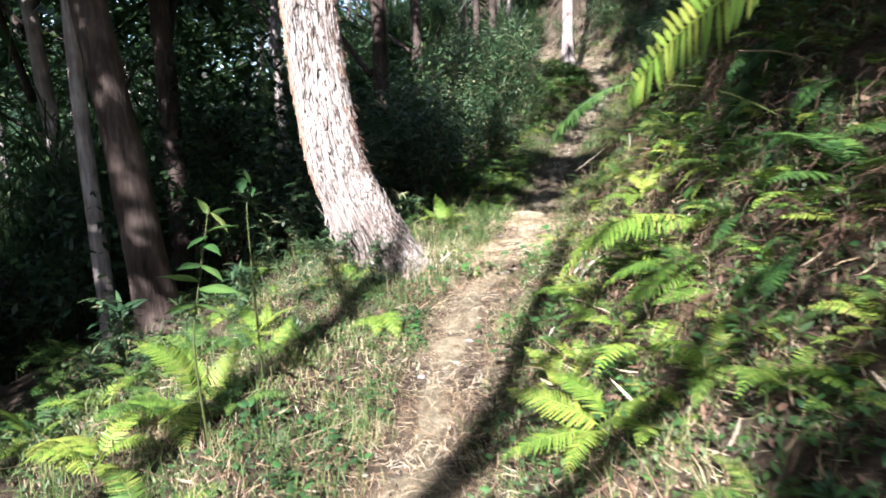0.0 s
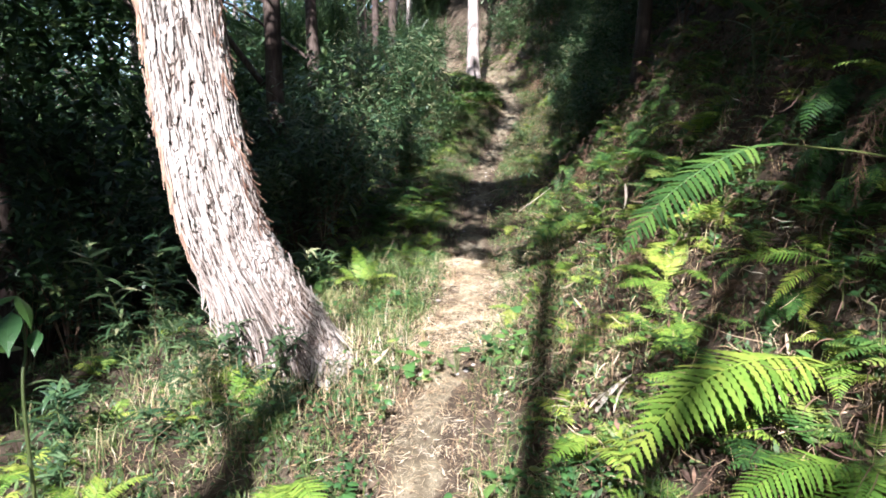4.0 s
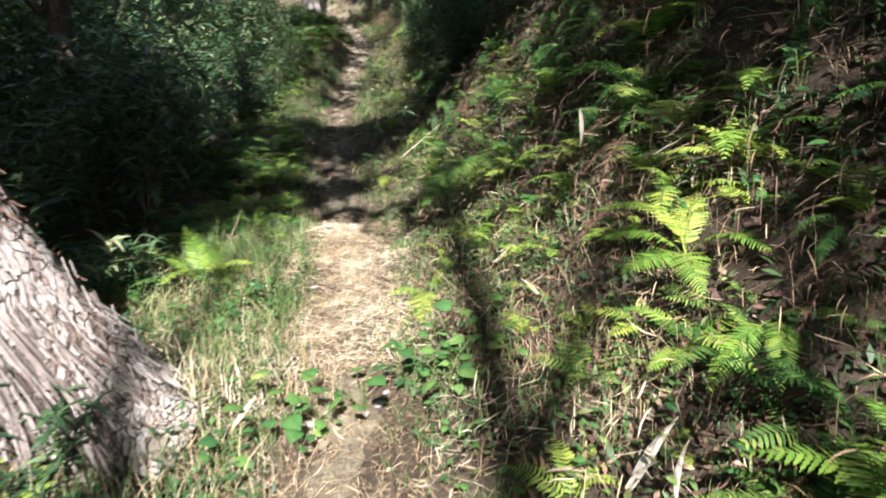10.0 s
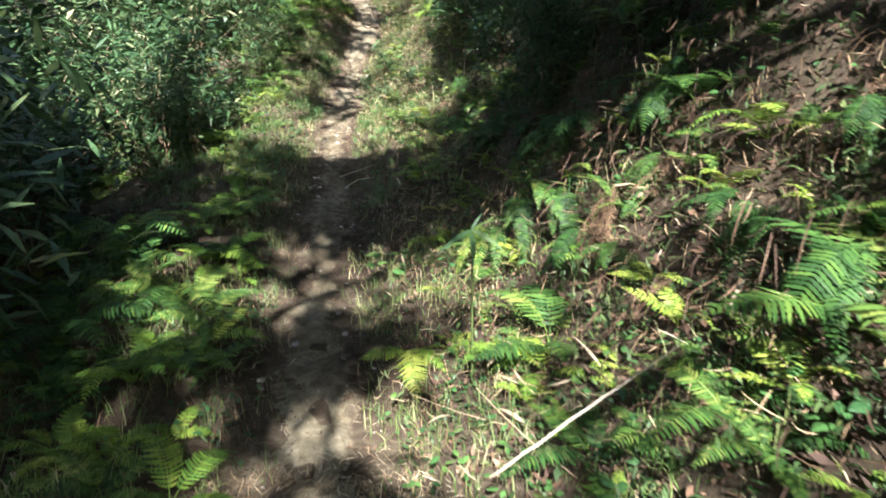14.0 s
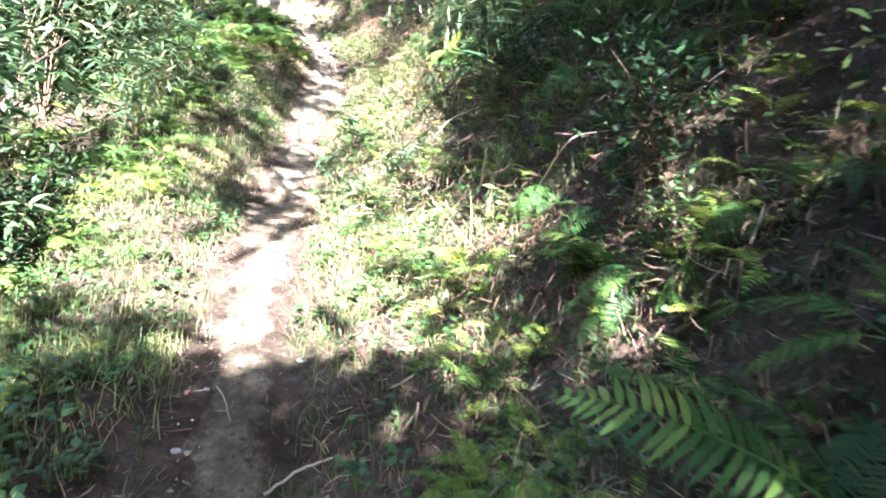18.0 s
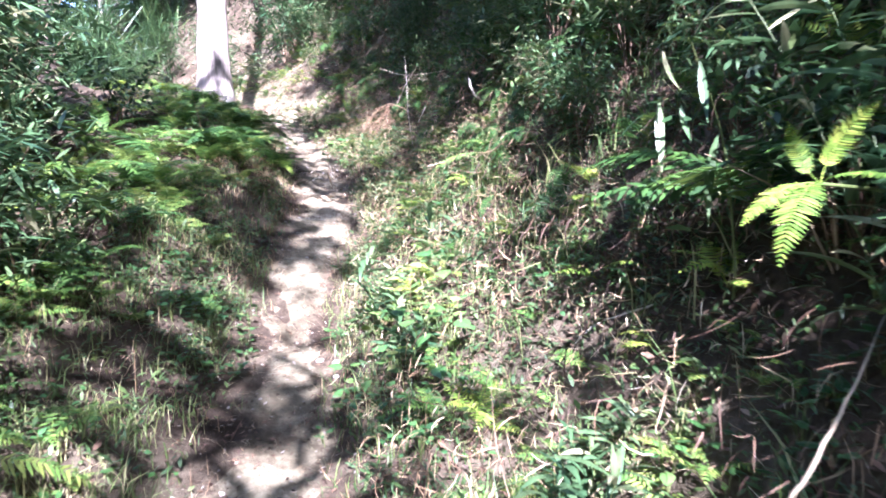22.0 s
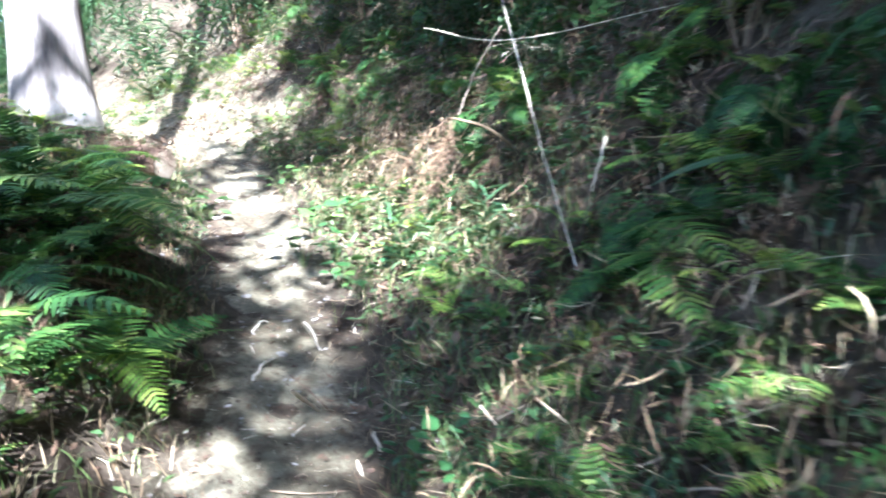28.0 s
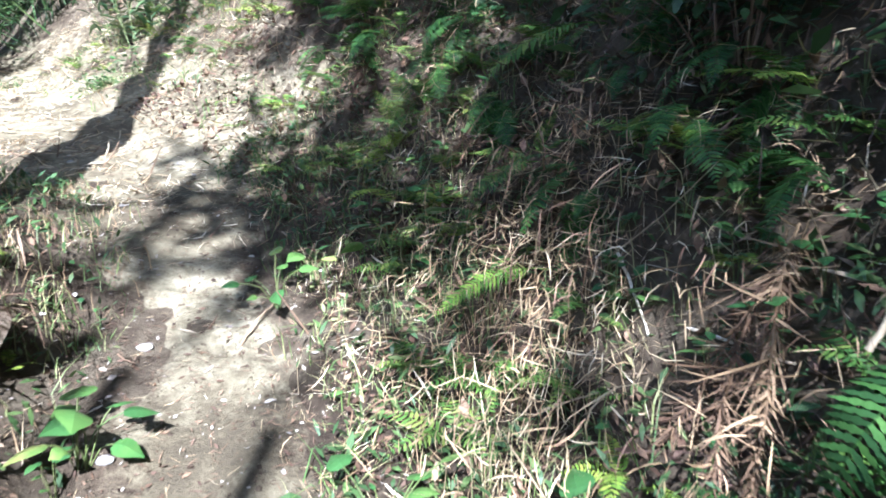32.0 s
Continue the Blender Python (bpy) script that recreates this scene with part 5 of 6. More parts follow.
# ---------- shrubs ----------
def shrub(seed, wide, high, leaves, size, label, mat=SHRUB, droop=False):
    r = np.random.default_rng(seed)
    ob = tagged(new("shrub"), label, "shrub", "undergrowth on the hillside")
    stems, cen = [], []
    for _ in range(9):
        a = r.uniform(0, 6.28)
        top = np.array([math.cos(a) * wide * r.uniform(.2, 1), math.sin(a) * wide * r.uniform(.2, 1), high * r.uniform(.55, 1)])
        line = spline([(0, 0, -.05), top * np.array([.35, .35, .6]), top], 7)
        stems.append(tube(line, np.linspace(.007, .002, 7), 5))
        cen += [line[3], line[4], line[5], line[6]]
    v, q = join(*stems)
    part("stem", fast_mesh("stem", v, [q], STEM, True), ob)
    cen = np.array(cen)
    p = cen[r.integers(0, len(cen), leaves)] + r.normal(0, 1, (leaves, 3)) * np.array([.2 * wide, .2 * wide, .15 * high])
    p[:, 2] = np.maximum(p[:, 2], .04)
    ln = size * r.uniform(.6, 1.3, leaves)
    vf = ribbons(p, r.uniform(0, 6.28, leaves), r.uniform(1.0, 2.3, leaves) if droop else r.uniform(.5, 2.0, leaves), r.uniform(0, .8, leaves), ln, ln * (.17 if droop else .45), (.3, 1, .08), r.uniform(-.7, .7, leaves))
    part("foliage", fast_mesh("foliage", vf[0], [vf[1]], mat), ob)
    return ob


SHRUBS = [shrub(91, .8, 1.3, 650, .1, "dark green leafy shrub"), shrub(92, .9, 1.9, 800, .12, "tall dark green leafy shrub"), shrub(93, .6, .9, 600, .085, "low green leafy shrub"),
          shrub(94, .9, 1.7, 700, .19, "bamboo thicket with drooping narrow leaves", BAMBOO, True), shrub(95, 1.3, 3.0, 1000, .16, "tall dense understory shrub")]
settle(SHRUBS, -4.4, 4.0, 3.1)
spread_things(SHRUBS, [
    (26, 0, 16, -3.0, -6, 501, (0, 1, 3, 4)), (34, 9, 20, -1.7, -4, 503, (3, 3, 3, 0)), (26, 0, 15, 2.6, 4, 504, (0, 1, 3, 2)), (30, 14, 30, 2.5, 4, 505, (0, 1, 3, 2)), (22, 18, 25, -1.9, -5, 506, (3, 3, 2)), (10, 25.5, 32, 1.7, 3, 512, (2, 0, 3))], (.75, 1.25))
spread_things(SHRUBS, [(30, 1, 8.3, 2.05, 3.0, 521, (2, 2, 0, 3)), (24, 11.2, 15, 1.4, 2.8, 522, (2, 0, 3)), (36, 14.5, 21, 1.5, 2.8, 523, (2, 3, 0, 3)), (50, 20, 27.5, 1.35, 2.7, 524, (2, 0, 3)), (20, 14, 20, -1.2, -3, 525, (3, 3, 2))], (.3, .65))


def thinned(v, f, leaves):
    """A farther shrub: every second leaf, drawn larger."""
    cut = len(v) - leaves * 6
    low = f[(f < cut).all(1)]
    w = v[cut:].reshape(-1, 6, 3)[::2]
    c = w.mean(1, keepdims=True)
    w = (c + (w - c) * 1.4).reshape(-1, 3)
    quad = (np.array([(0, 1, 3, 2), (2, 3, 5, 4)])[None] + 6 * np.arange(len(w) // 6)[:, None, None]).reshape(-1, 4)
    return np.concatenate([v[:cut], w]), np.concatenate([low, quad + cut])


SHRUB_BAKED = [thinned(*baked(k), n) for k, n in zip(SHRUBS, (650, 800, 600, 700, 1000))]
thicket("undergrowth", SHRUB_BAKED, [(60, 4, 26, -6, -11, 531, (1, 4, 4)), (80, -2, 30, -8, -18, 532, (4, 4, 1)), (40, 0, 34, 3.8, 9, 533, (1, 4)), (30, 30, 42, -6, 5, 534, (0, 1, 4)), (20, 24, 34, -5, -9, 535, (1, 4)),
                                  (14, -6, 0, 1.4, 3, 536, (0, 1)), (14, -6, 0, -2, -4, 537, (0, 1)), (30, 0, 30, 2.6, 4.2, 538, (1, 4, 3))], (.8, 1.3), SHRUB, "dense dark undergrowth on the slopes", "undergrowth")

# the woods farther off
r = np.random.default_rng(601)
n = 4000
px_, py_ = r.uniform(-70, 50, n), r.uniform(-30, 95, n)
far = (np.abs(px_ - path_x(py_)) > 11) | (py_ > 41)
far &= ~((np.abs(px_ - 2.5) < 3) & (py_ < 44))
cen = np.stack([px_, py_, ground_z(px_, py_)], 1)[far]
cen = np.concatenate([cen + np.array([0, 0, h]) + r.normal(0, .8, cen.shape) for h in (1.0, 2.8, 5.5, 9)])
v, q = crown_leaves(cen, 10, (1.0, 1.0, .8), 0.8, 602)
stuff("far_woods", (v, q), CROWN, "dense green woods covering the slopes farther off", "woods")
trunks = []
for x, y in zip(r.uniform(-45, 30, 150), r.uniform(-20, 80, 150)):
    if abs(x - path_x(y)) > 10 or y > 42:
        z = gz(x, y)
        lean = r.uniform(-.6, .6, 2)
        trunks.append(tube(spline([(x, y, z - .2), (x + lean[0] * .5, y, z + 5), (x + lean[0], y + lean[1], z + 12)], 8), np.linspace(.2, .1, 8), 7))
stuff("far_trunks", join(*trunks), BARK_GREY, "grey trunks in the woods farther off", "tree trunks")


# ---------- single plants, sticks and logs ----------
def stalk(ob, root, mat, rad):
    """The stalk by which a fern holds on to the bank, or to the ground under it."""
    step = .06 if root[0] > path_x(root[1]) else 0
    x = root[0]
    while step and gz(x, root[1]) < root[2] - .04 - .25 * (x - root[0]) and x < root[0] + 2.5:
        x += step
    low = gz(x, root[1]) - root[2] - .03
    if low < -.04 or x > root[0]:
        v, q = tube(spline([(x - root[0] + .03, .02, low), ((x - root[0]) * .5 + .02, .01, low * .4 + .05 * (x - root[0])), (0, 0, 0)], 8), np.linspace(rad * 1.5, rad, 8), 5)
        part("stalk", fast_mesh("stalk", v, [q], mat, True), ob)


def hero_fern(kinds, label, root, tips, roll=0, thick=.004):
    """A fern with its fronds from one root to given tips."""
    ob = tagged(new("fern"), label, "fern", "ferns along the path")
    ob.location = root
    for n, tip in enumerate(tips):
        part("frond", kinds[n % len(kinds)], ob, "", align((0, 0, 0), Vector(tip) - Vector(root), (n * 37) % 25 - 12 + roll))
    stalk(ob, root, GREEN_STEM, thick)
    return ob


def withered_fern(label, root, tips):
    ob = tagged(new("withered_fern"), label, "dead fern", "withered ferns")
    ob.location = root
    for n, tip in enumerate(tips):
        for k in range(1 + n % 2):
            off = Vector(((k * 37 % 11 - 5) * .012, (k * 23 % 7 - 3) * .015, (k * 29 % 9 - 4) * .012))
            part("frond", WITHER[(n + k) % 2], ob, "", align((0, 0, 0), Vector(tip) - Vector(root) + off, (n * 53 + k * 67) % 150 - 75))
    stalk(ob, root, STEM, .005)
    return ob


def stick(name, category, label, points, rad, mat):
    pts, rad = np.array(points), rad * .78
    base = pts[0].copy()
    line = spline(pts - base, 6 * len(pts))
    line += 0.6 * rad * np.stack([lattice(np.arange(len(line)) * .7, line[:, 0] * 0, s) for s in (1, 2, 3)], 1)
    v, q = tube(line, np.linspace(rad, rad * .55, len(line)), 7, .12, len(label))
    n = len(v)
    cap = np.array([[n - 7 + k for k in range(7)]])
    ob = tagged(new(name, fast_mesh(name, v, [q, cap], mat, True)), label, category)
    ob.location = base
    return ob


def leaf_mesh(name, shape, w, bend, mat):
    v, q = ribbons([(0, 0, 0)], 0.0, 1.57 - bend / 2, bend, 1.0, w, shape, 0.0, .08)
    tip = v[-2]
    a = math.atan2(tip[2], tip[0])
    rot = np.array([[math.cos(a), 0, math.sin(a)], [0, 1, 0], [-math.sin(a), 0, math.cos(a)]])
    return fast_mesh(name, (v @ rot.T) / np.linalg.norm(tip), [q], mat)


LONG_LEAF = leaf_mesh("leaf", (.25, .7, .95, 1, .9, .65, .3, .03), .12, .6, BAMBOO)
BROAD_LEAF = leaf_mesh("leaf", (.1, .6, .95, 1, .85, .55, .2, .02), .42, .5, HERB)


def leafy_stem(label, points, leaves, kind):
    pts = np.array(points)
    ob = tagged(new("sapling"), label, "plant")
    low = gz(pts[0][0], pts[0][1])
    if pts[0][2] > low:
        pts = np.concatenate([[(pts[0][0] + .02, pts[0][1] + .02, low - .03)], pts])
    ob.location = pts[0]
    v, q = tube(spline(pts - pts[0], 6 * len(pts)), np.linspace(.006, .002, 6 * len(pts)), 6)
    part("stem", fast_mesh("stem", v, [q], GREEN_STEM, True), ob)
    for n, (a, b) in enumerate(leaves):
        part("leaf", kind, ob, "", align(Vector(a) - Vector(pts[0]), Vector(b) - Vector(pts[0]), (n * 41) % 50 - 25))
    return ob


hero_fern(PLAIN_LIGHT, "bright green fern frond reaching over the path", (0.67, 1.19, 1.75), [(0.41, 1.55, 1.48)], -55)
hero_fern(FINE_LIGHT, "yellow-green fern with broad arching fronds on the bank", (1.40, 3.54, 0.94), [(0.71, 3.56, 0.80), (0.60, 3.47, 0.65), (1.22, 3.34, 0.92)])
hero_fern(FINE_LIGHT, "yellow-green fern with lacy drooping fronds on the bank", (1.25, 3.16, 0.75), [(0.83, 3.06, 0.62), (0.77, 3.20, 0.67), (0.95, 2.96, 0.72)])
hero_fern(FINE_LIGHT, "yellow-green lacy fern low on the bank", (1.24, 2.92, 0.71), [(0.93, 2.89, 0.67), (1.06, 2.96, 0.73)])
hero_fern(PLAIN_LIGHT, "vivid green fern in the sun on the bank", (1.63, 3.85, 1.22), [(1.26, 4.05, 1.20), (1.34, 3.85, 1.08), (1.42, 3.78, 1.04), (1.50, 4.02, 1.27)])
hero_fern(FINE, "fern frond drooping from the bank", (0.98, 3.37, 1.68), [(0.54, 3.40, 1.38)], 0, .0022)
hero_fern(FINE_LIGHT, "yellow-green fern in the sun beside the path", (1.44, 4.80, .95), [(1.13, 4.74, .96), (1.20, 4.98, 1.0), (1.38, 5.12, 1.08), (1.62, 4.95, 1.14), (1.28, 4.55, .92), (1.52, 4.50, 1.0)])
hero_fern(PLAIN_LIGHT, "small bright fern in the sun", (1.40, 4.40, 0.87), [(1.14, 4.37, 0.71), (1.23, 4.22, 0.75), (1.42, 4.19, 0.94)])
hero_fern(FINE_LIGHT, "low green fern at the foot of the bank", (0.85, 3.60, 0.37), [(0.70, 3.78, 0.45), (0.63, 3.57, 0.36), (0.87, 3.41, 0.41), (0.84, 3.71, 0.44)])
hero_fern(FINE_LIGHT, "lush bright fern below the path", (-1.31, 4.33, 0.09), [(-1.02, 4.42, 0.29), (-1.21, 4.38, 0.33), (-1.43, 4.29, 0.34), (-0.94, 4.20, 0.13)])
hero_fern(FINE_LIGHT, "small lacy fern at the path's edge", (-0.45, 4.46, 0.17), [(-0.65, 4.26, 0.17), (-0.45, 4.11, 0.16), (-0.31, 4.11, 0.14)])
hero_fern(FINE_LIGHT, "bright green fern in the grass beside the path", (-0.06, 7.09, 0.48), [(-0.32, 7.13, 0.69), (0.10, 7.03, 0.70), (-0.10, 7.15, 0.80), (0.24, 6.89, 0.59), (-0.25, 6.80, 0.55)])
hero_fern(PLAIN_LIGHT, "small yellow fern at the path's edge", (1.15, 6.50, 0.37), [(0.90, 6.47, 0.42), (1.22, 6.42, 0.55), (0.94, 6.02, 0.38)])
hero_fern(FINE_LIGHT, "lush fern on the slope below the path", (-1.34, 3.30, 0.04), [(-1.73, 3.02, 0.11), (-1.68, 3.39, 0.38), (-1.51, 3.45, 0.34), (-1.15, 3.48, 0.35), (-1.20, 2.81, 0.03)])
hero_fern(PLAIN_LIGHT, "yellowing fern on the slope below the path", (-1.14, 3.96, 0.05), [(-1.33, 3.78, 0.05), (-1.31, 3.98, 0.27), (-0.98, 4.08, 0.31), (-0.86, 3.83, 0.10)])
hero_fern(FINE_LIGHT, "lush fern in the sun below the path", (-2.12, 3.15, -0.12), [(-2.31, 3.13, 0.13), (-1.96, 3.20, 0.03), (-2.20, 2.84, -0.11), (-1.61, 2.70, -0.01)])
hero_fern(FINE_LIGHT, "large bright fern in the sun beside the path", (0.65, 2.48, 0.24), [(0.25, 2.66, 0.37), (0.41, 2.72, 0.43), (0.43, 2.26, 0.17), (0.21, 2.41, 0.19), (0.81, 2.50, 0.40)])
hero_fern(FINE_LIGHT, "bright fern in the sun on the bank", (1.06, 2.46, 0.55), [(0.85, 2.44, 0.56), (0.90, 2.26, 0.45), (1.16, 2.41, 0.66), (1.17, 2.59, 0.74)])
hero_fern(PLAIN_LIGHT, "bright green fern glowing in the sun on the bank", (2.25, 7.15, 1.27), [(2.11, 7.25, 1.29), (2.20, 7.26, 1.40), (2.26, 7.07, 1.37), (2.15, 7.09, 1.23)])
hero_fern(FINE_LIGHT, "bright green fern at the foot of the bank", (2.02, 7.08, 0.96), [(1.80, 7.06, 0.94), (1.96, 7.11, 1.00), (2.04, 6.95, 1.04), (2.06, 6.83, 1.06)])
hero_fern(FINE, "green fern frond drooping over the path's edge", (2.16, 7.70, 0.97), [(1.50, 7.50, 0.70), (1.84, 7.62, 0.88), (1.98, 7.38, 0.90)])
hero_fern(FINE_LIGHT, "small yellow-green fern beside the path", (1.99, 9.99, 0.55), [(1.72, 9.96, 0.57), (2.08, 9.72, 0.55), (1.91, 9.65, 0.46)])
hero_fern(FINE, "bright fern beside the path", (0.25, 8.89, 0.33), [(0.10, 8.98, 0.60), (0.45, 9.02, 0.54), (0.40, 8.58, 0.40)])
hero_fern(BROAD, "large green fern stretching out from the bank", (3.30, 11.84, 1.34), [(2.91, 12.30, 1.46), (3.10, 12.24, 1.34), (3.20, 12.12, 1.54), (3.36, 11.72, 1.56), (3.10, 11.98, 1.20)], -8)
hero_fern(FINE, "dark green fern drooping from the bank", (3.50, 11.95, 1.66), [(3.36, 12.18, 1.50), (3.40, 12.38, 1.54), (3.53, 12.14, 1.83)])
hero_fern(LONG, "green sword fern with drooping fronds at the foot of the bank", (2.69, 10.49, 1.06), [(2.48, 10.57, 0.84), (2.42, 10.39, 0.76), (2.49, 10.30, 0.76), (2.56, 10.17, 0.84), (2.70, 10.26, 1.08)])
hero_fern(LONG, "green sword fern hanging from the bank", (2.74, 10.12, 1.35), [(2.62, 9.96, 0.97), (2.60, 10.15, 1.10), (2.69, 9.74, 1.23), (2.62, 9.85, 1.27)])
hero_fern(LONG, "long-fronded green fern on the bank", (2.78, 9.83, 1.43), [(2.76, 9.46, 1.40), (2.74, 9.60, 1.49), (2.68, 9.65, 1.10), (2.68, 9.80, 1.14)])
hero_fern(FINE_LIGHT, "young bright fern at the foot of the bank", (3.08, 12.81, 0.94), [(2.85, 12.79, 0.91), (2.92, 12.90, 0.97), (3.17, 12.80, 1.03)])
hero_fern(PLAIN, "green fern on the bank", (5.51, 17.74, 2.88), [(5.27, 17.85, 2.75), (5.39, 17.86, 2.93), (5.55, 17.81, 3.05)])
hero_fern(PLAIN, "pale fern frond drooping from the bank", (5.52, 18.80, 2.78), [(5.10, 18.95, 2.65), (5.24, 18.97, 2.84)])
hero_fern(FINE, "lush green fern hanging over the path", (4.58, 22.42, 3.24), [(5.08, 22.21, 3.03), (5.03, 22.02, 3.29), (5.07, 22.34, 3.18), (4.92, 21.80, 3.22), (5.02, 22.48, 3.16), (4.83, 22.02, 3.12), (4.62, 21.98, 3.30), (4.30, 22.15, 3.38)])
hero_fern(FINE_LIGHT, "bright lacy fern beside the path", (4.62, 21.74, 2.81), [(4.86, 21.62, 2.79), (4.70, 21.76, 2.93), (4.77, 21.39, 2.70), (4.46, 21.71, 2.91), (4.52, 21.50, 2.80)])
hero_fern(FINE, "lush green fern overhanging the path", (4.42, 21.98, 3.06), [(4.88, 21.80, 2.98), (4.80, 22.10, 3.20), (4.55, 21.62, 2.98), (4.22, 21.74, 3.22)])
hero_fern(PLAIN_LIGHT, "bright fern in a sun fleck on the bank", (6.34, 21.07, 3.35), [(6.14, 21.13, 3.32), (6.23, 20.87, 3.24), (6.36, 21.04, 3.45), (6.11, 20.60, 3.24)])
hero_fern(FINE, "green fern on the bank", (6.09, 20.98, 3.02), [(5.85, 21.03, 2.89), (5.84, 20.48, 2.92), (5.94, 20.47, 3.07), (5.98, 21.09, 3.08), (6.14, 20.86, 3.15)])
hero_fern(FINE, "large green fern overhanging the path", (4.62, 22.95, 3.34), [(5.12, 22.72, 3.16), (5.00, 23.02, 3.36), (4.86, 22.58, 3.38), (4.30, 22.75, 3.52)])
hero_fern(PLAIN, "green fern in broken sunlight on the bank", (6.81, 24.96, 3.97), [(6.60, 25.03, 4.18), (6.97, 24.94, 4.34), (6.79, 24.84, 4.11), (6.60, 24.95, 3.89)])
hero_fern(PLAIN, "green fern on the bank in broken sunlight", (6.75, 25.02, 3.87), [(6.51, 25.06, 3.94), (6.70, 25.15, 4.18), (6.59, 25.09, 4.08), (6.79, 24.90, 3.99)])
hero_fern(PLAIN, "fern frond hanging from the dark bank", (7.09, 24.01, 4.27), [(6.67, 24.18, 4.07), (6.91, 24.03, 4.14)])
hero_fern(PLAIN, "bright fern in broken sunlight on the bank", (6.75, 23.91, 3.82), [(6.48, 23.93, 3.70), (6.80, 23.71, 3.88), (6.83, 23.93, 3.98)])
hero_fern(PLAIN_LIGHT, "bright fern frond low on the bank", (6.59, 23.61, 3.54), [(6.25, 23.70, 3.43)])
hero_fern(PLAIN_LIGHT, "bright yellow-green fern on the bank", (4.22, 15.54, 2.50), [(4.05, 15.58, 2.42), (4.05, 15.50, 2.35), (4.26, 15.46, 2.65), (4.17, 15.58, 2.62), (4.21, 15.38, 2.50)])
hero_fern(PLAIN, "dark green fern beside the path", (2.47, 17.07, 1.60), [(2.55, 16.67, 1.42), (2.99, 17.05, 1.52), (2.73, 17.16, 1.68), (2.28, 17.09, 1.78)])
hero_fern(FINE, "large fern on the slope beside the path", (3.06, 21.39, 2.98), [(3.46, 20.43, 2.65), (2.63, 21.19, 3.04), (3.01, 21.36, 3.34), (3.40, 21.25, 3.16)])

withered_fern("withered curled brown frond hanging from the bank", (1.57, 3.62, 1.85), [(1.45, 3.60, 1.53), (1.44, 3.68, 1.70)])
withered_fern("red-brown withered fronds hanging in the sun", (4.49, 13.60, 2.38), [(4.28, 13.55, 2.11), (3.96, 13.20, 1.68), (4.09, 13.34, 1.86)])
withered_fern("golden-brown withered fern hanging down the bank", (6.76, 22.92, 3.76), [(6.44, 23.03, 3.38), (6.34, 22.78, 3.29), (6.51, 22.82, 3.42)])
withered_fern("brown withered fern hanging down the bank", (6.15, 22.15, 3.60), [(5.85, 22.20, 3.32), (5.91, 22.06, 3.20), (6.01, 22.12, 3.39)])
withered_fern("red-brown withered fronds hanging at the foot of the bank", (2.80, 9.50, 1.44), [(2.71, 9.61, 1.14), (2.70, 9.53, 1.15), (2.71, 9.47, 1.18), (2.74, 9.44, 1.28)])
withered_fern("red-brown withered fern beside the path", (2.97, 9.71, 1.36), [(2.74, 9.62, 1.11), (2.64, 9.36, 1.10)])

stick("cane", "cane", "long dry cane leaning across the bank", [(1.67, 8.43, 0.94), (1.91, 8.36, 1.13), (2.10, 8.26, 1.32)], 0.0038, CANE)
stick("stick", "stick", "dry stick leaning from the bank", [(5.953, 21.054, 3.03), (5.99, 21.252, 3.381), (6.105, 21.54, 3.757), (6.131, 21.616, 3.863), (6.2, 21.8, 4.1)], 0.0032, CANE)
stick("stick", "stick", "thin dry stick across the bank", [(6.06, 22.2, 4.01), (6.33, 21.9, 3.91), (6.85, 21.3, 3.98)], 0.003, CANE)
stick("stick", "stick", "short dry stick hanging on the bank", [(6.11, 21.08, 3.43), (6.01, 21.04, 3.26)], 0.006, CANE)
stick("stick", "stick", "short fallen stick on the path", [(5.11, 21.31, 2.73), (5.27, 21.57, 2.55), (5.31, 21.39, 2.54)], 0.009, CANE)
stick("stick", "stick", "short fallen stick on the path", [(5.38, 21.44, 2.54), (5.36, 21.32, 2.52), (5.35, 21.25, 2.50)], 0.01, CANE)
stick("stick", "stick", "short fallen twig on the path", [(5.30, 21.82, 2.82), (5.39, 21.92, 2.67)], 0.006, CANE)
stick("vine", "vine", "twisted grey vine hanging down the bank", [(5.71, 19.47, 3.44), (5.74, 19.44, 3.31), (5.96, 19.54, 3.24), (5.88, 19.53, 3.12), (5.78, 19.43, 3.00), (5.66, 19.27, 2.88), (5.59, 19.21, 2.78), (5.54, 19.11, 2.70)], 0.012, BARK_GREY)
stick("vine", "vine", "straight grey vine hanging down the bank", [(5.74, 19.59, 3.47), (6.02, 19.78, 3.30), (5.83, 19.63, 3.02)], 0.009, BARK_GREY)
stick("branch", "branch", "pale dead branch lying on the bank", [(5.44, 19.41, 2.59), (5.49, 19.31, 2.64), (5.52, 19.20, 2.69), (5.56, 19.13, 2.75), (5.58, 19.03, 2.79)], 0.011, BARK_GREY)
stick("twig", "twig", "thin dry twig on the bank", [(5.56, 19.32, 2.74), (5.59, 19.25, 2.79), (5.63, 19.19, 2.83)], 0.005, CANE)
stick("stick", "stick", "dry stick lying on the slope", [(4.63, 16.77, 1.89), (4.69, 16.69, 1.99), (4.77, 16.48, 2.09)], 0.007, CANE)
stick("stick", "stick", "dry cane leaning on the bank", [(4.11, 15.53, 1.84), (4.26, 15.51, 2.03), (4.68, 15.65, 2.19)], 0.006, CANE)
stick("stick", "stick", "dry broken cane in the grass", [(2.31, 12.68, 0.96), (2.42, 12.72, 0.98), (2.56, 12.75, 1.01)], 0.005, CANE)
stick("stick", "stick", "dead branch on the bank", [(3.38, 11.44, 1.41), (3.31, 11.38, 1.35), (3.25, 11.31, 1.26)], 0.012, STEM)
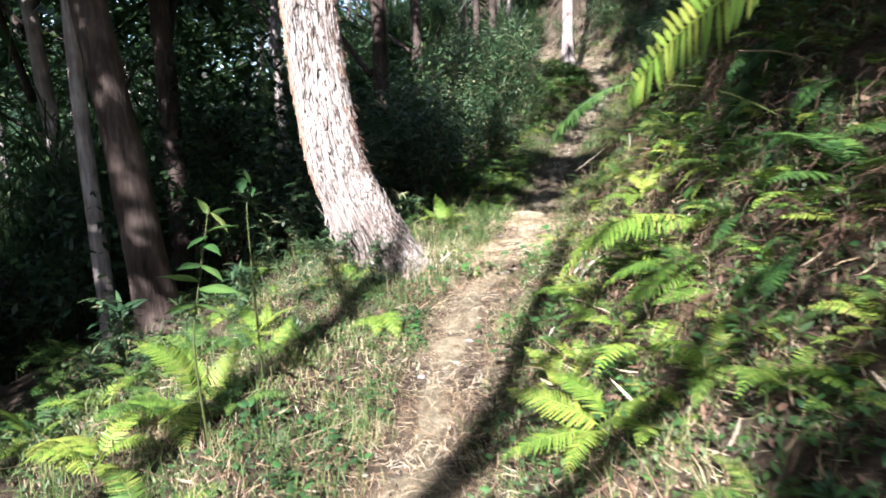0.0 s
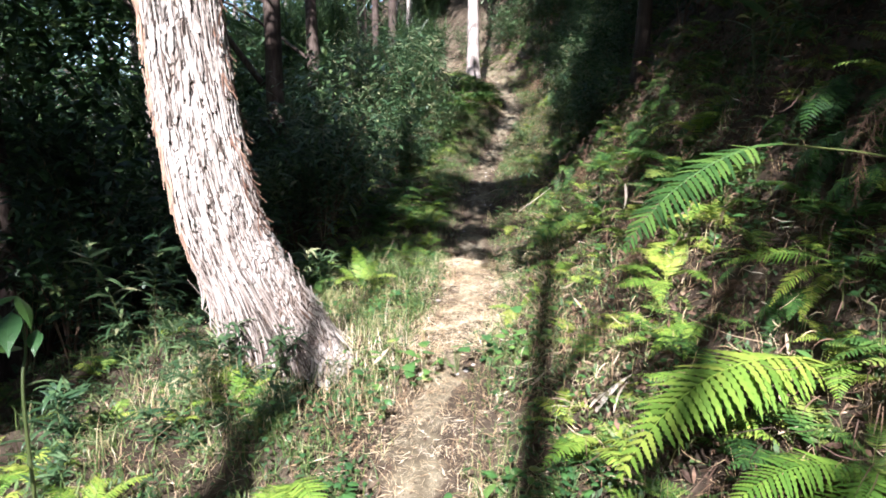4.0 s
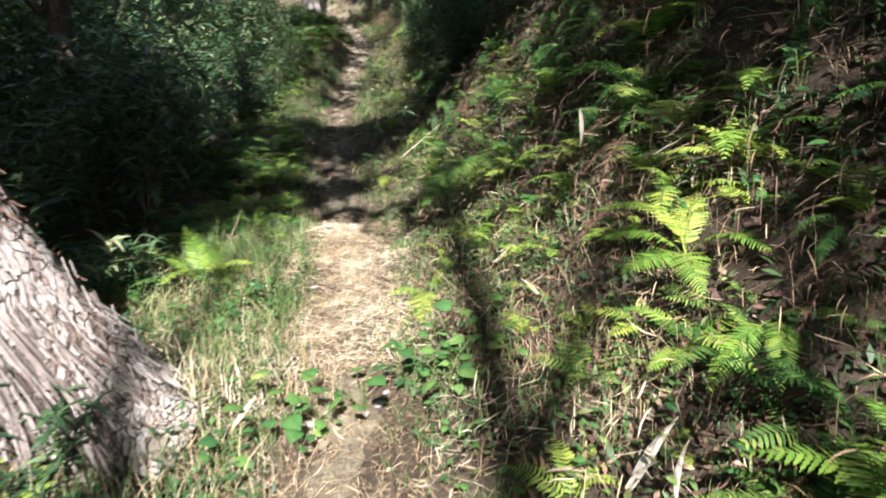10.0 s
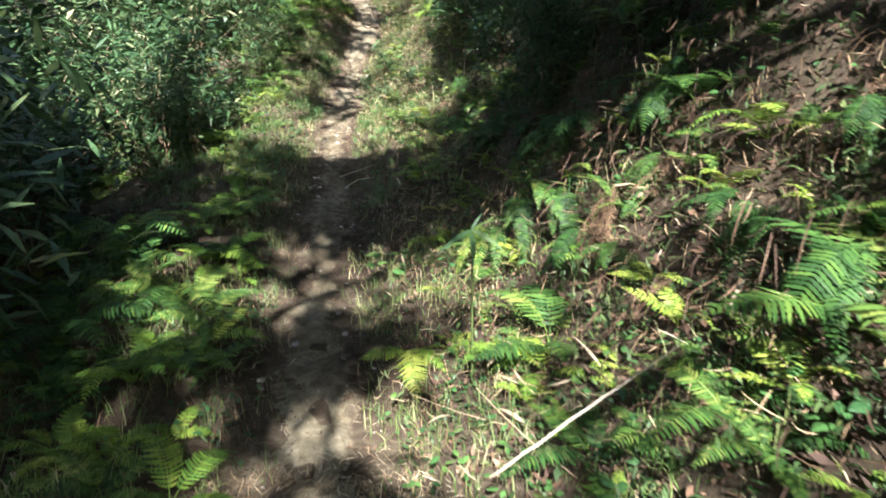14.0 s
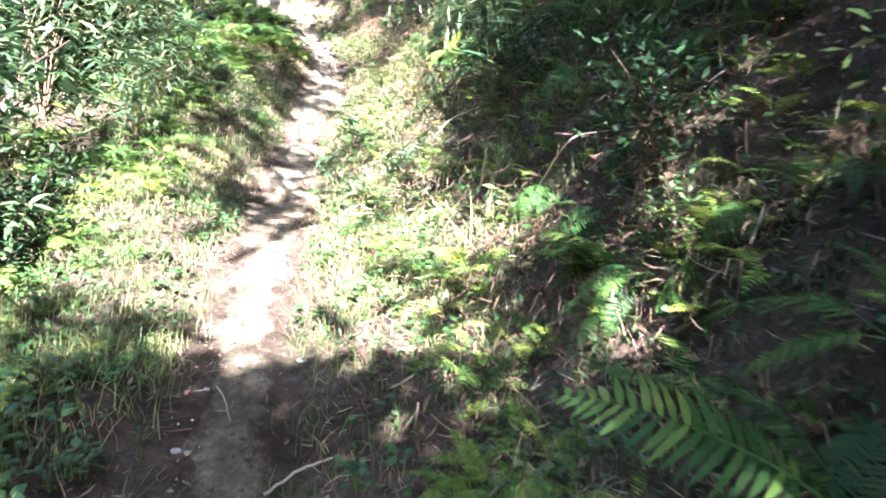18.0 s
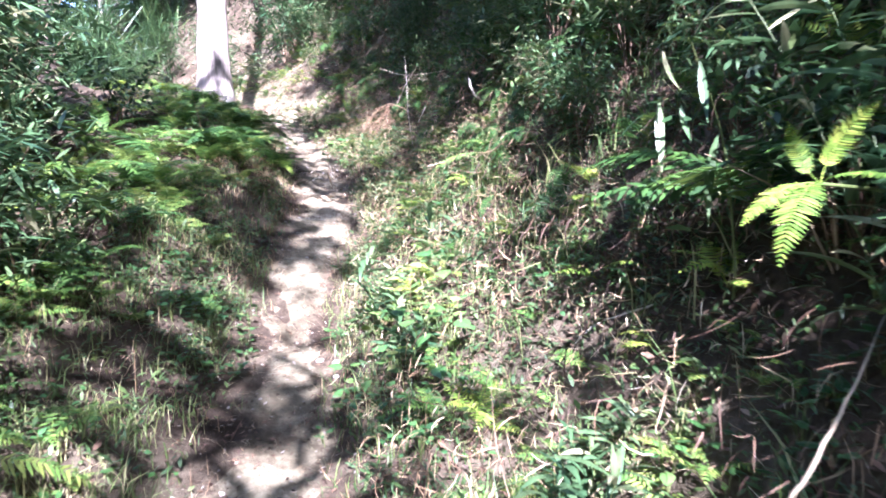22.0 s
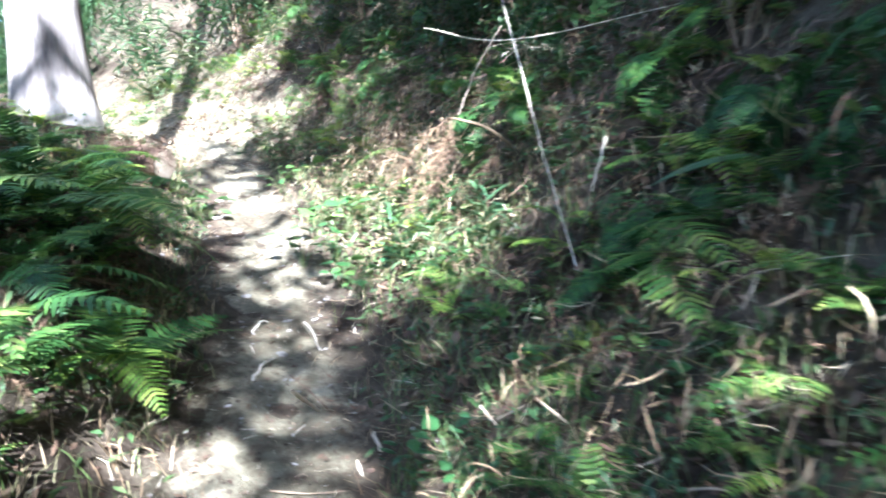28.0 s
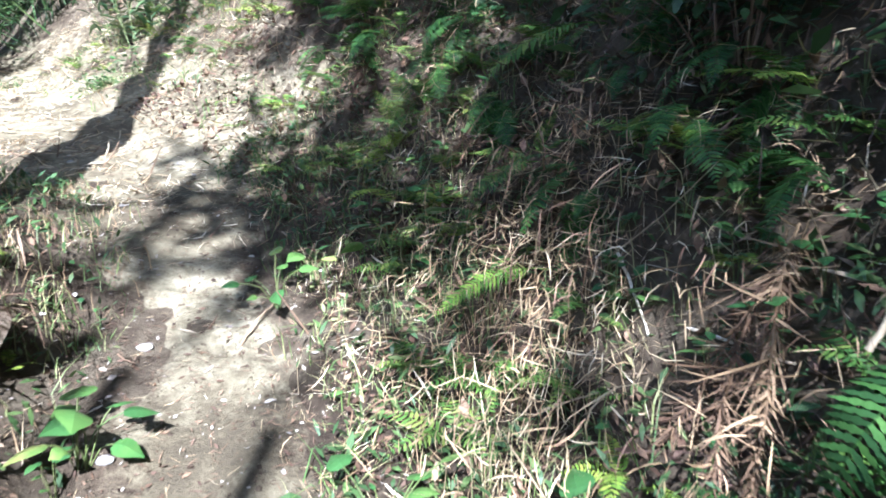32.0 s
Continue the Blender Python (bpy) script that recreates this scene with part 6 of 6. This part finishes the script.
stick("stick", "stick", "pale stick on the bank", [(3.39, 11.44, 1.43), (3.41, 11.29, 1.50)], 0.009, STEM)
stick("twig", "twig", "grey twig on the dark bank", [(4.19, 14.29, 1.65), (4.01, 13.87, 1.89), (4.01, 13.74, 2.00), (4.30, 13.82, 2.05)], 0.005, CANE)
stick("stick", "stick", "thin dry stem on the bank", [(6.65, 23.39, 3.63), (6.59, 23.25, 3.55), (6.56, 23.15, 3.46)], 0.006, CANE)
stick("stick", "stick", "thin dry stem across the bank", [(6.61, 23.13, 3.52), (6.62, 22.98, 3.52), (6.61, 22.83, 3.53)], 0.006, CANE)
stick("twig", "twig", "fallen twig lying on the path", [(5.56, 24.57, 3.29), (5.65, 24.75, 3.34), (5.73, 24.91, 3.40)], 0.006, STEM)
stick("stick", "stick", "dry stick leaning on the bank", [(6.46, 22.61, 3.67), (6.56, 22.56, 3.92), (6.67, 22.48, 4.12)], 0.007, CANE)
stick("stick", "stick", "dry stem lying across the bank", [(5.31, 19.42, 2.72), (5.67, 19.55, 2.81), (5.66, 19.06, 2.89)], 0.006, CANE)
stick("stick", "stick", "bent dry stem in the undergrowth", [(1.79, 5.41, 1.20), (1.95, 5.28, 1.34), (2.02, 5.10, 1.48)], 0.005, CANE)

leafy_stem("tall bamboo stem with long hanging leaves", [(4.75, 16.14, 2.28), (4.70, 16.16, 2.65), (4.58, 16.19, 2.94)], [((4.54, 16.26, 2.92), (4.51, 16.16, 2.79)), ((4.56, 16.29, 2.77), (4.51, 16.22, 2.55)), ((4.59, 16.23, 2.76), (4.54, 16.14, 2.64)), ((4.55, 16.32, 2.75), (4.46, 16.38, 2.63)), ((4.65, 16.14, 2.66), (4.57, 16.09, 2.39)), ((4.57, 16.36, 2.82), (4.55, 16.31, 2.75)), ((4.60, 16.17, 2.88), (4.56, 16.10, 2.69)), ((4.63, 16.23, 2.87), (4.55, 16.28, 2.86))], LONG_LEAF)
leafy_stem("bamboo shoot with star-like narrow leaves", [(2.12, 9.53, 1.14), (2.12, 9.55, 1.29)], [((2.12, 9.55, 1.29), (1.94, 9.48, 1.22)), ((2.12, 9.55, 1.29), (2.18, 9.35, 1.24)), ((2.12, 9.55, 1.29), (2.18, 9.56, 1.36)), ((2.12, 9.55, 1.29), (2.25, 9.44, 1.35)), ((2.12, 9.55, 1.29), (2.06, 9.39, 1.18))], LONG_LEAF)
leafy_stem("bamboo shoot with two large dark leaves", [(6.07, 20.29, 2.97), (6.10, 20.40, 3.17), (6.08, 20.53, 3.34)], [((6.08, 20.53, 3.34), (5.88, 20.68, 3.27)), ((6.08, 20.53, 3.34), (6.06, 20.37, 3.20)), ((6.08, 20.53, 3.34), (6.12, 20.47, 3.35))], LONG_LEAF)
leafy_stem("leafy sapling in the sun below the path", [(-1.02, 3.39, 0.97), (-1.03, 3.45, 1.15), (-1.05, 3.48, 1.29)], [((-1.05, 3.47, 1.28), (-1.00, 3.42, 1.20)), ((-1.06, 3.46, 1.24), (-1.02, 3.34, 1.16)), ((-1.01, 3.47, 1.19), (-0.99, 3.40, 1.14)), ((-1.05, 3.47, 1.28), (-1.08, 3.40, 1.26)), ((-1.04, 3.45, 1.15), (-1.07, 3.32, 1.17)), ((-1.05, 3.47, 1.28), (-1.03, 3.49, 1.29))], BROAD_LEAF)
leafy_stem("leafy broad-leaved sapling in the sun", [(-1.17, 2.93, 0.48), (-1.16, 3.00, 0.73), (-1.11, 3.09, 1.12)], [((-1.10, 3.09, 1.10), (-1.00, 3.01, 1.01)), ((-1.11, 3.09, 1.09), (-1.16, 3.08, 1.17)), ((-1.12, 3.07, 0.99), (-1.17, 2.94, 0.95)), ((-1.12, 3.07, 1.01), (-0.95, 3.03, 1.04)), ((-1.15, 3.04, 0.86), (-1.02, 2.96, 0.79)), ((-1.15, 3.04, 0.86), (-1.21, 2.90, 0.86)), ((-1.16, 3.02, 0.78), (-1.29, 2.86, 0.84)), ((-1.16, 3.01, 0.75), (-0.94, 2.97, 0.73)), ((-1.14, 3.06, 0.96), (-1.03, 2.98, 0.91)), ((-1.17, 2.99, 0.68), (-1.26, 2.84, 0.67)), ((-1.17, 2.99, 0.68), (-1.01, 2.93, 0.64)), ((-1.11, 3.09, 1.09), (-0.99, 3.13, 1.11))], BROAD_LEAF)
leafy_stem("small pale-leaved sprout in the sun", [(3.80, 13.40, 1.53), (3.78, 13.47, 1.65), (3.78, 13.50, 1.73)], [((3.78, 13.50, 1.72), (3.74, 13.55, 1.76)), ((3.78, 13.50, 1.72), (3.80, 13.40, 1.73)), ((3.78, 13.50, 1.72), (3.71, 13.50, 1.70)), ((3.78, 13.48, 1.67), (3.77, 13.41, 1.67)), ((3.78, 13.50, 1.73), (3.79, 13.50, 1.78))], BROAD_LEAF)
leafy_stem("bright green leafy sprout in a sun fleck", [(6.59, 22.24, 3.29), (6.64, 22.23, 3.54), (6.70, 22.15, 3.71)], [((6.70, 22.15, 3.70), (6.67, 22.11, 3.66)), ((6.68, 22.17, 3.67), (6.61, 22.20, 3.68)), ((6.67, 22.20, 3.64), (6.55, 22.27, 3.64)), ((6.67, 22.20, 3.64), (6.62, 22.17, 3.60)), ((6.61, 22.27, 3.52), (6.52, 22.30, 3.49)), ((6.60, 22.28, 3.52), (6.57, 22.33, 3.57)), ((6.60, 22.27, 3.48), (6.55, 22.25, 3.44)), ((6.56, 22.32, 3.45), (6.47, 22.35, 3.44)), ((6.45, 22.42, 3.30), (6.34, 22.46, 3.34)), ((6.52, 22.37, 3.43), (6.38, 22.42, 3.31))], BROAD_LEAF)


HEART_LEAF = leaf_mesh("leaf", (.5, .95, 1, .88, .6, .28, .03), .85, .35, HERB)


def heart_herb(seed, leaves, size, label):
    """Round heart-shaped leaves, each on a stalk of its own from one root."""
    r = np.random.default_rng(seed)
    ob = tagged(new("herb"), label, "herb", "heart-leaved herbs along the path")
    for n in range(leaves):
        a, h, out = n * 2.4 + r.uniform(-.4, .4), r.uniform(.05, .15), r.uniform(.03, .13)
        top = np.array([math.cos(a) * out, math.sin(a) * out, h])
        v, q = tube(spline([(0, 0, -.03), top * np.array([.4, .4, .7]), top], 5), .0018, 4)
        part("stalk", fast_mesh("stalk", v, [q], GREEN_STEM, True), ob)
        L, dip = size * r.uniform(.6, 1.2), r.uniform(-.35, .15)
        part("leaf", HEART_LEAF, ob, "", align(top, top + np.array([math.cos(a), math.sin(a), dip]) * L, r.uniform(-25, 25)))
    return ob


HEARTS = [heart_herb(851, 5, .075, "herb with round heart-shaped green leaves"), heart_herb(852, 7, .06, "bushy herb with heart-shaped green leaves"), heart_herb(853, 3, .08, "herb with few large round leaves")]
settle(HEARTS, .75, 20.2, 1.1)
r = np.random.default_rng(855)
HEART_SPOTS = [(0.3, 23.1), (0.42, 22.99), (0.58, 22.96), (0.61, 22.77), (0.7, 22.68), (0.18, 22.74), (0.34, 22.53), (0.48, 22.47), (0.85, 22.19), (-0.29, 23.86), (0.5, 18.11), (0.69, 18.1), (0.75, 17.92), (0.75, 17.69), (0.8, 15.53), (1.48, 15.32), (1.36, 14.09), (0.41, 15.93), (1.1, 15.21), (0.42, 5.41), (-0.28, 5.47), (-0.11, 5.48), (0.37, 4.3), (0.45, 5.41), (-0.12, 5.4), (0.61, 3.65), (0.4, 24.48), (0.65, 24.21), (0.62, 17.88), (0.66, 17.71), (0.68, 17.58), (0.76, 17.55), (0.8, 17.45), (0.56, 17.7), (0.45, 11.11)]
for d, y in HEART_SPOTS:
    for k in range(2):
        yy = y + r.normal(0, .09) * (k > 0)
        x = float(path_x(yy)) + (d + r.normal(0, .09) * (k > 0)) / .97
        size = r.uniform(.85, 1.35)
        copy_thing(HEARTS[int(r.integers(3))], Matrix.LocRotScale((x, yy, gz(x, yy) + .01), Euler((r.uniform(-.2, .2), r.uniform(-.3, .1), r.uniform(0, 6.28))), (size, size, size)))
# a tuft of dry bamboo leaves caught on the leaning stick
tuft = tagged(new("dry_leaf_tuft"), "tuft of dry pale bamboo leaves caught on a stick", "dry leaves")
tuft.location = (6.38, 21.9, 3.88)
r = np.random.default_rng(811)
DRY_NARROW = leaf_mesh("leaf", (.3, .8, 1, .8, .4, .05), .03, .7, CANE)
for n in range(44):
    a, e, L = r.normal(-.9, .7) + (math.pi if n % 3 == 0 else 0), r.normal(-.3, .4), r.uniform(.04, .13)
    foot = np.array([.64, -.77, -.15]) * r.normal(0, .05) + r.normal(0, .012, 3)
    part("leaf", DRY_NARROW, tuft, "", align(foot, foot + np.array([math.cos(a) * math.cos(e), math.sin(a) * math.cos(e), math.sin(e)]) * L, r.uniform(-60, 60)))

DRY_BROAD = leaf_mesh("leaf", (.35, .85, 1, .95, .7, .4, .06), .12, .8, CANE)


def dry_sheath(label, a, b, roll=0, hung=False):
    """A pale dry bamboo sheath or leaf, lying from a to b or hung by its stalk."""
    ob = tagged(new("dry_leaf"), label, "dry leaf", "fallen bamboo sheaths")
    ob.location = a
    part("blade", DRY_BROAD, ob, "", align((0, 0, 0), Vector(b) - Vector(a), roll))
    if hung:
        stalk(ob, a, STEM, .0016)
    return ob


dry_sheath("long pale dry leaf hanging from the bank", (1.56, 5.62, 1.42), (1.55, 5.60, 1.25), 40, True)
dry_sheath("pale dry bamboo sheath lying on the bank", (.87, 4.36, .5), (.93, 4.30, .60), 20)
dry_sheath("curled pale bamboo sheath lying on the bank", (.93, 4.24, .52), (1.02, 4.30, .64), -30)
dry_sheath("curled pale dead leaf in the grass beside the path", (-.04, 5.36, .40), (.06, 5.44, .47), 50)
dry_sheath("pale bamboo sheath lying on the trodden path", (4.95, 21.1, 2.46), (4.96, 20.79, 2.44), 10)
dry_sheath("split pale bamboo sheath on the trodden path", (5.03, 21.14, 2.46), (5.07, 20.89, 2.46), -25)
dry_sheath("pale dry sheath among brown litter on the bank", (3.18, 11.71, 1.14), (3.28, 11.72, 1.29), 30)
dry_sheath("short pale sheath among brown litter", (3.11, 11.91, 1.01), (3.15, 11.95, 1.11), -20)
dry_sheath("pale dry leaf lying at the foot of the bank", (0.91, 4.4, 0.45), (1.1, 4.43, 0.62), 15)
dry_sheath("pale dry leaf caught low on the bank", (4.86, 17.33, 2.19), (4.93, 17.3, 2.28), 35)
stick("stick", "stick", "pale straight stick lying on the path", [(5.4, 22.21, 2.75), (5.4, 22.07, 2.73), (5.38, 21.9, 2.68)], 0.006, CANE)
stick("stick", "stick", "broken pale stick lying on the path", [(5.08, 21.77, 2.64), (5.15, 21.85, 2.68), (5.2, 21.9, 2.68)], 0.008, CANE)
stick("stick", "stick", "short pale stick on the path", [(5.18, 22.16, 2.74), (5.23, 22.19, 2.77), (5.26, 22.2, 2.76)], 0.005, CANE)
stick("stick", "stick", "dead brown twig lying across the path", [(4.98, 20.76, 2.39), (5.08, 20.6, 2.4), (5.16, 20.42, 2.38)], 0.006, STEM)
stick("stick", "stick", "crooked brown twig lying on the path", [(4.99, 20.54, 2.33), (5.12, 20.65, 2.39), (5.23, 20.74, 2.42)], 0.005, STEM)
stick("stick", "stick", "pale dry stick lying on the path", [(2.49, 13.21, 0.76), (2.62, 13.24, 0.81), (2.74, 13.26, 0.82)], 0.007, CANE)
stick("stick", "stick", "thin dry stalk lying on the path", [(2.43, 13.86, 0.88), (2.44, 13.73, 0.88), (2.44, 13.59, 0.85)], 0.003, CANE)
stick("stick", "stick", "crooked dead twig lying on the path", [(5.77, 24.28, 3.23), (5.88, 24.41, 3.29), (5.98, 24.52, 3.32)], 0.007, STEM)
stick("cane", "cane", "pale dry cane leaning across the brown bank", [(1.72, 5.35, 1.22), (1.9, 5.25, 1.34), (2.07, 5.16, 1.45)], .006, CANE)


def log(label, a, b, rad, mat, cut, seed, thin=1.0):
    a, b = np.array(a), np.array(b)
    ob = tagged(new("log"), label, "log")
    ob.location = a
    line = spline([(0, 0, 0), (b - a) * .5 + np.array([0, 0, .02]), b - a], 30)
    v, q = tube(line, rad * np.linspace(thin, 1.12, 30) ** .7, 22, .1, seed)
    part("bark", fast_mesh("bark", v, [q], mat, True), ob)
    tan = unit(b - a)
    face = v[:22] * .97 - tan * .004
    mid = face.mean(0) - tan * .008
    tri = np.array([(22, (k + 1) % 22, k) for k in range(22)])
    part("cut_end", fast_mesh("cut_end", np.concatenate([face, mid[None]]), [tri], cut), ob, "pale weathered cut end")
    return ob


log("brown log with a cut end beside the path", (5.10, 24.02, 3.5), (4.52, 24.64, 3.6), .1, WOOD_ROT, WOOD_CUT, 3)
log("mossy rotten log jutting from the bank", (3.84, 12.08, 2.12), (4.75, 11.0, 2.5), .16, WOOD_MOSS, WOOD_MOSS, 4, .45)

# dry debris heaped over the log by the path
r = np.random.default_rng(821)
n = 1100
s = r.uniform(0, 1, n)
p = np.array([5.08, 24.0, 3.5]) + s[:, None] * np.array([-.58, .62, .1]) + r.normal(0, 1, (n, 3)) * np.array([.1, .1, .05]) + np.array([0, 0, .1])
stuff("dry_fern_heap", ribbons(p, r.uniform(0, 6.28, n), r.uniform(1.2, 2.6, n), r.uniform(0, .8, n), r.uniform(.05, .2, n), r.uniform(.002, .007, n), LANCE, r.uniform(-1, 1, n)), LITTER,
      "heap of brown dead fronds over the log", "dead fronds")


# pale stones and chips on the path
def stone(x, y, size, seed):
    r = np.random.default_rng(seed)
    bm = bmesh.new()
    bmesh.ops.create_icosphere(bm, subdivisions=2, radius=1.0)
    for v in bm.verts:
        k = 1 + .22 * noise.noise(v.co * 1.3 + Vector((seed, 0, 0))) + .08 * noise.noise(v.co * 4 + Vector((seed, 5, 0)))
        v.co = Vector((v.co.x * size * k, v.co.y * size * .75 * k, v.co.z * size * .45 * k))
    me = bpy.data.meshes.new("stone")
    bm.to_mesh(me)
    bm.free()
    me.materials.append(ROCK)
    ob = tagged(new("stone", me), "small pale stone on the trodden path", "stone", "stones on the path")
    ob.location = (x, y, gz(x, y) + size * .22)
    ob.rotation_euler = (0, 0, r.uniform(0, 6.28))


r = np.random.default_rng(831)
for n in range(110):
    y = r.uniform(2.5, 27)
    stone(float(path_x(y)) + r.uniform(-.3, .3), y, r.uniform(.008, .03), n)
